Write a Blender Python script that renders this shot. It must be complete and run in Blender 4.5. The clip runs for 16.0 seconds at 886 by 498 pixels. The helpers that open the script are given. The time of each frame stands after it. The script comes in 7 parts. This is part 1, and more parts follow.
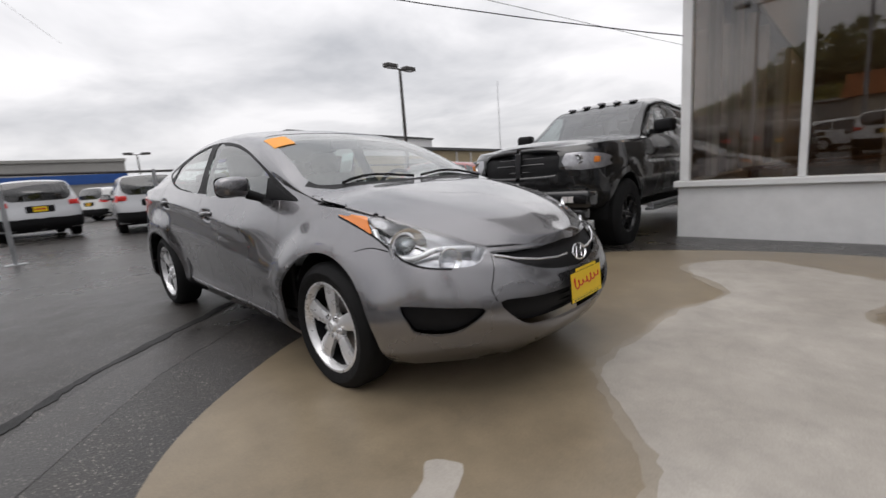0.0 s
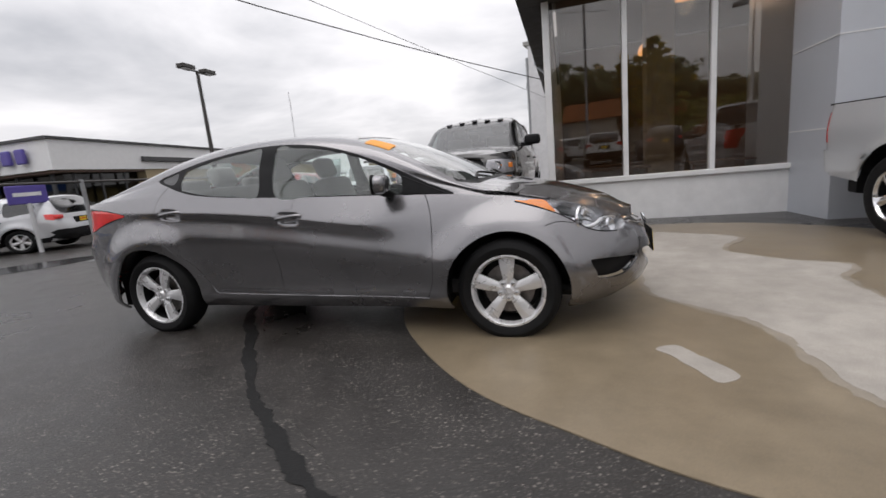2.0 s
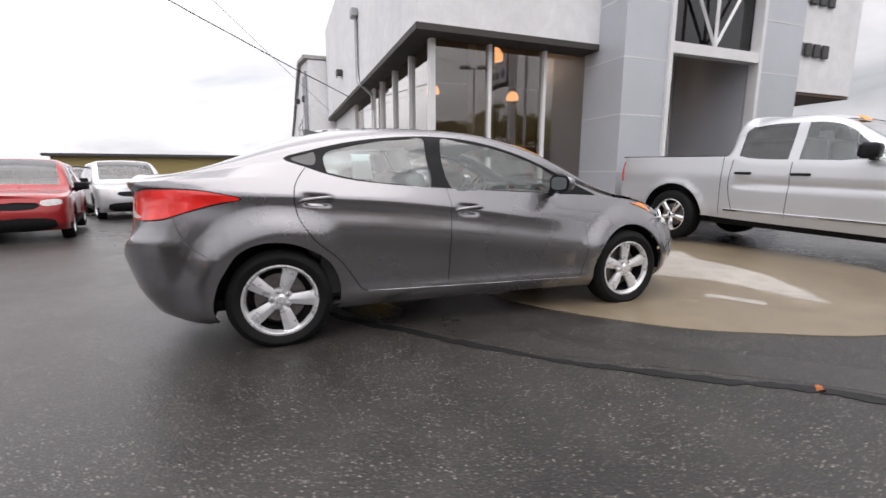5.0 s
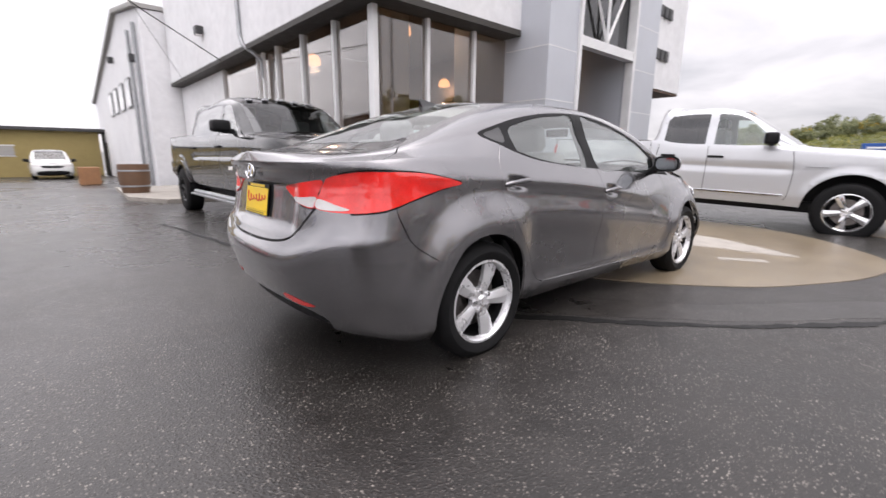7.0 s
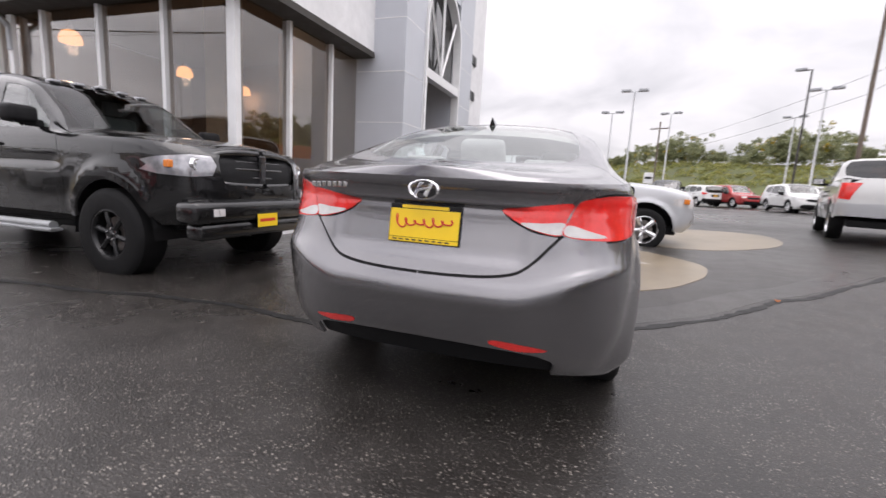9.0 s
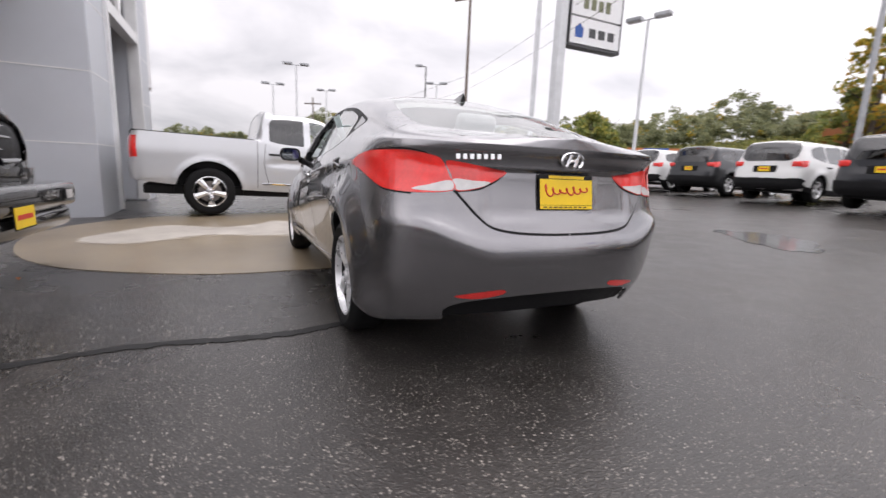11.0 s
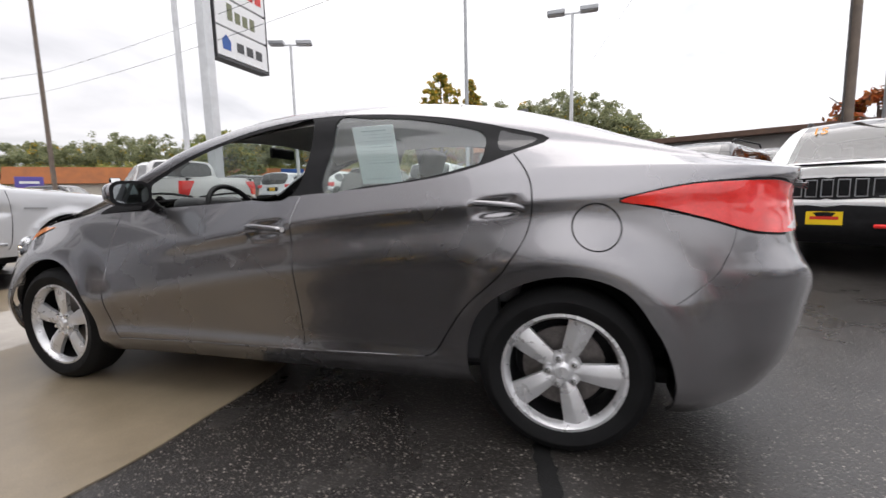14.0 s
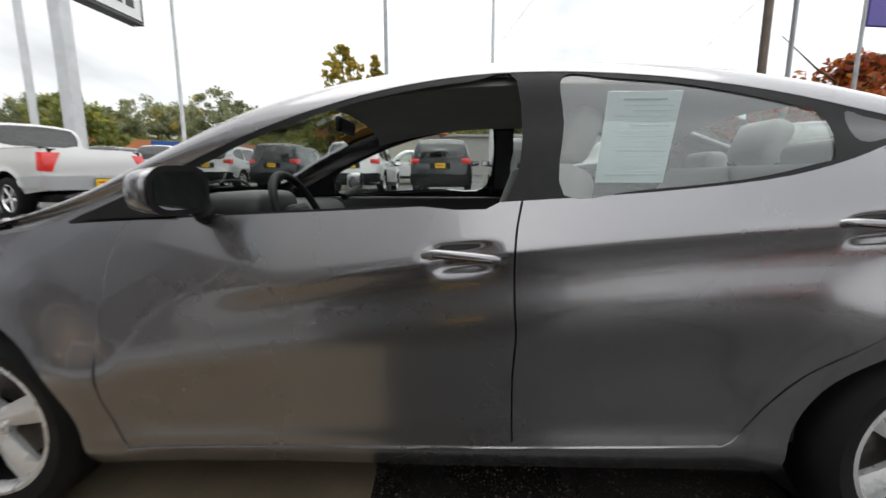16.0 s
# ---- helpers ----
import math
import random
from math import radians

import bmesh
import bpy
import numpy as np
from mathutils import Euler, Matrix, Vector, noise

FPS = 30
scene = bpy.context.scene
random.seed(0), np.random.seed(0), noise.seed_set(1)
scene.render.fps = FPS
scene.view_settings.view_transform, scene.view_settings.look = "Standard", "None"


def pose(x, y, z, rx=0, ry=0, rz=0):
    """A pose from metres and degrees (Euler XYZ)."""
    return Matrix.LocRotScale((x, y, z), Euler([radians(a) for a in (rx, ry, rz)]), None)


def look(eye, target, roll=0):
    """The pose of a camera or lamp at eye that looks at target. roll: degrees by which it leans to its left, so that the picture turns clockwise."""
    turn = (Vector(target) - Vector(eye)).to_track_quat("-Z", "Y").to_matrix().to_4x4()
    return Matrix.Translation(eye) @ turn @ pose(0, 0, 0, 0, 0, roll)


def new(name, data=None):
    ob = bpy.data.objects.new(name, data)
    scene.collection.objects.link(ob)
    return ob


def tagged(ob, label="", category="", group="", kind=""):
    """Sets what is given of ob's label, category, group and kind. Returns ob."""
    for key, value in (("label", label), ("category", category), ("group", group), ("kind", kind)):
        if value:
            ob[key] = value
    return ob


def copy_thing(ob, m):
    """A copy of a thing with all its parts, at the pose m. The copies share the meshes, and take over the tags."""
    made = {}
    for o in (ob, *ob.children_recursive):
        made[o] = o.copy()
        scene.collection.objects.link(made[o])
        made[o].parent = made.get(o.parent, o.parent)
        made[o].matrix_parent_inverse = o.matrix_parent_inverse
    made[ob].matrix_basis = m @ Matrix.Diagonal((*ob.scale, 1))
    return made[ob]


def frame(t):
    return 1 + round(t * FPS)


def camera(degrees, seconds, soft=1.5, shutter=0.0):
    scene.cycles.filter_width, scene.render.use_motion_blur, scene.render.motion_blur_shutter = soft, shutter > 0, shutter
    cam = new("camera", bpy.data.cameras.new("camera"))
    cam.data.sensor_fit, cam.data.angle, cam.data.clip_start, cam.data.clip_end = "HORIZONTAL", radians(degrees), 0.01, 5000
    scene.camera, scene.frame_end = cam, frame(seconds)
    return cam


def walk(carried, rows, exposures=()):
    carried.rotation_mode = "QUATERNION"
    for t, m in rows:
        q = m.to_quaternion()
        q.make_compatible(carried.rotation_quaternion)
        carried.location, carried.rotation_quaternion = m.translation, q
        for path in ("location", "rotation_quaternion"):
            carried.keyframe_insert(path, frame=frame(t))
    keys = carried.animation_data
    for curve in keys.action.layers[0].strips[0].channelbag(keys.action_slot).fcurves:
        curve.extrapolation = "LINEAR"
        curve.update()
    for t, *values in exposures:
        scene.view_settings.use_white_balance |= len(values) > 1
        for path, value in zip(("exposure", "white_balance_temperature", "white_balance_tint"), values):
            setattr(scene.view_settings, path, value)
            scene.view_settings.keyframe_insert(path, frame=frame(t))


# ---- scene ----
cam = camera(91.3, 16.0, shutter=0.4)
PATH = [
    (0, (3.165, -1.86, 1.004), (1.789, -0.449, 0.664), -4.3),
    (0.5, (2.92, -2.304, 1.02), (1.769, -0.708, 0.668), -6.3),
    (1, (2.55, -2.674, 1.038), (1.565, -0.965, 0.707), -5.2),
    (1.5, (2.167, -3.037, 1.067), (1.367, -1.232, 0.742), -5.8),
    (2, (1.71, -3.342, 1.078), (1.154, -1.455, 0.714), -5.4),
    (2.5, (1.219, -3.571, 1.108), (0.843, -1.63, 0.805), -7.1),
    (3, (0.718, -3.765, 1.111), (0.581, -1.792, 0.812), -4.6),
    (3.5, (0.176, -3.811, 1.133), (0.17, -1.842, 0.783), -3.5),
    (4, (-0.319, -3.815, 1.121), (-0.079, -1.864, 0.753), -0.5),
    (6.5, (-2.64, -2.666, 1.078), (-1.498, -1.069, 0.696), -1.6),
    (7, (-2.975, -2.3, 1.078), (-1.67, -0.846, 0.649), 0.6),
    (7.5, (-3.303, -1.992, 1.072), (-1.742, -0.82, 0.638), -1.3),
    (8, (-3.537, -1.57, 1.058), (-1.857, -0.569, 0.64), 0.0),
    (10.5, (-3.928, 0.853, 0.934), (-1.993, 0.43, 0.658), 2.7),
    (11, (-3.756, 1.334, 0.913), (-1.973, 0.498, 0.565), 2.4),
    (11.5, (-3.472, 1.741, 0.917), (-1.816, 0.655, 0.632), 1.5),
    (12, (-3.138, 2.087, 0.92), (-1.699, 0.725, 0.646), 1.8),
    (12.5, (-2.718, 2.269, 0.948), (-1.421, 0.774, 0.666), -0.6),
    (13, (-2.276, 2.403, 0.953), (-1.304, 0.679, 0.664), -2.4),
    (13.5, (-1.826, 2.367, 0.973), (-1.051, 0.544, 0.702), -2.4),
    (14, (-1.408, 2.405, 0.975), (-0.802, 0.515, 0.731), -1.4),
    (14.5, (-1.032, 2.391, 0.982), (-0.546, 0.475, 0.679), -1.1),
    (15, (-0.653, 2.249, 1.015), (-0.203, 0.32, 0.74), 0.0),
    (15.5, (-0.285, 2.16, 1.035), (0.053, 0.208, 0.761), -1.1),
    (16, (-0.106, 1.921, 1.055), (0.013, -0.048, 0.722), 0.0),
]
LIGHT = [(0, .10, 12), (2.5, .20, 13), (4, .40, 13), (6.5, .94, 17), (7, .93, 17), (8, .86, 17), (10.5, .82, 17), (12.5, .74, 15), (14.5, .76, 12), (16, .70, 8)]
walk(cam, [(t, look(e, g, r)) for t, e, g, r in PATH], [(t, s, 6550, tint) for t, s, tint in LIGHT])


# ---- the place ----
# ---- lofted vehicle shells ----
def curve(keys):
    """A smooth curve through pairs of (place, value)."""
    xs = np.array([k[0] for k in keys], float)
    ys = np.array([k[1] for k in keys], float)
    d = np.diff(ys) / np.diff(xs)
    h = np.diff(xs)
    m = np.empty_like(ys)
    m[0], m[-1] = d[0], d[-1]
    if len(xs) > 2:
        m[1:-1] = (d[:-1] * h[1:] + d[1:] * h[:-1]) / (h[1:] + h[:-1])

    def value(x):
        x = np.clip(np.asarray(x, float), xs[0], xs[-1])
        i = np.clip(np.searchsorted(xs, x) - 1, 0, len(h) - 1)
        t = (x - xs[i]) / h[i]
        return ((2 * t**3 - 3 * t**2 + 1) * ys[i] + (t**3 - 2 * t**2 + t) * h[i] * m[i]
                + (3 * t**2 - 2 * t**3) * ys[i + 1] + (t**3 - t**2) * h[i] * m[i + 1])
    return value


def step(x, a, b):
    t = np.clip((np.asarray(x, float) - a) / (b - a), 0, 1)
    return t * t * (3 - 2 * t)


def soft(x, w):
    """x where it is well above zero, 0 well below, rounded over w."""
    return w * np.logaddexp(0, np.asarray(x, float) / w)


class Shell:
    """Half of a car body: u runs from the tail (-1) round the side to the nose (1), v from the sill (0) over the belt (1) to the middle of the top (2)."""

    def __init__(self, nose, tail, low, belt, side, edge_y, edge_z, top, round_nose, round_tail, dents=(), bulge=0.02, sway=None):
        self.nose, self.tail, self.low, self.belt = curve(nose), curve(tail), curve(low), curve(belt)
        self.side, self.edge_y, self.edge_z, self.top = side, curve(edge_y), curve(edge_z), curve(top)
        self.rn, self.rt, self.dents, self.bulge, self.sway = round_nose, round_tail, dents, bulge, sway
        self.zn = (nose[0][0], nose[-1][0])
        self.zt = (tail[0][0], tail[-1][0])

    def ends(self, v):
        w = np.clip(v, 0, 1)
        return (self.nose(self.zn[0] + w * (self.zn[1] - self.zn[0])), self.tail(self.zt[0] + w * (self.zt[1] - self.zt[0])))

    def shrink(self, t):
        a = np.clip(np.abs(t), 0, 1)
        return np.where(t > 0, (1 - a**self.rn[0]) ** (1 / self.rn[1]), (1 - a**self.rt[0]) ** (1 / self.rt[1]))

    def at(self, u, v):
        u, v = np.asarray(u, float), np.asarray(v, float)
        t = np.sin(u * np.pi / 2)
        xn, xt = self.ends(v)
        if self.sway is not None:
            xt = self.tail(self.sway(self.zt[0] + np.clip(v, 0, 1) * (self.zt[1] - self.zt[0]), np.where(t < 0, self.shrink(t), 1)))
        x = np.where(t > 0, t * xn, t * xt)
        low, belt = self.low(x), self.belt(x)
        z1 = low + np.clip(v, 0, 1) * (belt - low)
        y1 = self.side(x, z1)
        # the upper part, through five points of the section
        yb, yc, zc, zt = self.side(x, belt), self.edge_y(x), self.edge_z(x), self.top(x)
        zc = np.maximum(zc, belt + 0.004)
        zt = np.maximum(zt, zc + 0.002)
        ys = np.stack([yb, yb * .5 + yc * .5 + self.bulge * np.minimum(1, (zc - belt) / .3), yc, yc * .62, yc * 0])
        zs = np.stack([belt, belt * .5 + zc * .5, zc, zc + (zt - zc) * .72, zt])
        w = np.clip(v - 1, 0, 1)
        ks = np.array([0, .3, .6, .78, 1.0])
        i = np.clip(np.searchsorted(ks, w) - 1, 0, 3)
        h = (ks[i + 1] - ks[i])
        s = (w - ks[i]) / h

        def hermite(p):
            d = np.diff(p, axis=0) / np.diff(ks).reshape((-1,) + (1,) * (p.ndim - 1))
            m = np.empty_like(p)
            m[0], m[-1] = d[0], d[-1]
            m[1:-1] = (d[:-1] + d[1:]) / 2
            pick = lambda a, j: np.take_along_axis(a, j[None], 0)[0]
            return ((2 * s**3 - 3 * s**2 + 1) * pick(p, i) + (s**3 - 2 * s**2 + s) * h * pick(m, i)
                    + (3 * s**2 - 2 * s**3) * pick(p, i + 1) + (s**3 - s**2) * h * pick(m, i + 1))
        up = v > 1
        y = np.where(up, hermite(ys), y1) * self.shrink(t)
        z = np.where(up, hermite(zs), z1)
        x = x + 0 * y
        for dent in self.dents:
            x, y, z = dent(x, y, z)
        return np.stack([x, y, z], -1)

    def normal(self, u, v):
        e = 1e-4
        u, v = np.asarray(u, float), np.asarray(v, float)
        a = self.at(np.minimum(u + e, 1), v) - self.at(np.maximum(u - e, -1), v)
        b = self.at(u, np.minimum(v + e, 2)) - self.at(u, np.maximum(v - e, 0))
        n = np.cross(b, a)
        n /= np.maximum(np.linalg.norm(n, axis=-1, keepdims=True), 1e-12)
        n[..., 1] = np.where(np.abs(u) > .9999, 0, n[..., 1])
        n[..., 1] = np.where(v > 1.9999, 0, n[..., 1])
        n /= np.maximum(np.linalg.norm(n, axis=-1, keepdims=True), 1e-12)
        return n

    def u_all(self, x, v):
        xn, xt = self.ends(np.asarray(v, float))
        x = np.asarray(x, float)
        t = np.where(x > 0, x / xn, x / xt)
        return np.arcsin(np.clip(t, -1, 1)) * 2 / np.pi

    def u_of(self, x, v):
        return float(self.u_all([x], [v])[0])

    def climb(self, u, a, b, axis, want, sign, n=20):
        """The v between a and b at which the section at u reaches a height (axis 2) or a width (axis 1)."""
        a, b = np.full(len(u), float(a)), np.full(len(u), float(b))
        for _ in range(n):
            v = (a + b) / 2
            under = sign * (self.at(u, v)[:, axis] - want) < 0
            a, b = np.where(under, v, a), np.where(under, b, v)
        return (a + b) / 2

    def s_all(self, pts):
        """The places on the shell that are seen at x, z from the side."""
        x, z = np.array(pts, float).T
        low, belt = self.low(x), self.belt(x)
        v = np.maximum((z - low) / (belt - low), 0)
        if (v > 1).any():
            v = np.where(v > 1, self.climb(self.u_all(x, np.ones(len(x))), 1, 2, 2, z, 1), v)
        return list(zip(self.u_all(x, v).tolist(), v.tolist()))

    def t_all(self, pts):
        """The places on the top that are seen at x, y from above."""
        x, y = np.array(pts, float).T
        u = self.u_all(x, np.ones(len(x)))
        return list(zip(u.tolist(), self.climb(u, 1, 2, 1, y, -1).tolist()))

    def e_all(self, pts, end):
        """The places on the nose (end 1) or the tail (end -1) that are seen at y, z along the car."""
        y, z = np.array(pts, float).T
        lo, hi = np.full(len(y), .45), np.full(len(y), 1.0)
        for _ in range(20):
            mid = (lo + hi) / 2
            v = self.climb(mid * end, 0, 1.6, 2, z, 1, 16)
            wide = self.at(mid * end, v)[:, 1] > y
            lo, hi = np.where(wide, mid, lo), np.where(wide, hi, mid)
        return list(zip((end * (lo + hi) / 2).tolist(), v.tolist()))

    def s(self, x, z):
        return self.s_all([(x, z)])[0]

    def t(self, x, y):
        return self.t_all([(x, y)])[0]

    def n(self, y, z):
        return self.e_all([(y, z)], 1)[0]

    def r(self, y, z):
        return self.e_all([(y, z)], -1)[0]


def rounded(points, closed=True, n=5):
    """A smooth line through points."""
    out, m = [], len(points)
    for i in range(m if closed else m - 1):
        p = [np.array(points[(i + k) % m if closed else min(max(i + k, 0), m - 1)], float) for k in (-1, 0, 1, 2)]
        for j in range(n):
            t = j / n
            out.append(tuple(.5 * (2 * p[1] + (p[2] - p[0]) * t + (2 * p[0] - 5 * p[1] + 4 * p[2] - p[3]) * t * t
                                   + (3 * p[1] - p[0] - 3 * p[2] + p[3]) * t**3)))
    if not closed:
        out.append(tuple(map(float, points[-1])))
    return out


def ribbon(line, width):
    """A closed outline of the given width along an open line."""
    a = np.array(line, float)
    d = np.gradient(a, axis=0)
    d /= np.maximum(np.linalg.norm(d, axis=1, keepdims=True), 1e-9)
    off = np.stack([-d[:, 1], d[:, 0]], 1) * width / 2
    return [tuple(p) for p in a + off] + [tuple(p) for p in (a - off)[::-1]]


def inside(poly, px, py):
    """Which of the points lie inside the outline."""
    hit = np.zeros(len(px), bool)
    for (x1, y1), (x2, y2) in zip(poly, poly[1:] + poly[:1]):
        if y1 != y2:
            hit ^= ((y1 > py) != (y2 > py)) & (px < (x2 - x1) * (py - y1) / (y2 - y1) + x1)
    return hit


def cut_cells(us, vs, outlines):
    """Cells of a grid, cut along outlines; gives them as lists of corners."""
    cells = [[[(us[i], vs[j]), (us[i + 1], vs[j]), (us[i + 1], vs[j + 1]), (us[i], vs[j + 1])]]
             for i in range(len(us) - 1) for j in range(len(vs) - 1)]
    nv = len(vs) - 1
    for poly in outlines:
        for (x1, y1), (x2, y2) in zip(poly, poly[1:] + poly[:1]):
            nx, ny = y2 - y1, x1 - x2
            if nx == 0 and ny == 0:
                continue
            i0 = max(int(np.searchsorted(us, min(x1, x2))) - 1, 0)
            i1 = min(int(np.searchsorted(us, max(x1, x2))), len(us) - 1)
            j0 = max(int(np.searchsorted(vs, min(y1, y2))) - 1, 0)
            j1 = min(int(np.searchsorted(vs, max(y1, y2))), nv)
            for i in range(i0, max(i1, i0 + 1)):
                for j in range(j0, max(j1, j0 + 1)):
                    if i >= len(us) - 1 or j >= nv:
                        continue
                    done = []
                    for c in cells[i * nv + j]:
                        ds = [(p[0] - x1) * nx + (p[1] - y1) * ny for p in c]
                        if min(ds) > -1e-12 or max(ds) < 1e-12:
                            done.append(c)
                            continue
                        a, b = [], []
                        for k in range(len(c)):
                            p, q, dp, dq = c[k], c[(k + 1) % len(c)], ds[k], ds[(k + 1) % len(c)]
                            if dp >= 0:
                                a.append(p)
                            if dp <= 0:
                                b.append(p)
                            if dp * dq < 0:
                                f = dp / (dp - dq)
                                m = (p[0] + (q[0] - p[0]) * f, p[1] + (q[1] - p[1]) * f)
                                a.append(m)
                                b.append(m)
                        done += [s for s in (a, b) if len(s) > 2]
                    cells[i * nv + j] = done
    return [c for group in cells for c in group]


def sort_cells(cells, regions, rest):
    """Gives each cell to the first region whose outline holds it."""
    mid = np.array([np.mean(c, axis=0) for c in cells])
    free, out = np.ones(len(cells), bool), {}
    for name, poly in regions:
        hit = free & inside(poly, mid[:, 0], mid[:, 1])
        free &= ~hit
        out.setdefault(name, []).extend(np.nonzero(hit)[0])
    out[rest] = list(np.nonzero(free)[0])
    return {k: [cells[i] for i in v] for k, v in out.items()}


def shell_mesh(name, shell, cells, sides=(1, -1), push=0.0, rim=0.0):
    """A mesh of cells of the shell on one or both sides, moved outwards by push, its rim turned in by rim."""
    verts, faces, norms = [], [], []
    for sgn in sides:
        index, uv = {}, []
        fs = []
        for c in cells:
            f = []
            for p in c:
                k = (round(p[0], 6), round(p[1], 6))
                if k not in index:
                    index[k] = len(uv)
                    uv.append(p)
                if not f or f[-1] != index[k]:
                    f.append(index[k])
            if len(f) > 2 and f[0] == f[-1]:
                f.pop()
            if len(set(f)) > 2:
                fs.append(f)
        if not uv:
            continue
        a = np.array(uv)
        p, n = shell.at(a[:, 0], a[:, 1]), shell.normal(a[:, 0], a[:, 1])
        p = p + n * push
        if rim:
            count = {}
            for f in fs:
                for k in range(len(f)):
                    e = (f[k], f[(k + 1) % len(f)])
                    count[e] = count.get(e, 0) + 1
            edges = [e for e in count if (e[1], e[0]) not in count
                     and not (abs(abs(a[e[0], 0]) - 1) < 1e-6 and abs(abs(a[e[1], 0]) - 1) < 1e-6)
                     and not (a[e[0], 1] > 1.99999 and a[e[1], 1] > 1.99999)]
            low, extra, en = {}, [], []
            for i in {i for e in edges for i in e}:
                low[i] = len(p) + len(extra)
                extra.append(p[i] - n[i] * rim)
                en.append(n[i])
            if extra:
                p, n = np.vstack([p, extra]), np.vstack([n, en])
            fs += [[e[1], e[0], low[e[0]], low[e[1]]] for e in edges]
        base = len(verts)
        p, n = p * (1, sgn, 1), n * (1, sgn, 1)
        verts += [tuple(q) for q in p]
        norms += [tuple(q) for q in n]
        faces += [[base + i for i in (f if sgn < 0 else f[::-1])] for f in fs]
    me = bpy.data.meshes.new(name)
    me.from_pydata(verts, [], faces)
    me.polygons.foreach_set("use_smooth", [True] * len(me.polygons))
    me.normals_split_custom_set_from_vertices(norms)
    me.update()
    return me


# ---- world, sun ----
SUN_UP, SUN_ROUND = 75, 185
world = bpy.data.worlds.new("overcast_sky")
scene.world = world
world.use_nodes = True
wn, wl = world.node_tree.nodes, world.node_tree.links
wn.clear()
sky = wn.new("ShaderNodeTexSky")
sky.sky_type, sky.sun_disc = "NISHITA", False
sky.sun_elevation, sky.sun_rotation = radians(SUN_UP), radians(SUN_ROUND)
clear = wn.new("ShaderNodeBackground")
clear.inputs["Strength"].default_value = 0.08
wl.new(sky.outputs["Color"], clear.inputs["Color"])
where = wn.new("ShaderNodeTexCoord")
split = wn.new("ShaderNodeSeparateXYZ")
wl.new(where.outputs["Generated"], split.inputs[0])
lift = wn.new("ShaderNodeMath")
lift.operation, lift.inputs[1].default_value = "MAXIMUM", 0.0
wl.new(split.outputs["Z"], lift.inputs[0])
lift2 = wn.new("ShaderNodeMath")
lift2.operation, lift2.inputs[1].default_value = "ADD", 0.22
wl.new(lift.outputs[0], lift2.inputs[0])
flat = wn.new("ShaderNodeVectorMath")
flat.operation = "DIVIDE"
comb = wn.new("ShaderNodeCombineXYZ")
for k in "XYZ":
    wl.new(lift2.outputs[0], comb.inputs[k])
wl.new(where.outputs["Generated"], flat.inputs[0])
wl.new(comb.outputs[0], flat.inputs[1])
cn = wn.new("ShaderNodeTexNoise")
cn.inputs["Scale"].default_value, cn.inputs["Detail"].default_value, cn.inputs["Roughness"].default_value = 1.15, 6.0, 0.52
cn.inputs["Distortion"].default_value = 0.35
wl.new(flat.outputs[0], cn.inputs["Vector"])
ramp = wn.new("ShaderNodeValToRGB")
ramp.color_ramp.elements[0].position, ramp.color_ramp.elements[0].color = 0.29, (0.46, 0.475, 0.50, 1)
ramp.color_ramp.elements[1].position, ramp.color_ramp.elements[1].color = 0.64, (0.88, 0.88, 0.89, 1)
wl.new(cn.outputs["Fac"], ramp.inputs[0])
cloud = wn.new("ShaderNodeBackground")
steep = wn.new("ShaderNodeMath")
steep.operation, steep.inputs[1].default_value, steep.inputs[2].default_value = "MULTIPLY_ADD", 0.95, 0.93
wl.new(lift.outputs[0], steep.inputs[0])
east = wn.new("ShaderNodeMapRange")
east.inputs["From Min"].default_value, east.inputs["From Max"].default_value = 0.1, 1.0
east.inputs["To Min"].default_value, east.inputs["To Max"].default_value = 1.0, 0.60
wl.new(split.outputs["X"], east.inputs["Value"])
heavy = wn.new("ShaderNodeMath")
heavy.operation = "MULTIPLY"
wl.new(steep.outputs[0], heavy.inputs[0])
wl.new(east.outputs[0], heavy.inputs[1])
wl.new(heavy.outputs[0], cloud.inputs["Strength"])
wl.new(ramp.outputs["Color"], cloud.inputs["Color"])
cover = wn.new("ShaderNodeMixShader")
cover.inputs[0].default_value = 0.94
wl.new(clear.outputs[0], cover.inputs[1])
wl.new(cloud.outputs[0], cover.inputs[2])
wo = wn.new("ShaderNodeOutputWorld")
wl.new(cover.outputs[0], wo.inputs["Surface"])

sun = new("sun", bpy.data.lights.new("sun", "SUN"))
sun.data.energy, sun.data.angle, sun.data.color = 0.95, radians(60), (1.0, 0.97, 0.93)
sun.matrix_world = pose(0, 0, 30, 90 - SUN_UP, 0, -SUN_ROUND + 180)


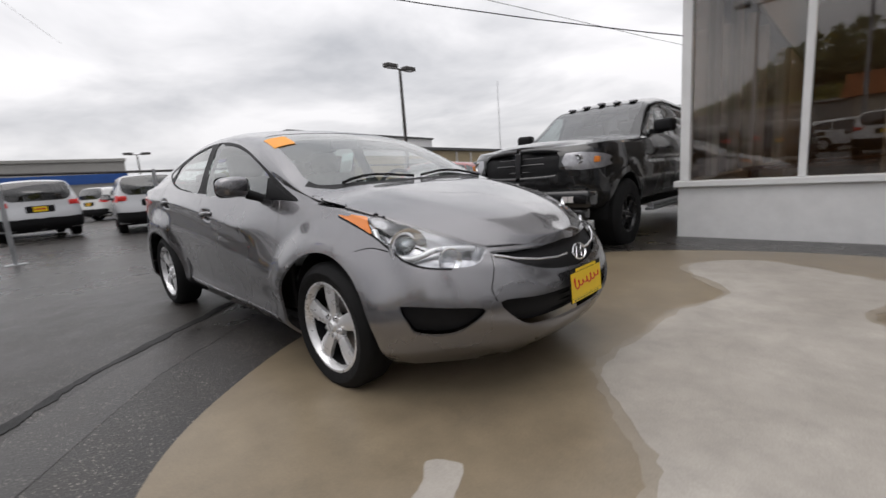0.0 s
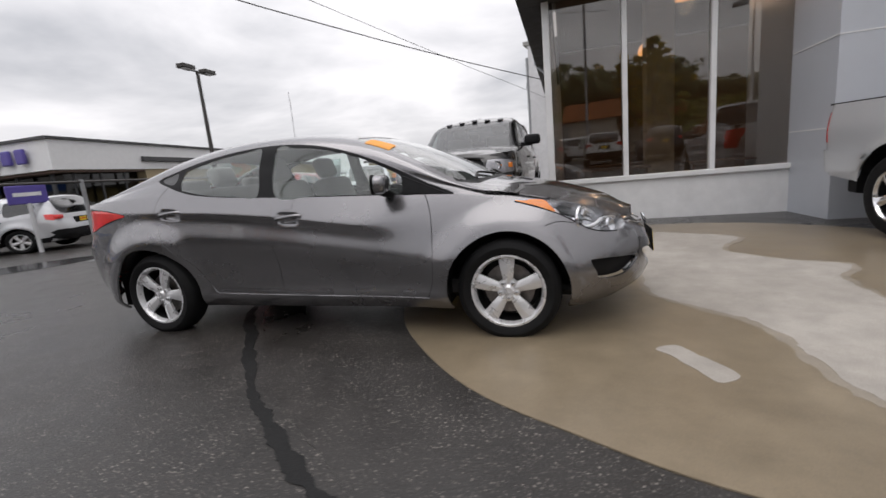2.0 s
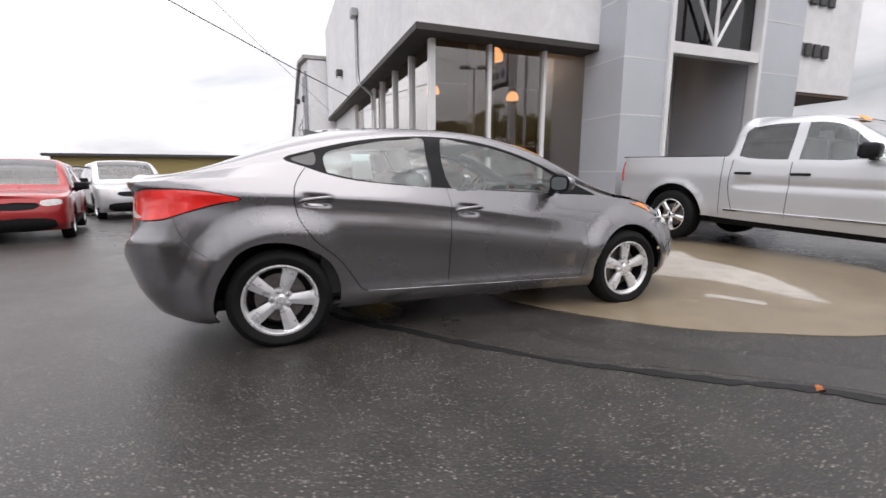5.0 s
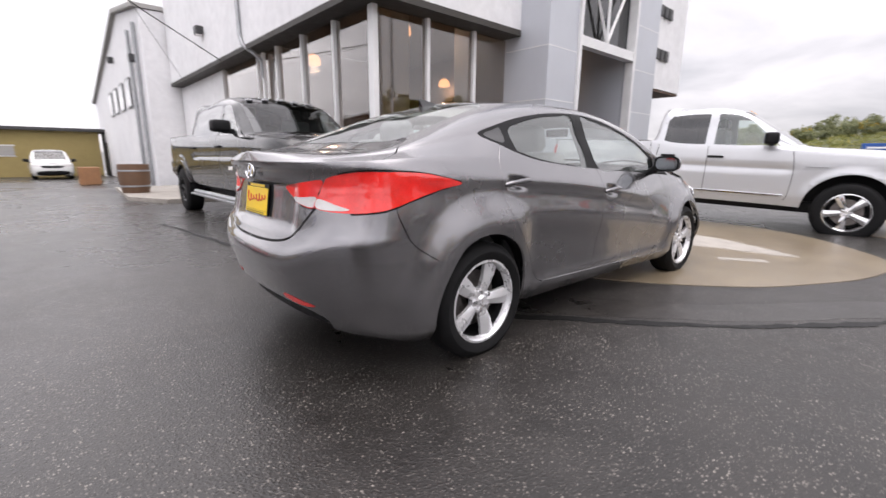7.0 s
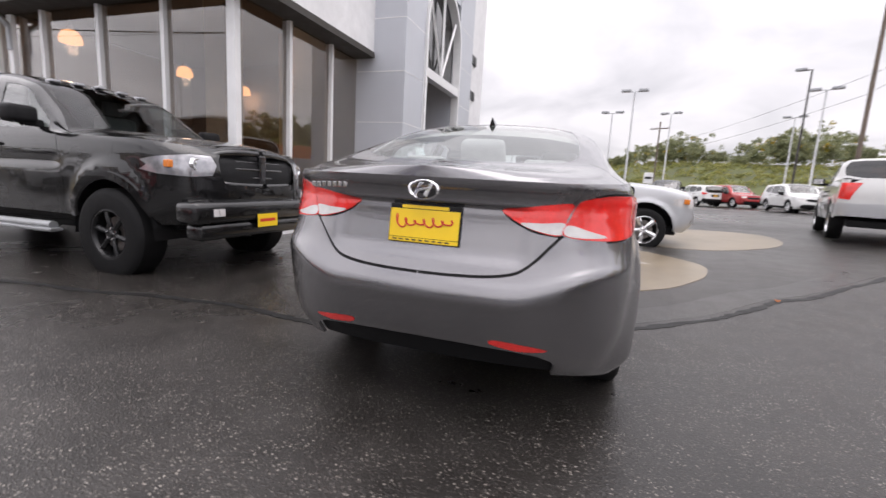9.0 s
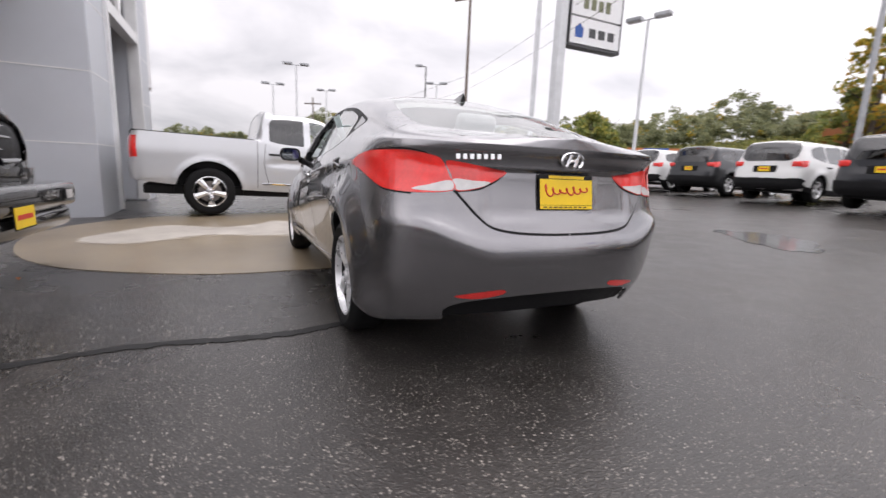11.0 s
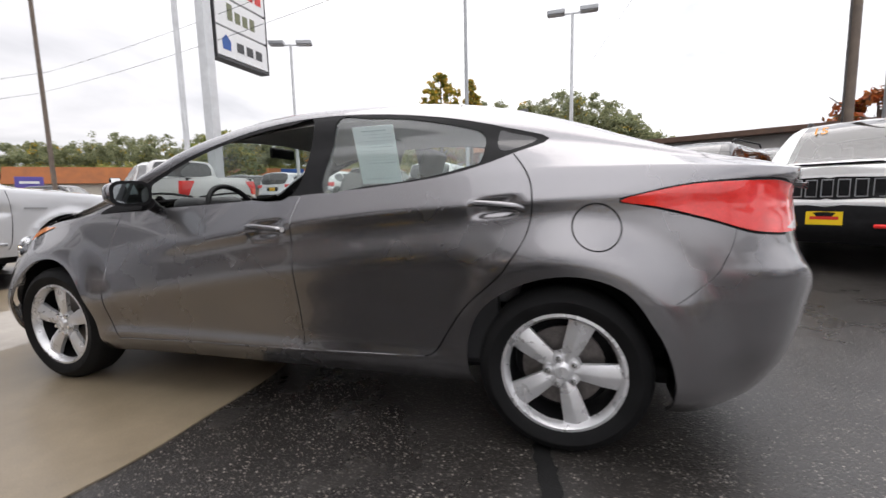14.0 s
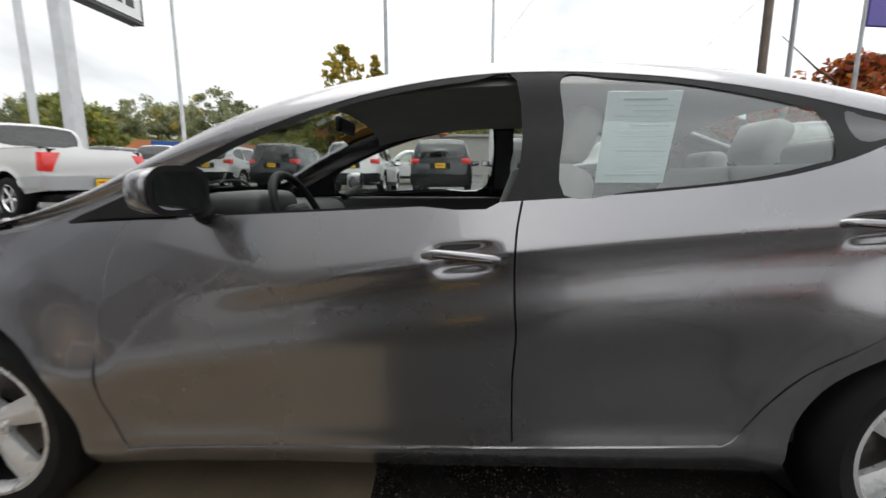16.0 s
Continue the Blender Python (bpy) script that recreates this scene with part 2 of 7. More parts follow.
# ---- materials ----
class Nodes:
    """A small writer of node materials."""

    def __init__(self, name):
        self.mat = bpy.data.materials.new(name)
        self.mat.use_nodes = True
        self.n, self.l = self.mat.node_tree.nodes, self.mat.node_tree.links
        self.n.clear()
        self.out = self.n.new("ShaderNodeOutputMaterial")

    def node(self, kind, **sets):
        a = self.n.new("ShaderNode" + kind)
        for k, v in sets.items():
            a.inputs[k.replace("_", " ")].default_value = v
        return a

    def noise(self, scale, detail=4.0, rough=0.55, coord="Object"):
        c = self.n.new("ShaderNodeTexCoord")
        a = self.node("TexNoise", Scale=scale, Detail=detail, Roughness=rough)
        self.l.new(c.outputs[coord], a.inputs["Vector"])
        return a.outputs["Fac"]

    def ramp(self, fac, *stops):
        a = self.n.new("ShaderNodeValToRGB")
        e = a.color_ramp.elements
        while len(e) < len(stops):
            e.new(0.5)
        for i, (p, c) in enumerate(stops):
            e[i].position = p
            e[i].color = (*c, 1) if isinstance(c, tuple) else (c, c, c, 1)
        self.l.new(fac, a.inputs[0])
        return a.outputs["Color"]

    def mix(self, kind, fac, a, b):
        m = self.n.new("ShaderNodeMix")
        m.data_type, m.blend_type = "RGBA", kind
        for socket, value in ((m.inputs[0], fac), (m.inputs[6], a), (m.inputs[7], b)):
            if isinstance(value, (int, float)):
                socket.default_value = value if socket == m.inputs[0] else (value, value, value, 1)
            elif isinstance(value, tuple):
                socket.default_value = (*value, 1)
            else:
                self.l.new(value, socket)
        return m.outputs[2]

    def bump(self, height, strength, distance=0.01):
        b = self.node("Bump", Strength=strength, Distance=distance)
        self.l.new(height, b.inputs["Height"])
        return b.outputs["Normal"]

    def surface(self, color, rough=0.5, metal=0.0, normal=None, **sets):
        p = self.n.new("ShaderNodeBsdfPrincipled")
        for key, value in (("Base Color", color), ("Roughness", rough), ("Metallic", metal), ("Normal", normal)):
            if value is None:
                continue
            if isinstance(value, (int, float)):
                p.inputs[key].default_value = value
            elif isinstance(value, tuple):
                p.inputs[key].default_value = (*value, 1)
            else:
                self.l.new(value, p.inputs[key])
        for k, v in sets.items():
            p.inputs[k.replace("_", " ")].default_value = v
        self.l.new(p.outputs[0], self.out.inputs["Surface"])
        return self.mat


def plain(name, color, rough=0.5, metal=0.0, vary=0.12, scale=6.0, bump=0.0, fine=120.0, **sets):
    """A surface with broad and fine variation of its colour and roughness."""
    m = Nodes(name)
    broad, grain = m.noise(scale, 5), m.noise(fine, 3)
    lo, hi = tuple(c * (1 - vary) for c in color), tuple(min(1, c * (1 + vary)) for c in color)
    col = m.mix("MULTIPLY", 1.0, m.ramp(broad, (.3, lo), (.7, hi)), m.ramp(grain, (.3, 1 - vary * .5), (.7, 1.0)))
    r = m.ramp(broad, (.3, max(rough * .8, .02)), (.7, min(rough * 1.15, 1)))
    return m.surface(col, r, metal, m.bump(grain, bump, .004) if bump else None, **sets)


def paint(name, color, metal=0.0, rough=0.35, dirt=0.12):
    """Car paint: flakes under a clear coat, with a thin film of dirt and drops."""
    m = Nodes(name)
    flake, broad, drops = m.noise(900, 2), m.noise(1.4, 5), m.noise(75, 2, .4)
    col = m.mix("MULTIPLY", 1.0, color, m.ramp(flake, (.3, .86), (.7, 1.0)))
    col = m.mix("MIX", m.ramp(broad, (.45, 0.0), (.8, dirt)), col, (.17, .16, .15))
    r = m.ramp(broad, (.3, rough * .9), (.75, rough * 1.2))
    return m.surface(col, r, metal, m.bump(drops, .015, .002), Coat_Weight=1.0, Coat_Roughness=0.02, Specular_IOR_Level=.3 if metal > .5 else .2)


def glass(name, tint, gloss=1.5, film=0.0):
    """A pane: clear, tinted, with the mirror image of its surroundings on it."""
    m = Nodes(name)
    see = m.node("BsdfTransparent", Color=(*tint, 1))
    shine = m.node("BsdfGlossy", Roughness=0.0, Color=(1, 1, 1, 1))
    f0 = ((gloss - 1) / (gloss + 1)) ** 2
    facing = m.node("LayerWeight", Blend=0.5)
    steep = m.n.new("ShaderNodeMath")
    steep.operation, steep.inputs[1].default_value = "POWER", 3.4
    m.l.new(facing.outputs["Facing"], steep.inputs[0])
    f = m.n.new("ShaderNodeMath")
    f.operation, f.inputs[1].default_value, f.inputs[2].default_value = "MULTIPLY_ADD", 1 - f0, f0
    m.l.new(steep.outputs[0], f.inputs[0])
    mixed = m.n.new("ShaderNodeMixShader")
    m.l.new(f.outputs[0], mixed.inputs[0])
    m.l.new(see.outputs[0], mixed.inputs[1])
    m.l.new(shine.outputs[0], mixed.inputs[2])
    if film:
        # pale greenish diffuse layer, mixed in unevenly to lighten the pane
        pale_film = m.node("BsdfDiffuse", Color=(.58, .66, .63, 1))
        spread = m.n.new("ShaderNodeMixShader")
        m.l.new(m.ramp(m.noise(9, 5), (.3, film * .7), (.7, film * 1.3)), spread.inputs[0])
        m.l.new(see.outputs[0], spread.inputs[1])
        m.l.new(pale_film.outputs[0], spread.inputs[2])
        m.l.new(spread.outputs[0], mixed.inputs[1])
    m.l.new(mixed.outputs[0], m.out.inputs["Surface"])
    return m.mat


def glow(name, color, strength):
    m = Nodes(name)
    e = m.node("Emission", Color=(*color, 1), Strength=strength)
    m.l.new(e.outputs[0], m.out.inputs["Surface"])
    return m.mat


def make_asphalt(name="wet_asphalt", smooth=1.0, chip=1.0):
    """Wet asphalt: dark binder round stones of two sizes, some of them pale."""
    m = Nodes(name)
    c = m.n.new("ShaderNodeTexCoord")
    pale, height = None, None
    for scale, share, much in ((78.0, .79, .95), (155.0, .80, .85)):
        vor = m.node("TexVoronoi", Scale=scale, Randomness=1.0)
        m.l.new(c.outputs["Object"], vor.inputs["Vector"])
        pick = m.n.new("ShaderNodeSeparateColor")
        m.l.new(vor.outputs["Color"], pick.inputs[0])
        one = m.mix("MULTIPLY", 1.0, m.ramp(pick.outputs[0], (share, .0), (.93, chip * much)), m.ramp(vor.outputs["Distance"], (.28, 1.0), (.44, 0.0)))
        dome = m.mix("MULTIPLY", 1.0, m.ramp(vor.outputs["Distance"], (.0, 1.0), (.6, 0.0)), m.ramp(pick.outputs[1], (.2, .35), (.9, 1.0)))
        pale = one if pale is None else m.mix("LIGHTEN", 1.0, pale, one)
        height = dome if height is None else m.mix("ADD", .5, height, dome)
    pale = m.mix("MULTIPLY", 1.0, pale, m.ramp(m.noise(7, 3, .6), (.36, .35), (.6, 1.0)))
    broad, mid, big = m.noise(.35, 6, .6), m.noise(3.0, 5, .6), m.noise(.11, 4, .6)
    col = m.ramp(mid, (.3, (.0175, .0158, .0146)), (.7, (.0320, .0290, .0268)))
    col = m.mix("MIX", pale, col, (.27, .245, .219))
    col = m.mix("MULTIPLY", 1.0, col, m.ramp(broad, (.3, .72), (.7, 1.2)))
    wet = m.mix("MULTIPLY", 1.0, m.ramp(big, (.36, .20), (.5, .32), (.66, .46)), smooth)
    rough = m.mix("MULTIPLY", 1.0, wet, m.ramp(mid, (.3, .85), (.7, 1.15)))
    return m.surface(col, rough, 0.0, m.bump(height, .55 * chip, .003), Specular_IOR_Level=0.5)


def make_concrete(name, a, b, rough):
    m = Nodes(name)
    broad, mid, grain, streak = m.noise(.9, 6, .6), m.noise(5, 6, .65), m.noise(160, 3), m.noise(22, 4)
    col = m.ramp(broad, (.32, a), (.68, b))
    col = m.mix("MULTIPLY", 1.0, col, m.ramp(mid, (.3, .80), (.72, 1.08)))
    col = m.mix("MULTIPLY", 1.0, col, m.ramp(grain, (.3, .88), (.7, 1.04)))
    return m.surface(col, m.ramp(mid, (.3, rough * .92), (.7, min(1, rough * 1.1))), 0.0, m.bump(grain, .10, .002))


def make_wall(name, color, rough=0.75):
    m = Nodes(name)
    broad, mid, grain = m.noise(.5, 6, .6), m.noise(4, 6, .65), m.noise(90, 4)
    col = m.mix("MULTIPLY", 1.0, color, m.ramp(broad, (.3, .88), (.7, 1.0)))
    col = m.mix("MULTIPLY", 1.0, col, m.ramp(mid, (.3, .90), (.7, 1.0)))
    return m.surface(col, rough, 0.0, m.bump(grain, .25, .004))


def make_leaves(name, *colors):
    m = Nodes(name)
    g = m.n.new("ShaderNodeNewGeometry")
    stops = [(i / max(1, len(colors) - 1) * .9 + .05, c) for i, c in enumerate(colors)]
    col = m.ramp(g.outputs["Random Per Island"], *stops)
    col = m.mix("MULTIPLY", 1.0, col, m.ramp(m.noise(.25, 3), (.3, .75), (.7, 1.15)))
    m.surface(col, .6)
    lit = m.node("BsdfTranslucent")
    m.l.new(col, lit.inputs["Color"])
    both = m.n.new("ShaderNodeMixShader")
    both.inputs[0].default_value = .5
    m.l.new(m.out.inputs["Surface"].links[0].from_socket, both.inputs[1])
    m.l.new(lit.outputs[0], both.inputs[2])
    m.l.new(both.outputs[0], m.out.inputs["Surface"])
    return m.mat


ASPHALT = make_asphalt()
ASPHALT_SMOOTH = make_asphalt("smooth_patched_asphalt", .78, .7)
TAR = plain("dark_tar", (.008, .008, .008), .55, vary=.3, scale=5, bump=.5, fine=90, Specular_IOR_Level=.3)
CONCRETE_WET = make_concrete("wet_concrete", (.180, .142, .095), (.260, .210, .144), .32)
CONCRETE_DAMP = make_concrete("damp_concrete", (.235, .200, .155), (.320, .280, .228), .5)
CONCRETE_DRY = make_concrete("dry_concrete", (.315, .288, .255), (.420, .390, .350), .7)
STUCCO = make_wall("white_stucco", (.84, .84, .85))
PANEL = plain("grey_metal_panel", (.52, .54, .58), .42, .2, vary=.06, scale=.8)
PANEL_SIDE = PANEL
WHITE = plain("white_metal_frame", (.74, .74, .74), .4, 0, vary=.06, scale=3)
KNEE = make_wall("white_knee_wall", (.80, .80, .80), .6)
SOFFIT = plain("dark_soffit", (.05, .045, .04), .7, vary=.2)
BROWN = plain("brown_soffit_board", (.10, .055, .035), .6, vary=.3, scale=4)
STORE_GLASS = glass("store_glass", (.70, .67, .64), 1.9)
BLACK_PLASTIC = plain("black_plastic", (.012, .012, .013), .5, vary=.25, scale=20, bump=.15, fine=400, Specular_IOR_Level=.15)
BLACK_GLOSS = plain("black_gloss_trim", (.012, .012, .013), .12, vary=.2, Coat_Weight=.6)
DARK_GREY = plain("dark_grey_plastic", (.05, .05, .052), .5, vary=.2, scale=15)
RUBBER = plain("tyre_rubber", (.011, .011, .0115), .7, vary=.3, scale=12, bump=.3, fine=200, Specular_IOR_Level=.15)
ALLOY = plain("silver_alloy", (.72, .72, .73), .30, .55, vary=.08, scale=14)
MIRROR_GLASS = plain("mirror_glass", (.30, .32, .33), .04, 1.0, vary=.04)
CHROME = plain("chrome", (.82, .82, .83), .08, 1.0, vary=.04)
DARK_CHROME = plain("dim_reflector", (.58, .58, .60), .2, .85, vary=.25, scale=25)
SCREEN_GLASS = glass("windscreen_glass", (.34, .38, .38), 1.8)
BRAKE = plain("brake_steel", (.22, .20, .19), .45, .8, vary=.25, scale=30)
DARK_WHEEL = plain("black_alloy", (.02, .02, .021), .3, .4, vary=.2)
GREY_PAINT = paint("grey_metallic_paint", (.250, .245, .254), .90, .25, .03)
BLACK_PAINT = paint("black_paint", (.008, .008, .0085), .1, .25, .03)
SILVER_PAINT = paint("silver_paint", (.62, .63, .65), .45, .36, .03)
WHITE_PAINT = paint("white_paint", (.74, .74, .73), 0, .35, .08)
DARK_PAINT = paint("charcoal_paint", (.012, .013, .016), .3, .3, .03)
RED_PAINT = paint("red_paint", (.36, .02, .022), .2, .3)
CAR_GLASS = glass("car_glass", (.88, .94, .92), 1.85, .07)
TINT_GLASS = glass("tinted_glass", (.10, .10, .105), 1.85)
LENS = glass("clear_lens", (.93, .94, .95), 1.45)
RED_LENS = plain("red_lens", (.86, .030, .024), .12, vary=.25, scale=7, Coat_Weight=.9)
WHITE_LENS = plain("frosted_lens", (.62, .60, .59), .12, vary=.12, scale=18, Coat_Weight=.8)
AMBER = plain("amber_lens", (.75, .22, .03), .15, vary=.12, Coat_Weight=.7)
PLATE_YELLOW = plain("yellow_card", (.83, .56, .01), .4, vary=.06)
PLATE_RED = plain("red_ink", (.60, .03, .02), .45)
INK = plain("dark_ink", (.02, .02, .02), .5)
SEAT = plain("grey_cloth", (.27, .27, .265), .9, vary=.15, scale=30, bump=.4, fine=500)
DASH = plain("dark_dashboard", (.035, .035, .037), .6, vary=.15)
HEADLINER = plain("pale_headliner", (.32, .31, .29), .9)
PAPER = plain("pale_paper", (.80, .93, .93), .6, vary=.04)
PRINT = plain("faint_print", (.58, .72, .73), .6)
ORANGE_STICKER = plain("orange_sticker", (.85, .33, .02), .5, vary=.06)
GALV = plain("galvanised_steel", (.36, .37, .38), .45, .6, vary=.15, scale=5)
PALE_POLE = plain("pale_pole_paint", (.62, .63, .64), .45, .1, vary=.10, scale=3)
DARK_POLE = plain("dark_pole_paint", (.055, .05, .047), .5, .2, vary=.2)
WOOD_POLE = plain("weathered_wood", (.16, .125, .10), .85, vary=.25, scale=4, bump=.5, fine=60)
WIRE = plain("black_cable", (.02, .02, .02), .6)
LAMP_GLASS = glow("warm_lamp", (1.0, .50, .20), 1.5)
BULB_GLOW = glow("lamp_bulb", (1.0, .72, .40), 14.0)
LAMP_CAP = plain("brass_lamp_cap", (.40, .25, .12), .35, .7)
ORANGE_ROOF = plain("orange_tile", (.42, .15, .055), .8, vary=.15, scale=1.5)
TAN = make_wall("tan_wall", (.42, .34, .21))
YELLOW_WALL = make_wall("ochre_wall", (.36, .28, .11))
GREY_WALL = make_wall("grey_block_wall", (.40, .39, .37))
BLUE_BAND = plain("blue_band", (.02, .09, .34), .5)
SIGN_WHITE = plain("white_sign_face", (.78, .78, .78), .35, vary=.03)
PURPLE = plain("purple_sign", (.10, .075, .33), .5)
DARK_WINDOW = glass("dark_window", (.12, .12, .12), 1.5)
GREEN_LEAF = make_leaves("green_leaves", (.14, .19, .05), (.22, .25, .07), (.38, .34, .07))
YELLOW_LEAF = make_leaves("autumn_leaves", (.17, .21, .05), (.30, .29, .05), (.52, .38, .05), (.58, .34, .04))
RED_LEAF = make_leaves("red_leaves", (.10, .06, .02), (.34, .06, .02), (.40, .14, .02))
# distance haze is put into this leaf colour: paler and greyer green
HAZED_LEAF = make_leaves("far_woods", (.19, .22, .13), (.25, .27, .15), (.33, .33, .17))
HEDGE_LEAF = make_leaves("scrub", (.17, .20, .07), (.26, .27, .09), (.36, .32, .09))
BARK = plain("bark", (.09, .07, .055), .9, vary=.25, scale=8, bump=.6, fine=40)


# ---- helpers for things ----
def link(name, me, material, parent=None, label="", m=None):
    ob = new(name, me)
    if material is not None and not me.materials:
        me.materials.append(material)
    if parent is not None:
        ob.parent = parent
    if m is not None:
        ob.matrix_basis = m
    if label:
        ob["label"] = label
    return ob


def part(name, bm, material, parent=None, label="", m=None, smooth=None):
    """Links a bmesh as one mesh; smooth: the angle in degrees under which edges are shaded smooth."""
    me = bpy.data.meshes.new(name)
    bmesh.ops.recalc_face_normals(bm, faces=bm.faces)
    if smooth is not None:
        for f in bm.faces:
            f.smooth = True
        for e in bm.edges:
            e.smooth = len(e.link_faces) == 2 and e.calc_face_angle(0) < radians(smooth)
    bm.to_mesh(me)
    bm.free()
    return link(name, me, material, parent, label, m)


def thing(name, label, category, group="", kind="", m=None):
    ob = new(name)
    ob.empty_display_size = .1
    if m is not None:
        ob.matrix_basis = m
    return tagged(ob, label, category, group, kind)


def box(bm, x0, x1, y0, y1, z0, z1, bevel=0.0, seg=2, m=None):
    geo = bmesh.ops.create_cube(bm, size=1)["verts"]
    bmesh.ops.transform(bm, verts=geo, matrix=Matrix.Translation(((x0 + x1) / 2, (y0 + y1) / 2, (z0 + z1) / 2)) @ Matrix.Diagonal((x1 - x0, y1 - y0, z1 - z0, 1)))
    if bevel:
        es = list({e for v in geo for e in v.link_edges})
        r = bmesh.ops.bevel(bm, geom=es, offset=bevel, segments=seg, affect="EDGES", profile=.5)
        geo = list({v for f in r["faces"] for v in f.verts} | {v for v in geo if v.is_valid})
    if m is not None:
        bmesh.ops.transform(bm, verts=list({v for v in geo if v.is_valid}), matrix=m)
    return bm


def boxes(*specs, bevel=0.0, seg=2):
    bm = bmesh.new()
    for s in specs:
        box(bm, *s, bevel=bevel, seg=seg)
    return bm


def tube(points, radius, n=10, taper=None, caps=True):
    """A round bar along points; taper: the radius at the far end."""
    bm = bmesh.new()
    pts = [Vector(p) for p in points]
    rings = []
    ref = None
    for i, p in enumerate(pts):
        d = ((pts[min(i + 1, len(pts) - 1)] - p).normalized() + (p - pts[max(i - 1, 0)]).normalized()).normalized()
        a = ref if ref is not None else (Vector((0, 0, 1)) if abs(d.z) < .9 else Vector((1, 0, 0)))
        s = d.cross(a).normalized()
        ref = s.cross(d).normalized()
        r = radius if taper is None else radius + (taper - radius) * i / (len(pts) - 1)
        rings.append([bm.verts.new(p + (s * math.cos(k * 2 * math.pi / n) + ref * math.sin(k * 2 * math.pi / n)) * r) for k in range(n)])
    for a, b in zip(rings, rings[1:]):
        for k in range(n):
            bm.faces.new((a[k], a[(k + 1) % n], b[(k + 1) % n], b[k]))
    if caps:
        bm.faces.new(rings[0])
        bm.faces.new(rings[-1][::-1])
    return bm


def lathe(profile, n=32, axis="Y", bm=None):
    """Turns pairs of (radius, place along the axis) round that axis."""
    bm = bm or bmesh.new()
    rings = []
    for r, a in profile:
        ring = []
        for k in range(n):
            c, s = math.cos(2 * math.pi * k / n) * r, math.sin(2 * math.pi * k / n) * r
            ring.append(bm.verts.new((c, a, s) if axis == "Y" else (c, s, a)))
        rings.append(ring)
    for a, b in zip(rings, rings[1:]):
        for k in range(n):
            bm.faces.new((a[k], a[(k + 1) % n], b[(k + 1) % n], b[k]))
    return bm


def slab(outline, z0, z1, bm=None):
    """A plate with the given outline in x, y."""
    bm = bm or bmesh.new()
    lo, hi = [bm.verts.new((*p, z0)) for p in outline], [bm.verts.new((*p, z1)) for p in outline]
    bm.faces.new(lo[::-1])
    bm.faces.new(hi)
    for i in range(len(lo)):
        j = (i + 1) % len(lo)
        bm.faces.new((lo[i], lo[j], hi[j], hi[i]))
    return bm


def letters(name, text, size, depth, material, parent, m, label=""):
    c = bpy.data.curves.new(name, "FONT")
    c.body, c.size, c.extrude, c.align_x, c.align_y = text, size, depth, "CENTER", "CENTER"
    c.resolution_u = 2
    tmp = bpy.data.objects.new(name, c)
    me = bpy.data.meshes.new_from_object(tmp)
    bpy.data.objects.remove(tmp)
    return link(name, me, material, parent, label, m)


def rise(x, y):
    """The height of the ground: level under the sedan, falling gently behind the building, rising gently towards the road."""
    a = 0.036 * float(soft(-y - 0.9, .8)) - 0.020 * float(soft(y - 1.8, .8))
    return 1.7 * math.tanh(a / 1.7)


# ---- ground ----
def make_ground():
    lines_x = [-900, -400, -200, -120, -80, -55] + list(np.linspace(-40, 50, 61)) + [65, 90, 130, 220, 420, 900]
    lines_y = [-900, -420, -220, -150, -110, -85, -70] + list(np.linspace(-60, 30, 91)) + [36, 45, 60, 90, 150, 300, 900]
    verts = [(x, y, rise(x, y)) for x in lines_x for y in lines_y]
    n = len(lines_y)
    faces = [(i * n + j, (i + 1) * n + j, (i + 1) * n + j + 1, i * n + j + 1) for i in range(len(lines_x) - 1) for j in range(n - 1)]
    me = bpy.data.meshes.new("ground")
    me.from_pydata(verts, [], faces)
    me.polygons.foreach_set("use_smooth", [True] * len(faces))
    return tagged(link("ground", me, ASPHALT), "wet dark asphalt car lot with pale aggregate chips", "asphalt", kind="structure")


make_ground()


def draped(name, outline, lift, material, label, category, thick=.03):
    """A thin sheet that follows the ground."""
    bm = bmesh.new()
    f = bm.faces.new([bm.verts.new((*p, 0)) for p in outline])
    bmesh.ops.triangulate(bm, faces=[f])
    r = bmesh.ops.extrude_face_region(bm, geom=list(bm.faces))
    top = [v for v in r["geom"] if isinstance(v, bmesh.types.BMVert)]
    for v in bm.verts:
        v.co.z = rise(v.co.x, v.co.y) + lift - thick
    for v in top:
        v.co.z += thick
    return tagged(part(name, bm, material), label, category, kind="structure")


def ellipse(cx, cy, rx, ry, n=72, p=2.2, wobble=0.0, seed=0):
    out = []
    for k in range(n):
        a = 2 * math.pi * k / n
        c, s = math.cos(a), math.sin(a)
        w = 1 + wobble * (noise.noise((c * 2 + seed, s * 2, seed * 1.7)) + .5 * noise.noise((c * 6 + seed, s * 6, 3.3)))
        out.append((cx + rx * w * math.copysign(abs(c) ** (2 / p), c), cy + ry * w * math.copysign(abs(s) ** (2 / p), s)))
    return out


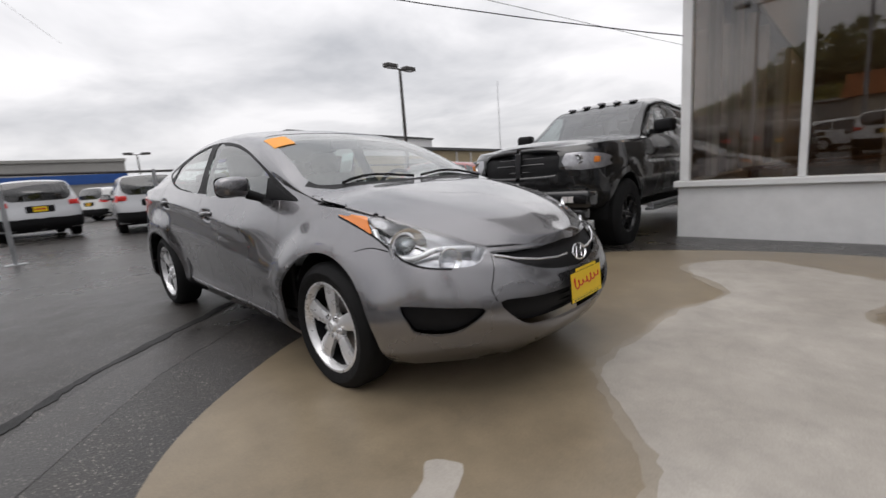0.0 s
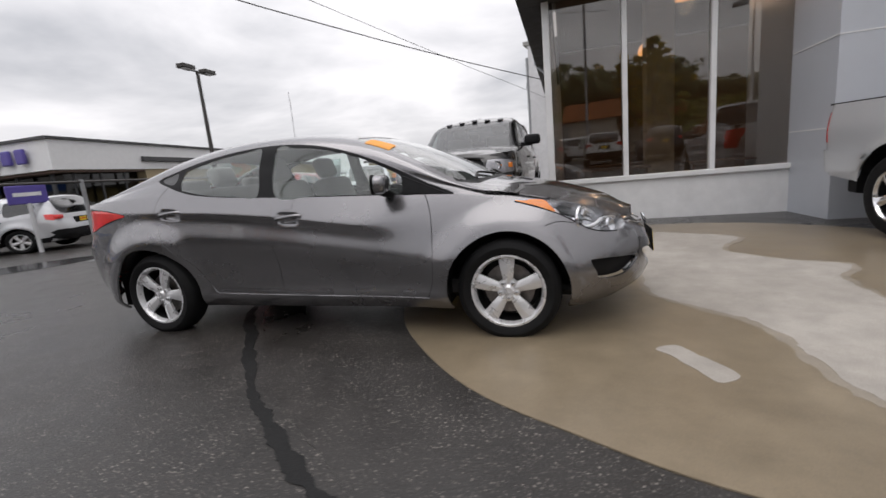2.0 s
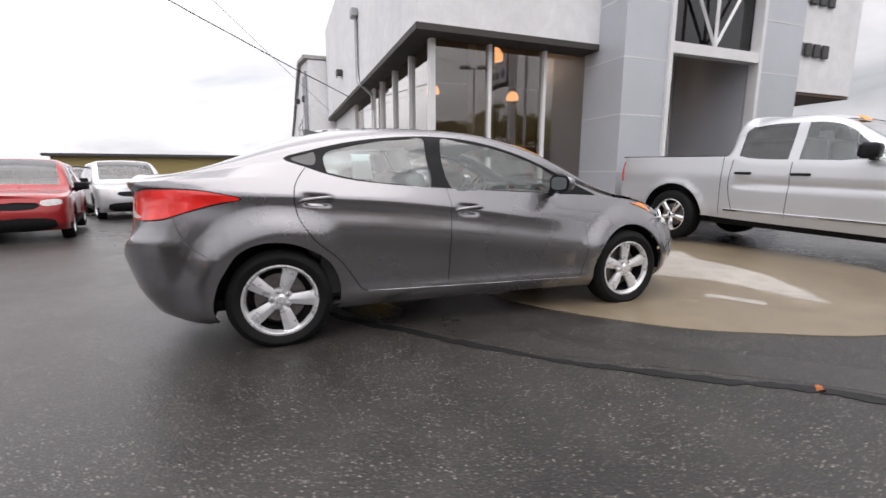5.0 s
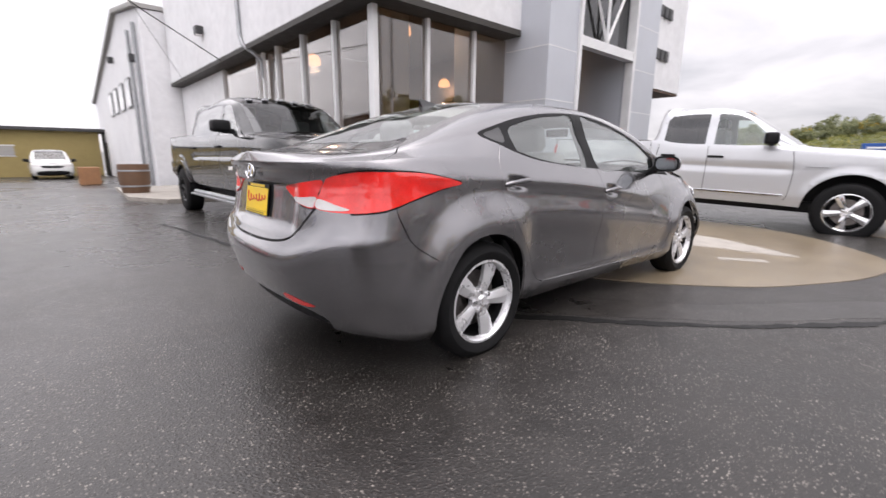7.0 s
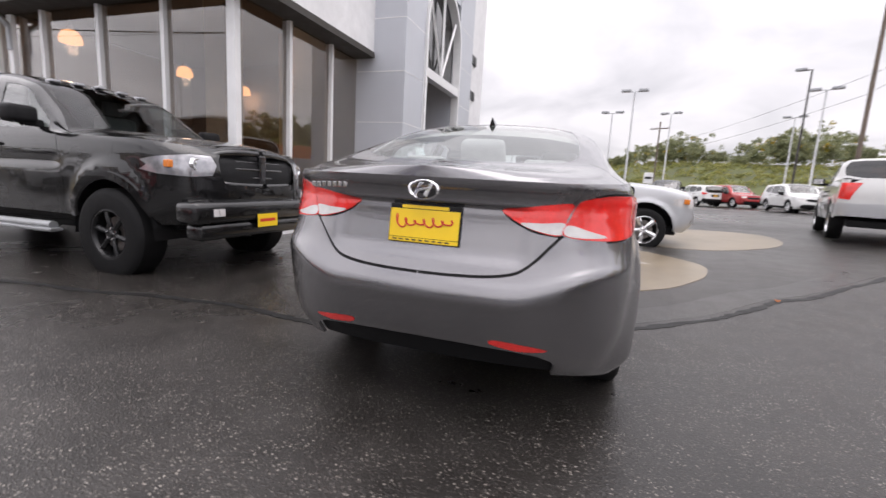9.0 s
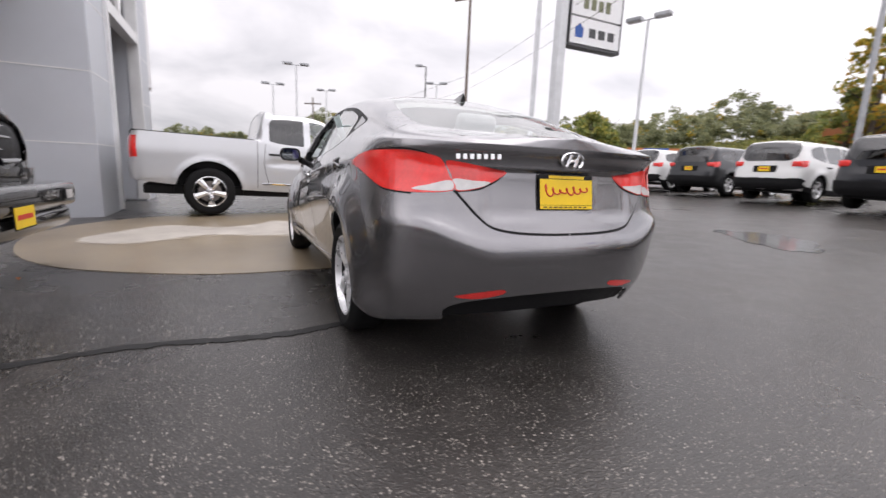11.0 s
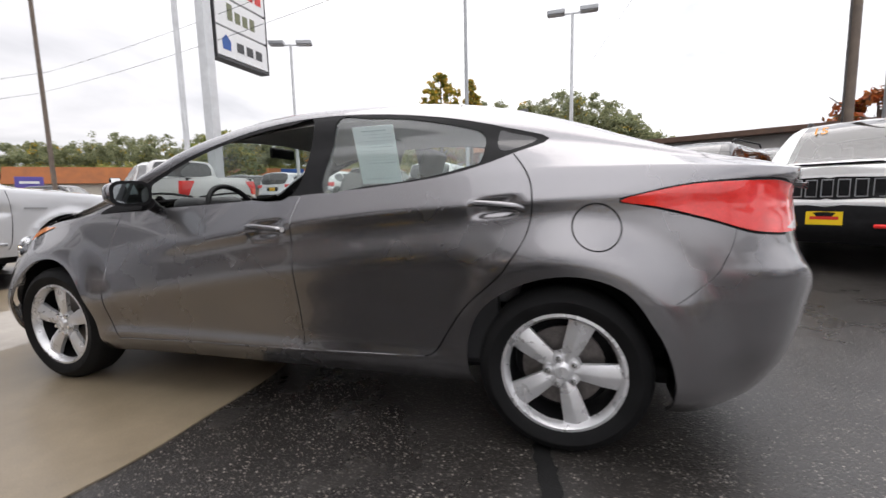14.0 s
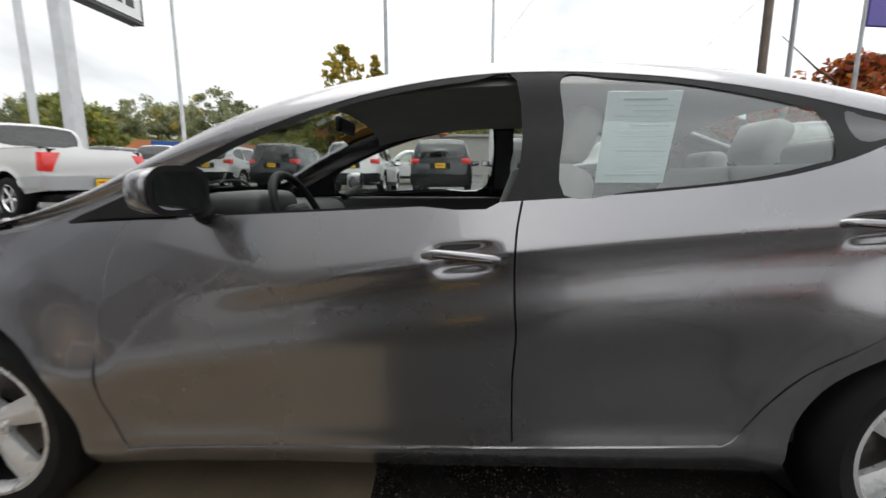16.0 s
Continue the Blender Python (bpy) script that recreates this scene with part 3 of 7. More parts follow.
# ---- building ----
def build_dealership():
    # lower walls: a low wall with glazing above it, on two sides of the corner
    x0, y0 = 1.46, 4.5
    wall = lambda name, specs, mat, label, cat="wall", bevel=0: tagged(part(name, boxes(*specs, bevel=bevel), mat), label, cat, kind="structure")
    wall("wall_knee_front", [(x0 - .04, 5.05, y0 - .04, y0 + .16, -.25, .60)], KNEE, "low white rendered wall under the showroom glazing")
    wall("wall_knee_side", [(x0 - .04, x0 + .16, y0 + .17, 13.0, -.5, .60)], KNEE, "low white rendered wall under the side glazing")
    wall("sill_front", [(x0 - .09, 5.05, y0 - .09, y0 + .18, .603, .68)], WHITE, "white metal sill along the showroom windows", "sill", .008)
    wall("sill_side", [(x0 - .09, x0 + .18, y0 + .19, 13.0, .603, .68)], WHITE, "white metal sill along the side windows", "sill", .008)
    wall("wall_side_rear", [(x0 - .04, x0 + .2, 13.01, 18.4, -.6, 3.53)], STUCCO, "white rendered side wall of the dealership")
    # mullions
    for i, (mx, my, w) in enumerate([(x0 + .03, y0 + .03, .11), (2.68, y0 + .03, .075), (3.93, y0 + .03, .075), (5.02, y0 + .03, .07)]):
        wall("window_post", [(mx - w / 2, mx + w / 2, my - .07, my + .09, .683, 3.55)], WHITE, "white painted window post", "window post", .006)
    for my, w in [(5.85, .075), (7.27, .075), (8.66, .075), (9.93, .075), (12.97, .09)]:
        wall("window_post", [(x0 - .04, x0 + .12, my - w / 2, my + w / 2, .683, 3.55)], WHITE, "white painted window post", "window post", .006)
    wall("down_pipe", [(x0 - .10, x0 - .02, 9.35, 9.47, .0, 3.5)], WHITE, "white square rainwater pipe beside the windows", "pipe", .01)
    # panes
    g = lambda name, specs: tagged(part(name, boxes(*specs), STORE_GLASS), "large dark showroom window pane", "window", kind="structure")
    xs, ys = [x0 + .09, 2.64, 2.72, 3.89, 3.97, 4.985], [y0 + .09, 5.81, 5.89, 7.23, 7.31, 8.62, 8.70, 9.89, 9.97, 12.92]
    for a, b in zip(xs[::2], xs[1::2]):
        g("window_front", [(a, b, y0 + .03, y0 + .042, .684, 3.545)])
    for a, b in zip(ys[::2], ys[1::2]):
        g("window_side", [(x0 + .03, x0 + .042, a, b, .684, 3.545)])
    # overhanging upper storey with its soffit
    wall("wall_upper_front", [(1.08, 5.0, 4.12, 4.5, 3.68, 7.6)], STUCCO, "white rendered upper wall overhanging the showroom")
    wall("wall_upper_side", [(1.08, 1.46, 4.51, 18.4, 3.68, 7.6)], STUCCO, "white rendered upper side wall overhanging the windows")
    wall("soffit", [(1.06, 5.0, 4.10, 4.62, 3.56, 3.676), (1.06, 1.60, 4.63, 18.4, 3.56, 3.676)], SOFFIT, "dark soffit edge above the showroom windows", "soffit")
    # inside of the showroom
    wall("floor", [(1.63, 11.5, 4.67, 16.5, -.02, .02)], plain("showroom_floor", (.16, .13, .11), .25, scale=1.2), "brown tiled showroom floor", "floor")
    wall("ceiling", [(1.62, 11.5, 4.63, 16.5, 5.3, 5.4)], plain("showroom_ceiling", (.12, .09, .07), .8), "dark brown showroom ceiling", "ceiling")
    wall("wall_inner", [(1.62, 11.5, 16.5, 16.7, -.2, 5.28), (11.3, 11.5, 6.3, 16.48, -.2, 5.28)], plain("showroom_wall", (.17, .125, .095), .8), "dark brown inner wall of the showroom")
    tagged(part("column", boxes((3.35, 3.85, 6.6, 7.1, .022, 5.28)), plain("tan_column", (.60, .50, .36), .6)), "tan square column inside the showroom", "column", kind="structure")
    tagged(part("column", boxes((8.0, 8.5, 8.6, 9.1, .022, 5.28)), plain("tan_column_far", (.60, .50, .36), .6)), "tan square column inside the showroom", "column", kind="structure")
    desk = plain("brown_desk_wood", (.20, .11, .06), .4, scale=3)
    for dx, dy in [(2.6, 6.2), (4.6, 6.0), (3.0, 9.0), (6.2, 8.2)]:
        d = thing("desk", "brown wooden office desk in the showroom", "desk", "showroom desks", m=pose(dx, dy, .022))
        part("top", boxes((-.7, .7, -.35, .35, .71, .75), bevel=.006), desk, d)
        for sx in (-.62, .62):
            part("side_panel", boxes((sx - .02, sx + .02, -.32, .32, 0, .707)), desk, d)
    # pendant lamps
    def pendant(x, y, z):
        t = thing("pendant_lamp", "glass pendant lamp glowing warm orange with brass cap", "lamp", "showroom pendants", m=pose(x, y, z))
        part("cord", tube([(0, 0, .20), (0, 0, 5.3 - z)], .008, 6), WIRE, t)
        part("cap", lathe([(.02, .30), (.07, .28), (.085, .19)], 16, "Z"), LAMP_CAP, t, smooth=40)
        part("shade", lathe([(.085, .19), (.17, .15), (.245, .02), (.255, -.13), (.24, -.14)], 24, "Z"), LAMP_GLASS, t, "ribbed glass shade lit from inside", smooth=40)
        part("bulb", lathe([(.001, -.10), (.045, -.07), (.06, -.01), (.04, .06), (.02, .15)], 14, "Z"), BULB_GLOW, t, smooth=50)
        bulb = new("pendant_light", bpy.data.lights.new("pendant_light", "POINT"))
        bulb.data.energy, bulb.data.color, bulb.data.shadow_soft_size = 20, (1.0, .74, .48), .15
        bulb.matrix_world = pose(x, y, z - .3)
    for p in [(4.25, 7.45, 4.2), (4.35, 12.7, 4.2), (7.85, 7.9, 4.2), (7.9, 12.9, 4.2), (10.9, 8.05, 4.2), (10.9, 13.2, 4.2)]:
        pendant(*p)
    # the grey entrance portal
    yp = 3.38
    wall("portal", [(4.96, 6.08, yp, 6.2, -.25, 7.6), (8.62, 10.0, yp, 6.2, -.25, 7.6)], PANEL, "grey metal-panelled entrance portal pier")
    wall("portal_top", [(6.085, 8.615, yp + .02, 6.2, 5.9, 7.6)], PANEL, "grey metal panels above the arched entrance")
    seams = []
    for z in (1.12, 2.22, 3.28, 4.35, 5.4):
        seams += [(4.955, 6.075, yp - .004, yp + .01, z, z + .018), (8.625, 9.99, yp - .004, yp + .01, z, z + .018), (4.953, 4.97, yp + .02, 4.5, z, z + .018)]
    tagged(part("panel_joint", boxes(*seams), WHITE), "narrow pale joints between the grey panels", "joint", kind="structure")
    # white arch frame with its bars
    cx, r, zs = 7.35, 1.23, 4.6
    bm = bmesh.new()
    box(bm, cx - r - .10, cx - r, yp - .06, yp + .16, 0, zs)
    box(bm, cx + r, cx + r + .10, yp - .06, yp + .16, 0, zs)
    box(bm, cx - r + .002, cx + r - .002, yp - .05, yp + .15, 3.45, 3.66)
    n = 24
    for k in range(n):
        a, b = math.pi * k / n, math.pi * (k + 1) / n
        ring = [(cx + rr * math.cos(t), yy, zs + rr * math.sin(t)) for t in (a, b) for rr in (r, r + .10) for yy in (yp - .06, yp + .16)]
        v = [bm.verts.new(p) for p in ring]
        for f in ((0, 1, 5, 4), (2, 6, 7, 3), (0, 4, 6, 2), (1, 3, 7, 5)):
            bm.faces.new([v[i] for i in f])
    tagged(part("arch_frame", bm, WHITE), "white arched entrance frame", "frame", kind="structure")
    tagged(part("arch_bar", tube([(cx, yp + .05, 3.66), (cx, yp + .05, zs + r)], .045, 4), WHITE), "white upright bar of the arched window", "bar", kind="structure")
    for sx in (-1, 1):
        tagged(part("arch_bar", tube([(cx, yp + .05, 3.68), (cx + sx * .98, yp + .05, zs + .72)], .04, 4), WHITE), "white slanting bar of the arched window", "bar", kind="structure")
    tagged(part("window_arch", boxes((cx - r, cx + r, yp + .18, yp + .19, 3.67, 5.895)), DARK_WINDOW), "dark arched window above the entrance", "window", kind="structure")
    wall("wall_entrance", [(6.09, 6.12, yp + .2, 5.6, 0, 5.2), (8.585, 8.61, yp + .2, 5.6, 0, 5.2)], PANEL, "grey side wall of the entrance recess")
    wall("ceiling_entrance", [(6.125, 8.58, yp + .2, 5.6, 5.20, 5.28)], SOFFIT, "dark ceiling of the entrance recess", "ceiling")
    wall("door_frame", [(6.13, 6.2, 5.5, 5.6, 0, 5.19), (7.0, 7.07, 5.5, 5.6, 0, 5.19), (7.75, 7.82, 5.5, 5.6, 0, 5.19), (8.5, 8.57, 5.5, 5.6, 0, 5.19)], WHITE, "white entrance door frame", "door frame")
    for a, b in ((6.205, 6.995), (7.075, 7.745), (7.825, 8.495)):
        g("window_entrance", [(a, b, 5.54, 5.55, 0, 5.19)])
    # sign fascia further along, with plain letter shapes
    wall("sign_fascia", [(10.01, 12.6, 3.7, 6.2, 3.05, 7.6)], STUCCO, "white rendered fascia carrying sign letters")
    wall("soffit_far", [(10.01, 12.6, 3.72, 6.2, 2.98, 3.045)], BROWN, "brown underside of the sign fascia", "soffit")
    for z in (3.85, 5.0):
        s = thing("sign_letters", "dark raised sign letters, too far to read", "sign letters", m=pose(0, 0, 0))
        for k in range(4):
            part("letter_shape", boxes((10.25 + k * .32, 10.48 + k * .32, 3.63, 3.69, z, z + .30), bevel=.02), DARK_GREY, s)
    wall("wall_east", [(10.01, 12.39, 6.0, 6.19, -.2, 2.97), (12.4, 12.6, 6.21, 18.3, -.2, 7.6)], STUCCO, "white rendered wall beyond the entrance")
    wall("roof", [(1.3, 12.5, 4.6, 18.3, 7.45, 7.55)], GREY_WALL, "flat grey roof of the dealership", "roof")
    # lamp box, camera and pipe on the side wall
    t = thing("wall_light", "grey wedge-shaped wall light on the upper wall", "wall light", m=pose(1.08, 13.35, 4.65))
    part("housing", boxes((-.22, 0, -.16, .16, -.10, .14), bevel=.03), DARK_GREY, t)
    part("lens", boxes((-.20, -.03, -.13, .13, -.125, -.103)), WHITE_LENS, t)
    t = thing("gutter_pipe", "grey rainwater pipe running down the upper wall", "pipe", m=pose(0, 0, 0))
    part("pipe", tube([(1.03, 9.9, 5.55), (1.03, 9.9, 3.95), (1.03, 9.75, 3.7), (1.2, 9.42, 3.45), (1.36, 9.40, 3.3), (1.36, 9.40, 2.9)], .05, 10), GALV, t, smooth=40)
    part("hopper", boxes((.88, 1.07, 9.72, 10.08, 5.5, 5.72), bevel=.02), GALV, t)
    # gabled service wing behind
    wing = thing("service_wing", "tall white gabled service building with small windows", "building", kind="structure")
    bm = bmesh.new()
    gable = [(18.5, -1.2), (40.0, -1.2), (40.0, 4.5), (24.0, 7.2), (18.5, 6.27)]
    near, far = [bm.verts.new((.25, y, z)) for y, z in gable], [bm.verts.new((14, y, z)) for y, z in gable]
    bm.faces.new(near)
    bm.faces.new(far[::-1])
    for i in range(5):
        j = (i + 1) % 5
        bm.faces.new((near[i], far[i], far[j], near[j]))
    part("wall", bm, STUCCO, wing)
    bm = bmesh.new()
    for (ya, za), (yb, zb) in (((40.4, 4.45), (24.0, 7.22)), ((24.0, 7.22), (18.45, 6.3))):
        lo = [bm.verts.new(p) for p in ((.05, ya, za), (14.2, ya, za), (14.2, yb, zb), (.05, yb, zb))]
        hi = [bm.verts.new(p) for p in ((.05, ya, za + .16), (14.2, ya, za + .16), (14.2, yb, zb + .16), (.05, yb, zb + .16))]
        bm.faces.new(lo[::-1])
        bm.faces.new(hi)
        for i in range(4):
            bm.faces.new((lo[i], lo[(i + 1) % 4], hi[(i + 1) % 4], hi[i]))
    part("roof", bm, GREY_WALL, wing)
    for k in range(4):
        w = part("window", boxes((.20, .28, 22.3 + k * 2.4, 23.7 + k * 2.4, 3.0, 4.3)), DARK_GREY, wing)
        part("pane", boxes((.185, .195, 22.4 + k * 2.4, 23.6 + k * 2.4, 3.08, 4.22)), DARK_WINDOW, w)
    for y, z in ((20.0, 4.6), (27.0, 5.5)):
        part("lamp", boxes((.0, .25, y, y + .35, z, z + .3), bevel=.04), DARK_GREY, wing)
    part("door", boxes((.18, .30, 36, 37.2, -.7, 1.6)), DARK_GREY, wing)
    for y in (19.2, 20.8):
        part("down_pipe", tube([(.15, y, -.4), (.15, y, 5.9)], .07, 8), GALV, wing)


build_dealership()


# ---- the sedan's form ----
def ridge_z(x):
    return RIDGE(x)


RIDGE = curve([(-2.3, 1.0), (-1.9, .985), (-1.5, .965), (-1.2, .945), (-.53, .895), (-.14, .85), (.24, .795), (.82, .715), (1.3, .66), (1.8, .60), (2.3, .55)])
SEDAN_BELT = [(-2.4, 1.03), (-2.2, 1.035), (-2.0, 1.045), (-1.7, 1.06), (-1.3, 1.06), (-.93, 1.04), (-.54, 1.01), (-.14, .985), (.25, .965), (.65, .945),
              (1.05, .92), (1.2, .905), (1.42, .872), (1.65, .81), (1.85, .735), (2.0, .68), (2.1, .65), (2.3, .625)]


def under(h):
    """The door below its ridge: a narrow undercut, a swell, then drawn in towards the sill."""
    return -.020 * (1 - np.exp(-h / .028)) + .024 * np.exp(-((h - .19) / .105) ** 2) - .11 * soft(h - .24, .05)


def sedan_side(x, z):
    d = z - RIDGE(x)
    w = .008 + .09 * step(x, .35, 1.1) + .03 * step(-x, 1.7, 2.1)
    y = .85 - .028 * step(-x, 0, 1.5) - .52 * soft(d, w) + under(soft(-d, w)) * (1 - .75 * step(-x, 1.0, 1.5)) + .25 * w + np.minimum(.022, .07 * soft(-d - .06, .03)) * step(-x, 1.05, 1.5)
    mid = step(x, -1.05, -.75) * step(-x, -1.05, -.8)
    y = y + .017 * np.exp(-((z - .30) / .045) ** 2) * mid
    for hx in (1.35, -1.35):
        r = np.hypot(x - hx, z - .315)
        y = y + (.030 * (1 - step(r, .40, .56)) if hx > 0 else .046 * (1 - step(r, .40, .60)) * step(-x, .86, 1.12)) * step(z, .12, .3)
    y = y - 3.0 * soft(.30 - z, .015) ** 2 - .10 * soft(.27 - z, .01)
    # bumper corners draw in at the bottom
    y = y - .30 * soft(.45 - z, .05) * step(x, 1.72, 2.05) - .24 * soft(.43 - z, .012) * step(-x, 1.74, 2.0)
    return y


def plate_bed(x, y, z):
    k = step(-x, 2.0, 2.1) * step(.44 - np.abs(y), 0, .07) * step(z, .70, .76) * step(.945 - z, 0, .02)
    return x + .014 * k, y, z


TAIL = [(.33, 2.150), (.40, 2.200), (.48, 2.240), (.55, 2.264), (.60, 2.276), (.64, 2.268), (.68, 2.247), (.73, 2.226), (.80, 2.210), (.90, 2.195), (.96, 2.194), (.985, 2.204), (1.005, 2.222), (1.03, 2.226)]


def bumper_ledge(z, wide):
    """The ridge of the rear bumper climbs from the middle towards the lamps."""
    top = .60 + .11 * step(wide, .42, .88)
    return np.where(z < .42, z, np.where(z < top, .42 + (z - .42) * .18 / (top - .42), np.where(z < .93, .60 + (z - top) * .33 / (.93 - top), z)))


HANDLES = ((-.09, .853), (-1.105, .935))


def handle_cups(x, y, z):
    k = 0
    for hx, hz in HANDLES:
        k = k + np.exp(-((x - hx) / .078) ** 4 - ((z - hz + .006 - .09 * (x - hx) * -1) / .034) ** 4) * step(y, .5, .6)
    return x, y - .022 * k, z


def hood_lines(x, y, z):
    k = step(x, 1.15, 1.4) * step(2.12 - x, 0, .3) * step(z, .6, .7)
    yy = .42 - .09 * (x - 1.2)
    return x, y, z + .006 * k * (1 - step(np.abs(y), yy, yy + .09))


SEDAN = Shell(
    nose=[(.19, 2.11), (.25, 2.19), (.33, 2.238), (.42, 2.255), (.50, 2.245), (.56, 2.22), (.60, 2.19), (.625, 2.15)],
    tail=TAIL,
    low=[(-2.3, .30), (-2.0, .25), (-1.85, .215), (-1.64, .205), (-1.0, .205), (-.8, .205), (.95, .20), (1.7, .188), (2.3, .185)],
    belt=SEDAN_BELT, side=sedan_side,
    edge_y=[(-2.3, .60), (-2.0, .64), (-1.8, .635), (-1.4, .595), (-1.0, .57), (-.3, .57), (.3, .595), (.6, .635), (.9, .68), (1.2, .705), (1.5, .69), (2.0, .60), (2.3, .55)],
    edge_z=[(-2.3, 1.045), (-2.0, 1.075), (-1.8, 1.11), (-1.6, 1.17), (-1.4, 1.235), (-1.2, 1.29), (-1.0, 1.33), (-.7, 1.368), (-.3, 1.38), (0, 1.365), (.3, 1.315), (.54, 1.245),
            (.78, 1.135), (1.02, 1.012), (1.2, .945), (1.42, .90), (1.7, .83), (1.9, .76), (2.1, .675), (2.3, .63)],
    top=[(-2.3, 1.072), (-2.18, 1.084), (-2.12, 1.084), (-2.0, 1.09), (-1.85, 1.10), (-1.75, 1.12), (-1.6, 1.195), (-1.4, 1.29), (-1.2, 1.355), (-1.0, 1.40), (-.67, 1.432), (-.3, 1.437), (0, 1.42), (.3, 1.375), (.54, 1.31),
         (.78, 1.215), (1.02, 1.095), (1.18, 1.005), (1.24, .985), (1.4, .955), (1.6, .91), (1.8, .855), (2.0, .785), (2.1, .725), (2.3, .66)],
    round_nose=(7.5, 2.25), round_tail=(14, 2.4), dents=(plate_bed, hood_lines, handle_cups), sway=bumper_ledge)


# ---- wheels ----
def wheel(name, parent, m, r=.316, w=.205, rim_r=.212, style="five", rim_mat=None, spokes=5, label=""):
    """A wheel whose outer face looks to -y in its own space."""
    holder = part(name, lathe([(rim_r - .004, -.5 * w + .018), (rim_r + .012, -.5 * w + .004), (r * .86, -.5 * w - .004), (r * .955, -.5 * w + .014), (r, -.5 * w + .04), (r, .5 * w - .04),
                               (r * .95, .5 * w - .01), (rim_r + .01, .5 * w - .01), (rim_r - .004, .5 * w - .02)], 48), RUBBER, parent, label or "black rubber tyre on its rim", m, smooth=35)
    rim_mat = rim_mat or ALLOY
    part("rim", lathe([(rim_r + .006, -.5 * w + .010), (rim_r - .006, -.5 * w + .008), (rim_r - .016, -.5 * w + .022), (rim_r - .022, -.5 * w + .045)], 48), rim_mat, holder, smooth=35)
    part("barrel", lathe([(rim_r - .022, -.5 * w + .046), (rim_r - .03, .4 * w)], 32), BLACK_PLASTIC, holder, smooth=35)
    bm = bmesh.new()
    yo = -.5 * w + .022
    for k in range(spokes):
        a = 2 * math.pi * k / spokes + math.pi / 2
        q = Matrix.Rotation(-a, 4, "Y")
        prof = [(.03, .022 * spokes / 5 * .9, .014), (.07, .031, .006), (rim_r * .62, .041, .0), (rim_r - .012, .050 if spokes == 5 else .035, .004)]
        rows = []
        for rr, hw, dy in prof:
            if spokes != 5:
                hw *= .62
            rows.append([bm.verts.new(q @ Vector((rr, yo + dy + e, s * hw * f))) for s, f, e in ((-1, 1.0, .032), (-1, 1.0, .013), (-1, .12, .0), (1, .12, .0), (1, 1.0, .013), (1, 1.0, .032))])
        for p, n in zip(rows, rows[1:]):
            for j in range(5):
                bm.faces.new((p[j], p[j + 1], n[j + 1], n[j]))
    part("spokes", bm, rim_mat, holder, smooth=25)
    part("hub_cap", lathe([(.001, yo - .002), (.022, yo - .002), (.028, yo + .004), (.036, yo + .012), (.070, yo + .016), (.075, yo + .04)], 24), rim_mat, holder, smooth=35)
    for k in range(5):
        a = 2 * math.pi * (k + .5) / 5 + math.pi / 2
        part("wheel_nut", lathe([(.001, yo - .004), (.011, yo - .003), (.013, yo + .02)], 8), CHROME, holder, m=Matrix.Translation((.052 * math.cos(a), 0.004, .052 * math.sin(a))))
    part("brake_disc", lathe([(.05, yo + .075), (rim_r * .70, yo + .075), (rim_r * .70, yo + .09), (.05, yo + .09)], 32), BRAKE, holder)
    part("inner_well", lathe([(.001, yo + .12), (rim_r - .035, yo + .12)], 24), BLACK_PLASTIC, holder)
    return holder


# ---- the sedan ----
def seat(parent, x, y, name="seat", wide=.50):
    s = part(name, boxes((x - .25, x + .25, y - wide / 2, y + wide / 2, .42, .58), bevel=.05, seg=3), SEAT, parent, smooth=50)
    back = Matrix.Translation((x - .24, y, .52)) @ Matrix.Rotation(radians(-20), 4, "Y")
    part("backrest", boxes((-.08, .08, -wide / 2, wide / 2, 0, .60), bevel=.055, seg=3), SEAT, s, m=back, smooth=50)
    part("headrest", boxes((-.05, .05, -.13, .13, .62, .80), bevel=.04, seg=3), SEAT, s, m=back, smooth=50)
    return s


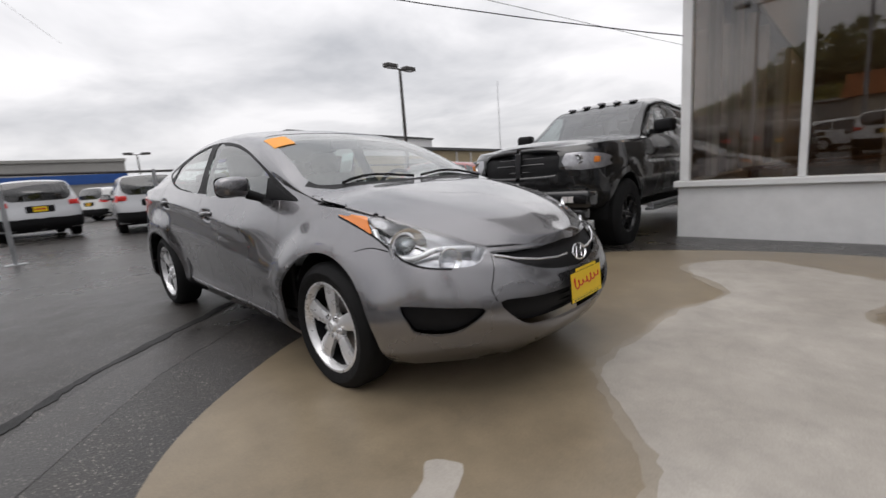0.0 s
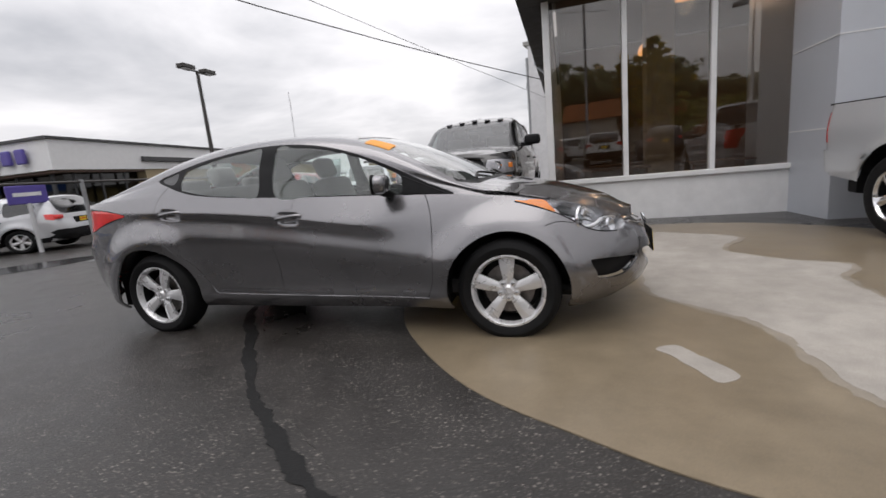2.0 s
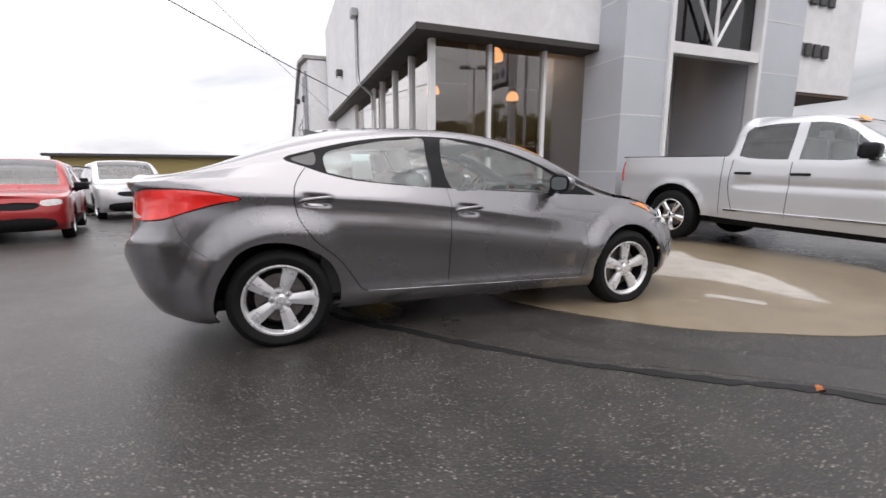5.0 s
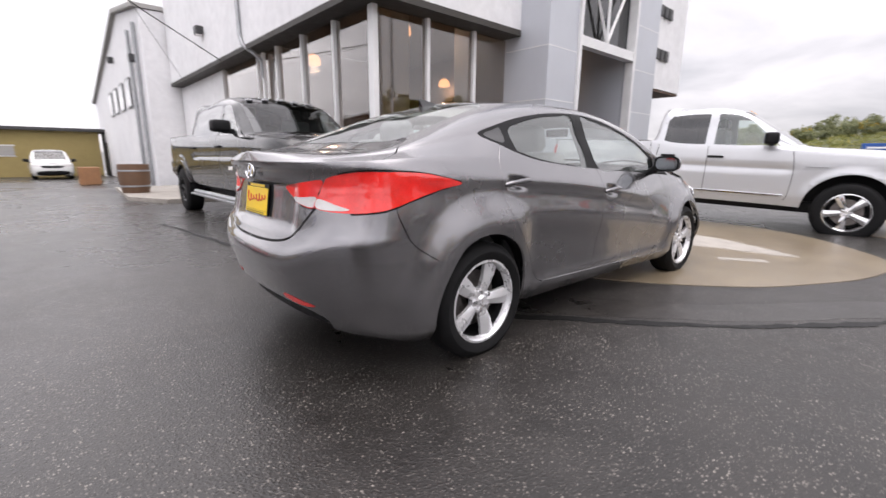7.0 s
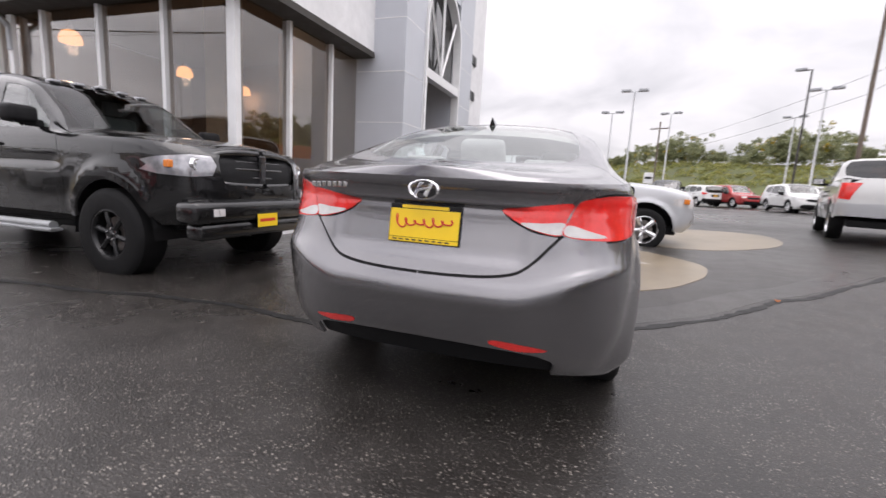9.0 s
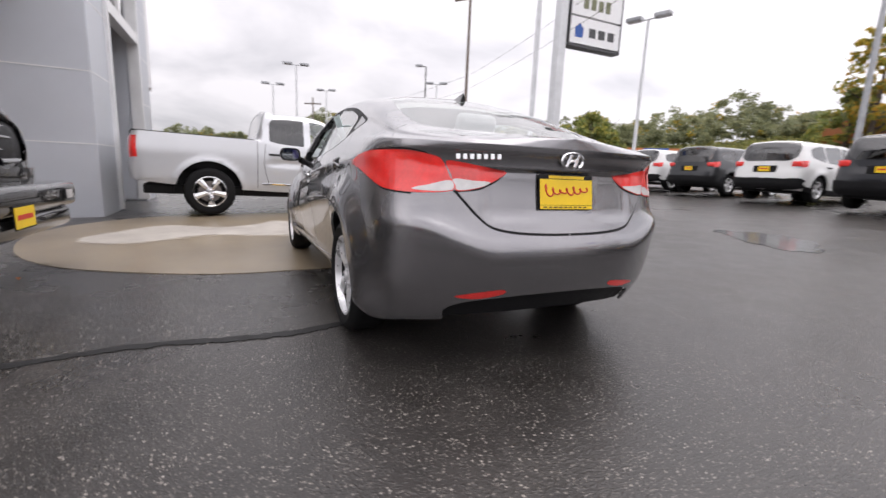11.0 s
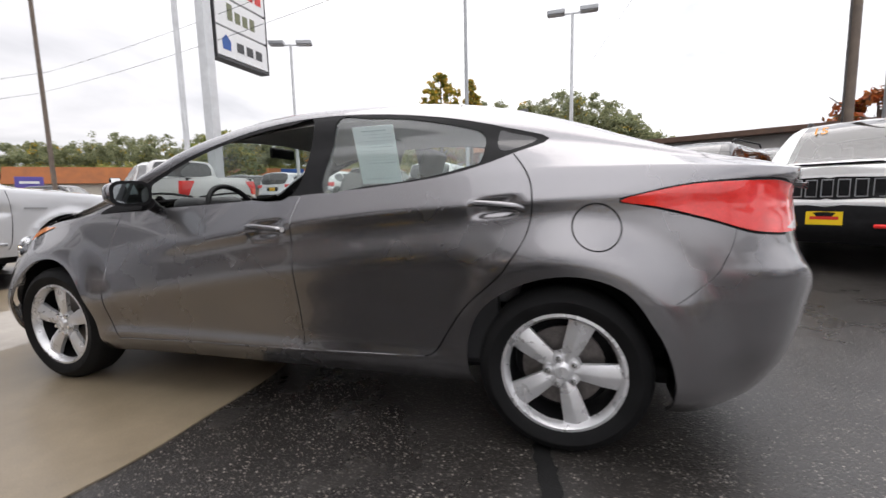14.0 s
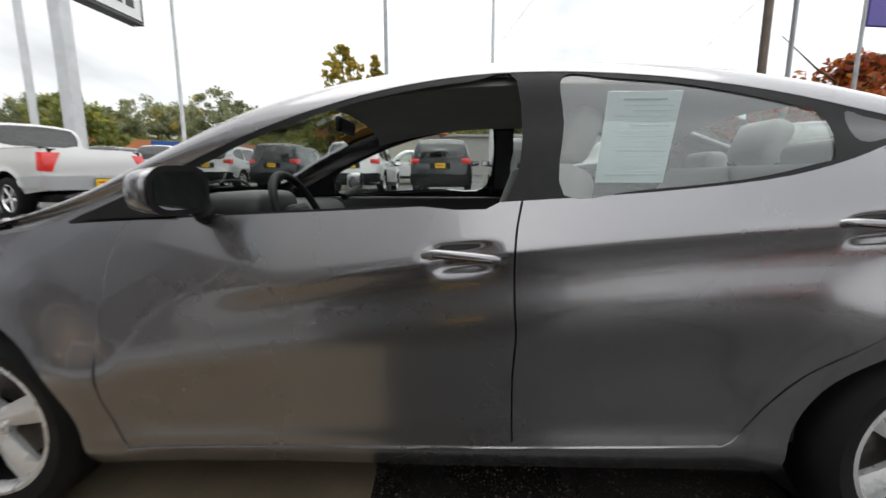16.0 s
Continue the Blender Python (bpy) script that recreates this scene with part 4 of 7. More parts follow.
def build_sedan():
    S = SEDAN
    car = thing("sedan", "grey metallic four-door sedan parked on a concrete pad", "car")
    side = lambda pts, n=6, closed=True: S.s_all(rounded(pts, closed, n))
    line = lambda pts, w=.006, n=6: S.s_all(ribbon(rounded(pts, False, n), w))
    ring = lambda x, z, r, n=48: S.s_all([(x + r * math.cos(2 * math.pi * k / n), z + r * math.sin(2 * math.pi * k / n)) for k in range(n)])
    tail = lambda pts, n=5: S.e_all(rounded(pts, True, n), -1)
    tail_line = lambda pts, w=.008, n=5: S.e_all(ribbon(rounded(pts, False, n), w), -1)
    nose = lambda pts, n=5: S.e_all(rounded(pts, True, n), 1)
    nose_line = lambda pts, w=.008, n=5: S.e_all(ribbon(rounded(pts, False, n), w), 1)
    uvs = lambda pts, n=6: rounded(pts, True, n)

    def arch(hx):
        pts = [(hx + .372 * math.cos(a), .315 + .372 * math.sin(a)) for a in np.linspace(-.35, math.pi + .35, 40)]
        pts = [(x, max(z, float(S.low(x)) + .0)) for x, z in pts]
        return S.s_all(pts) + [(S.s(pts[-1][0], .3)[0], -.05), (S.s(pts[0][0], .3)[0], -.05)]
    top_edge = [(-1.29, 1.183), (-1.13, 1.235), (-.93, 1.285), (-.72, 1.32), (-.52, 1.34), (-.32, 1.348), (-.12, 1.34), (.08, 1.312), (.27, 1.265), (.47, 1.195), (.67, 1.105), (.87, 1.005), (1.05, .925)]
    bottom_edge = [(.95, .925), (.65, .942), (.25, .962), (-.14, .985), (-.54, 1.012), (-.85, 1.045), (-1.03, 1.085), (-1.16, 1.13)]
    dlo = side(top_edge + bottom_edge, 3)
    glass_r = side([(-1.035, 1.215), (-.9, 1.262), (-.7, 1.304), (-.5, 1.325), (-.365, 1.332), (-.36, 1.2), (-.35, 1.007), (-.54, 1.020), (-.8, 1.047), (-.98, 1.086), (-1.035, 1.110)], 4)
    glass_f = side([(-.235, 1.322), (-.1, 1.318), (.08, 1.292), (.27, 1.246), (.47, 1.175), (.62, 1.103), (.70, 1.053), (.70, .950), (.45, .959), (.1, .977), (-.205, .996)], 4)
    quarter = side([(-1.245, 1.183), (-1.15, 1.212), (-1.10, 1.224), (-1.10, 1.155), (-1.15, 1.145)], 3)
    front_lamp = uvs([S.s(1.414, .853), S.t(1.502, .737), S.t(1.633, .68), S.t(1.802, .604), S.t(1.945, .515), S.t(2.03, .445), S.n(.46, .665), S.n(.536, .632), S.s(1.996, .629), S.s(1.905, .64), S.s(1.825, .666), S.s(1.759, .708), S.s(1.655, .767), S.s(1.531, .815)], 4)
    front_amber = uvs([S.s(1.414, .853), S.t(1.502, .737), S.t(1.575, .705), S.s(1.615, .81), S.s(1.645, .772), S.s(1.60, .788), S.s(1.531, .815)], 4)
    rear_lamp = uvs([S.s(-1.535, .945), S.s(-1.70, .984), S.s(-1.84, .998), S.s(-2.018, 1.000), S.s(-2.09, .982), S.r(.58, .962), S.r(.555, .905), S.r(.54, .842), S.s(-2.05, .828), S.s(-1.95, .836), S.s(-1.90, .848), S.s(-1.80, .882), S.s(-1.65, .922)], 4)
    rear_white = uvs([S.r(.550, .882), S.r(.543, .845), S.s(-2.10, .836), S.s(-2.05, .842), S.s(-2.09, .862)], 4)
    trunk_lamp = tail([(.565, .960), (.50, .957), (.40, .941), (.308, .925), (.335, .900), (.375, .877), (.44, .853), (.528, .842), (.545, .905)], 4)
    trunk_white = tail([(.538, .888), (.46, .884), (.378, .879), (.44, .855), (.526, .845)], 4)
    hood_x = 2.10
    regions = [
        ("hole", arch(1.35)), ("hole", arch(-1.35)),
        ("rear_side_window", glass_r), ("front_side_window", glass_f), ("quarter_window", quarter), ("window_surround", dlo),
        ("turn_lens", front_amber), ("headlight", front_lamp), ("reverse_lens", rear_white), ("tail_light", rear_lamp), ("trunk_reverse_lens", trunk_white), ("trunk_light", trunk_lamp),
        ("lamp_seal", S.s_all(ribbon(rounded([(-1.53, .942), (-1.65, .918), (-1.80, .878), (-1.90, .844), (-1.95, .832), (-2.05, .824)], False, 5), .009))),
        ("lamp_seal", S.s_all(ribbon(rounded([(-1.53, .949), (-1.70, .988), (-1.84, 1.003), (-2.018, 1.005), (-2.08, .990)], False, 5), .007))),
        ("lamp_seal", tail_line([(.305, .926), (.335, .897), (.375, .873), (.44, .849), (.54, .837)], .009)),
        ("lamp_seal", S.s_all(ribbon(rounded([(1.414, .848), (1.531, .811), (1.655, .763), (1.759, .704), (1.825, .662), (1.905, .636), (1.996, .625)], False, 5), .009))),
        ("fog_pocket", uvs([S.s(1.834, .477), S.s(1.861, .485), S.s(1.99, .478), S.n(.561, .461), S.n(.60, .40), S.s(2.002, .357), S.s(1.889, .361), S.s(1.862, .413)], 4)),
        ("lower_grille", nose([(.50, .478), (.30, .470), (.0, .468), (-.3, .468), (-.3, .335), (.0, .335), (.28, .338), (.40, .365)], 4)),
        ("upper_grille", nose([(.44, .668), (.30, .660), (.12, .655), (-.2, .653), (-.2, .545), (.10, .550), (.26, .575), (.38, .622)], 4)),
        ("bumper_reflector", tail([(.52, .392), (.40, .412), (.31, .418), (.31, .398), (.42, .380)], 4)),
        # set-back black area that paints the shadow under the bumper's cut edge
        ("rear_valance", [S.r(.55, .318), S.r(.53, .340), S.r(.48, .360), S.r(.40, .372), S.r(.2, .385), S.r(.001, .387), (-1.01, .1), (-1.01, -.05), (S.r(.55, .318)[0], -.05)]),
        ("shut_line", line([(-.245, 1.0), (-.225, .90), (-.222, .79), (-.228, .5), (-.232, .32)])),
        ("shut_line", line([(-1.16, 1.128), (-1.21, 1.06), (-1.235, .99), (-1.235, .90), (-1.20, .80), (-1.12, .70), (-1.00, .56), (-.92, .45), (-.85, .345), (-.80, .318)])),
        ("shut_line", line([(.86, .93), (.89, .85), (.905, .72), (.905, .5), (.88, .36), (.85, .29)])),
        ("shut_line", line([(1.585, .70), (1.66, .715), (1.745, .70)], .005, 4)),
        ("shut_line", S.s_all(ribbon(rounded([(-1.70, .60), (-1.78, .68), (-1.86, .78), (-1.885, .855)], False, 6), .005))),
        ("shut_line", tail_line([(.535, .842), (.49, .79), (.44, .735), (.38, .692), (.28, .672), (.14, .664), (.001, .662)], .012)),
        ("shut_line", S.t_all(ribbon(rounded([(-2.0, .79), (-1.92, .74), (-1.83, .70), (-1.76, .64), (-1.72, .60)], False, 5), .007))),
        ("shut_line", S.t_all(ribbon(rounded([(1.20, .745), (1.40, .722), (1.63, .672), (1.80, .598), (1.945, .508), (2.03, .436)], False, 5), .006))),
        ("shut_line", nose_line([(.435, .688), (.40, .685), (.30, .678), (.15, .672), (.001, .670)], .009)),
        ("shut_line", nose_line([(.44, .665), (.47, .62), (.50, .57), (.52, .53), (.51, .48)], .005)),
        ("windshield", S.t_all(rounded([(1.205, .0), (1.19, .3), (1.13, .58), (1.03, .655), (.80, .62), (.55, .58), (.34, .535), (.36, .3), (.385, .0)], False, 4)) + [(S.u_of(.385, 1), 2.01), (S.u_of(1.205, 1), 2.01)]),
        ("cowl", S.t_all([(1.252, .0), (1.238, .3), (1.185, .60), (1.06, .70), (1.03, .66)]) + [(S.u_of(1.03, 1), 2.01), (S.u_of(1.252, 1), 2.01)]),
        ("rear_window", S.t_all(rounded([(-1.755, .0), (-1.745, .3), (-1.70, .50), (-1.60, .545), (-1.35, .53), (-1.10, .485), (-1.02, .44), (-.99, .25), (-.98, .0)], False, 4)) + [(S.u_of(-.98, 1), 2.01), (S.u_of(-1.755, 1), 2.01)]),
        ("fuel_door_line", ring(-1.455, .855, .083)), ]
    regions = [(f"{k}#{i}" if k in ("shut_line", "lamp_seal") else k, p) for i, (k, p) in enumerate(regions)]
    # lid areas
    lids = [
        ("front_door", side([(-.225, .97), (-.224, .79), (-.23, .5), (-.235, .305), (.4, .29), (.85, .285), (.88, .36), (.905, .5), (.905, .72), (.89, .85), (.86, .94), (.3, .99)], 3)),
        ("rear_door", side([(-1.16, 1.13), (-1.21, 1.06), (-1.235, .99), (-1.235, .90), (-1.20, .80), (-1.12, .70), (-1.00, .56), (-.92, .45), (-.85, .345), (-.80, .318), (-.23, .305), (-.23, .5), (-.224, .79), (-.225, .99), (-.6, 1.05)], 3)),
        ("trunk_lid", [S.r(.535, .825), S.r(.44, .735), S.r(.38, .692), S.r(.28, .672), S.r(.14, .664), (-1.01, S.r(.001, .662)[1]), (-1.01, 2.01), (S.u_of(-1.76, 1), 2.01)] + S.t_all([(-1.75, .3), (-1.72, .60), (-1.76, .64), (-1.83, .70), (-1.92, .74), (-2.0, .79)]) + [S.r(.56, .955), S.r(.56, .90)]),
        ("hood", S.t_all([(1.254, .0), (1.240, .35), (1.19, .62), (1.18, .745), (1.40, .722), (1.63, .672), (1.80, .598), (1.945, .508), (2.03, .436)]) + [S.n(.40, .685), S.n(.30, .678), S.n(.15, .672), (1.01, S.n(.001, .670)[1]), (1.01, 2.01), (S.u_of(1.22, 1), 2.01)]),
        ("front_bumper", [S.s(1.585, .70), S.s(1.745, .70), S.s(1.84, .66), S.n(.6, .60), S.n(.44, .66), S.n(.2, .66), (1.01, S.n(.001, .668)[1]), (1.01, -.05), (S.s(1.6, .3)[0], -.05)]),
        ("rear_bumper", [S.s(-1.70, .60), S.s(-1.78, .68), S.s(-1.86, .78), S.s(-1.885, .85), S.s(-1.96, .838), S.s(-2.06, .830), S.r(.535, .832), S.r(.44, .735), S.r(.38, .692), S.r(.28, .672), S.r(.14, .664), (-1.01, S.r(.001, .662)[1]), (-1.01, -.05), (S.s(-1.68, .3)[0], -.05)]),
        ("sill", [S.s(-.95, .31), S.s(-.5, .306), S.s(.85, .281), S.s(.98, .281), (S.s(.98, .3)[0], -.05), (S.s(-.95, .3)[0], -.05)]),
    ]
    us = np.unique(np.concatenate([np.linspace(-1, 1, 165), np.linspace(S.u_of(-2.15, .5), S.u_of(-.85, .5), 60), np.linspace(-1, -.77, 44), np.linspace(.80, 1, 30)] + [np.linspace(S.s(hx - .11, hz)[0], S.s(hx + .11, hz)[0], 14) for hx, hz in HANDLES]))
    vs = np.unique(np.concatenate([np.linspace(0, 1, 36), np.linspace(.30, .62, 22), np.linspace(.78, .95, 16), np.linspace(1, 2, 25)[1:]]))
    small = ring(-1.455, .855, .0775)
    cells = cut_cells(us, vs, [p for _, p in regions] + [small] + [p for _, p in lids])
    regions.insert(-1, ("fuel_door", small))
    got = sort_cells(cells, regions + lids, "rest")
    got.pop("hole", None)
    # split what is left into front wings, rear quarters and roof
    rest = got.pop("rest")
    mid = np.array([np.mean(c, axis=0) for c in rest])
    for c, (u, v), (x, y, z) in zip(rest, mid, S.at(mid[:, 0], mid[:, 1])):
        key = "front_wing" if x > .9 and z < 1.02 else ("roof" if v > 1.55 and -1.75 < x < 1.2 else ("rear_quarter" if x < -.8 else "roof"))
        if key == "roof" and x < -1.1 and v < 1.62:
            key = "rear_quarter"
        got.setdefault(key, []).append(c)
    body_mats = {"rear_side_window": CAR_GLASS, "front_side_window": CAR_GLASS, "quarter_window": BLACK_GLOSS, "window_surround": BLACK_PLASTIC, "turn_lens": AMBER, "headlight": LENS,
                 "reverse_lens": WHITE_LENS, "tail_light": RED_LENS, "trunk_reverse_lens": WHITE_LENS, "trunk_light": RED_LENS, "fog_pocket": BLACK_PLASTIC, "lower_grille": BLACK_PLASTIC,
                 "upper_grille": BLACK_PLASTIC, "bumper_reflector": RED_LENS, "rear_valance": BLACK_PLASTIC, "lamp_seal": BLACK_PLASTIC, "shut_line": BLACK_PLASTIC, "cowl": BLACK_PLASTIC, "windshield": CAR_GLASS, "rear_window": CAR_GLASS, "fuel_door_line": BLACK_PLASTIC}
    push = {"shut_line": -.006, "lamp_seal": -.003, "fuel_door_line": -.003, "lower_grille": -.05, "upper_grille": -.025, "fog_pocket": -.035, "window_surround": -.002, "rear_side_window": -.006, "front_side_window": -.006, "quarter_window": -.003,
            "windshield": -.003, "rear_window": -.003, "headlight": .001, "tail_light": .006, "trunk_light": .005, "reverse_lens": .007, "trunk_reverse_lens": .006, "turn_lens": .002, "bumper_reflector": .003, "rear_valance": -.022}
    rims = {"tail_light": .02, "trunk_light": .02, "reverse_lens": .01, "trunk_reverse_lens": .01, "bumper_reflector": .012, "headlight": .0}
    whole = {"cowl", "hood", "trunk_lid", "front_bumper", "rear_bumper", "roof", "windshield", "rear_window", "lower_grille", "upper_grille", "rear_valance"}
    labels = {"tail_light": "red tail light", "headlight": "clear headlight", "turn_lens": "amber corner lens", "window_surround": "black window surround", "upper_grille": "narrow black grille slot"}
    for full, cs in got.items():
        key = full.split("#")[0]
        if not cs:
            continue
        mat = body_mats.get(key, GREY_PAINT)
        rim = rims.get(key, .014 if mat is GREY_PAINT else 0.0)
        for sides in ([(1, -1)] if key in whole else [(1,), (-1,)]):
            if key == "front_side_window" and sides == (1,):
                continue  # this window is wound down
            blank = key in ("fuel_door", "fuel_door_line") and sides == (-1,)
            ob = link("side_panel" if blank else key, shell_mesh(key, S, cs, sides, 0.0 if blank else push.get(key, 0.0), 0.0 if blank else rim), GREY_PAINT if blank else mat, car, labels.get(key, ""))
            if mat in (CAR_GLASS, LENS):
                ob.visible_shadow = False
    # pockets behind the lenses and grilles
    def bar_grille(z0, z1, n, x, hw, name):
        for k in range(n):
            z = z0 + (z1 - z0) * k / max(1, n - 1)
            part(name, tube([(x - .10 * (abs(t) * hw / .5) ** 2 * 1.6, t * hw, z) for t in np.linspace(-1, 1, 13)], .007, 6), BLACK_PLASTIC, car, smooth=50)
    bar_grille(.37, .45, 4, 2.205, .36, "grille_bar")
    # chrome strip and badge of the nose
    for sgn in (1, -1):
        pts = [S.at(*[[c] for c in S.n(y, z)])[0] * (1, sgn, 1) + np.array((.006, 0, 0)) for y, z in ((.44, .655), (.36, .630), (.26, .612), (.15, .602), (.06, .602))]
        part("chrome_strip", tube(pts, .0055, 8), CHROME, car, smooth=50)
    def badge(m, name="badge"):
        b = part(name, lathe([(.062, -.004), (.066, .004), (.058, .008), (.052, .002)], 32, "Z"), CHROME, car, "chrome oval badge", m @ Matrix.Diagonal((1.0, .62, 1, 1)), smooth=40)
        for sx in (-1, 1):
            part("badge_bar", boxes((-.008, .008, -.045, .045, 0, .006), bevel=.002), CHROME, b, m=Matrix.Translation((sx * .022, 0, 0)) @ Matrix.Rotation(radians(-18), 4, "Z"))
        part("badge_bar", boxes((-.022, .022, -.008, .008, 0, .006), bevel=.002), CHROME, b, m=Matrix.Rotation(radians(15), 4, "Z"))
    face = lambda x, y, z, turn, tip: Matrix.Translation((x, y, z)) @ Matrix.Rotation(radians(turn), 4, "Z") @ Matrix.Rotation(radians(90 - tip), 4, "X")
    badge(face(2.232, 0, .605, 90, 18))
    badge(face(-2.220, 0, .985, -90, 2))
    # dealer plates, with made-plain script
    def plate(m, name):
        p = part(name, boxes((-.152, .152, -.078, .078, 0, .006), bevel=.003), BLACK_PLASTIC, car, "yellow dealer plate in a dark frame", m)
        part("card", boxes((-.148, .148, -.056, .058, .0065, .008)), PLATE_YELLOW, p)
        part("frame_strip", boxes((-.148, .148, -.074, -.058, .0065, .0085)), PLATE_YELLOW, p)
        part("frame_strip", boxes((-.10, .10, .061, .074, .0065, .0085)), PLATE_YELLOW, p)
        c = bpy.data.curves.new("script", "CURVE")
        c.dimensions, c.bevel_depth = "3D", .0035
        sp = c.splines.new("POLY")
        pts = [(-.125 + .25 * k / 96 + .011 * math.sin(k * .42 + 1.9), .024 * math.sin(k * .42) * (1.4 if k < 8 else .55 + .25 * math.sin(k * .13)) + .012 * k / 96, .0085) for k in range(97)]
        sp.points.add(len(pts) - 1)
        for q, co in zip(sp.points, pts):
            q.co = (*co, 1)
        tmp = bpy.data.objects.new("script", c)
        me = bpy.data.meshes.new_from_object(tmp)
        bpy.data.objects.remove(tmp)
        link("red_script", me, PLATE_RED, p)
        for k in range(9):
            part("small_bar", boxes((-.13 + k * .028, -.112 + k * .028, -.069, -.063, .0088, .0092)), INK, p)
    plate(face(2.262, 0, .468, 90, 3), "front_plate")
    plate(face(-2.194, 0, .845, -90, 8), "rear_plate")
    for k in range(7):
        part("model_badge_bar", boxes((-.0095, .0095, -.011, .011, 0, .004), bevel=.002), CHROME, car, m=face(-2.196 + .005 * k, .365 + .029 * k, .985 - .001 * k, -97, 3))
    # headlight insides
    for sgn in (1, -1):
        bowl = link("headlight_bowl", shell_mesh("headlight_bowl", S, got["headlight"], (sgn,), -.055, -.046), DARK_CHROME, car)
        for (x, z), r in (((1.80, .735), .074), ((1.965, .682), .045)):
            u, v = S.s(x, z)
            p, n = S.at([u], [v])[0] * (1, sgn, 1), S.normal([u], [v])[0] * (1, sgn, 1)
            d = Vector((.85, .45 * sgn, .1)).normalized()
            mm = Matrix.Translation(Vector(p) - Vector(n) * .050) @ d.to_track_quat("Z", "Y").to_matrix().to_4x4()
            part("lamp_reflector", lathe([(.012, -.01), (r * .6, .0), (r, .032), (r * 1.1, .033), (r * 1.12, .02)], 24, "Z"), CHROME, bowl, m=mm, smooth=50)
            part("bulb_lens", lathe([(.001, .022), (r * .35, .016), (r * .5, .0)], 20, "Z"), LENS if r < .06 else MIRROR_GLASS, bowl, m=mm, smooth=50)
        pts = [S.at(*[[c] for c in S.s(x, z)])[0] - S.normal(*[[c] for c in S.s(x, z)])[0] * .02 for x, z in ((1.64, .79), (1.68, .745), (1.75, .695), (1.83, .672), (1.885, .688), (1.92, .712), (2.0, .700))]
        part("lamp_trim", tube(rounded([tuple(p * (1, sgn, 1)) for p in pts], False, 3), .013, 8), ALLOY, bowl, smooth=50)
    # wheel housings
    for hx in (1.35, -1.35):
        for sgn in (1, -1):
            bm = bmesh.new()
            rows = [[bm.verts.new((hx + .385 * math.cos(a), sgn * yy, .315 + .385 * math.sin(a))) for a in np.linspace(-.08, math.pi + .08, 24)] for yy in (.785 if hx > 0 else .765, .52)]
            for i in range(23):
                bm.faces.new((rows[0][i], rows[0][i + 1], rows[1][i + 1], rows[1][i]))
            bm.faces.new(rows[1])
            part("wheel_housing", bm, BLACK_PLASTIC, car)
            part("splash_guard", boxes((hx - .455, hx - .385, *sorted((sgn * .50, sgn * .745)), .215, .48)), BLACK_PLASTIC, car)
            part_name = "front_wheel" if hx > 0 else "rear_wheel"
            wheel(part_name, car, pose(hx, sgn * .738, .316, 0, 0 if hx > 0 else 20, 0 if sgn < 0 else 180), r=.316, w=.198, rim_r=.221)
    # underside
    part("underbody", boxes((-1.85, 1.80, -.62, .62, .215, .30), bevel=.04), BLACK_PLASTIC, car)
    part("underbody", boxes((-.9, .9, -.70, .70, .225, .26)), BLACK_PLASTIC, car)
    # bright lower edge of the doors
    for sgn in (1, -1):
        pts = [S.at(*[[c] for c in S.s(x, z)])[0] * (1, sgn, 1) + np.array((0, sgn * .001, 0)) for x, z in zip(np.linspace(-.80, .86, 22), np.linspace(.318, .283, 22))]
        part("sill_edge", tube(pts, .0045, 6), GREY_PAINT, car, smooth=60)
    # door handles in their hollows
    for hx, hz in HANDLES:
        for sgn in (1, -1):
            u, v = S.s(hx, hz)
            p = S.at([u], [v])[0] + (0, .020, 0)
            m = Matrix.Translation((hx, sgn * p[1], hz)) @ Matrix.Rotation(radians(-5), 4, "Y")
            pts = [(-.100, -.006 * sgn, -.004), (-.07, .010 * sgn, .002), (0, .016 * sgn, .004), (.07, .010 * sgn, .002), (.100, -.006 * sgn, -.004)]
            h = tube(rounded(pts, False, 4), .0105, 12)
            for vv in h.verts:
                vv.co.z *= 1.15
            hd = part("door_handle", h, GREY_PAINT, car, m=m, smooth=60)
            part("handle_strip", boxes((-.075, .075, sgn * .026 - .003, sgn * .026 + .003, -.006, .002), bevel=.002), BLACK_GLOSS, hd)
            if hx > -.5 and sgn > 0:
                part("lock", lathe([(.001, 0), (.011, 0), (.011, -.01)], 16), CHROME, hd, m=Matrix.Translation((-.105, .018, .004)))
    # door mirrors
    for sgn in (1, -1):
        bm = bmesh.new()
        bmesh.ops.create_uvsphere(bm, u_segments=24, v_segments=14, radius=1)
        for vv in bm.verts:
            x, y, z = [math.copysign(abs(c) ** .62, c) for c in vv.co]
            k = .5 + .5 * y
            vv.co = Vector((x * (.078 if x > 0 else .030) * (1 - .25 * k), y * .092, z * .062 * (1 - .16 * k)))
        m = Matrix.Translation((.62, sgn * .905, 1.02)) @ Matrix.Rotation(radians(-12 * sgn), 4, "Z")
        if sgn < 0:
            m = m @ Matrix.Diagonal((1, -1, 1, 1))
        mir = part("door_mirror", bm, GREY_PAINT, car, m=m, smooth=60)
        bm = bmesh.new()
        bmesh.ops.create_circle(bm, cap_ends=True, segments=36, radius=1)
        for vv in bm.verts:
            vv.co = Vector((math.copysign(abs(vv.co.x) ** .6, vv.co.x) * .046, math.copysign(abs(vv.co.y) ** .6, vv.co.y) * .074, 0))
        rim = bm.copy()
        bmesh.ops.scale(rim, vec=(1.30, 1.20, 1), verts=rim.verts)
        part("mirror_bezel", rim, BLACK_PLASTIC, mir, m=Matrix.Translation((-.0295, -.005, 0)) @ Matrix.Rotation(radians(-90), 4, "Y"))
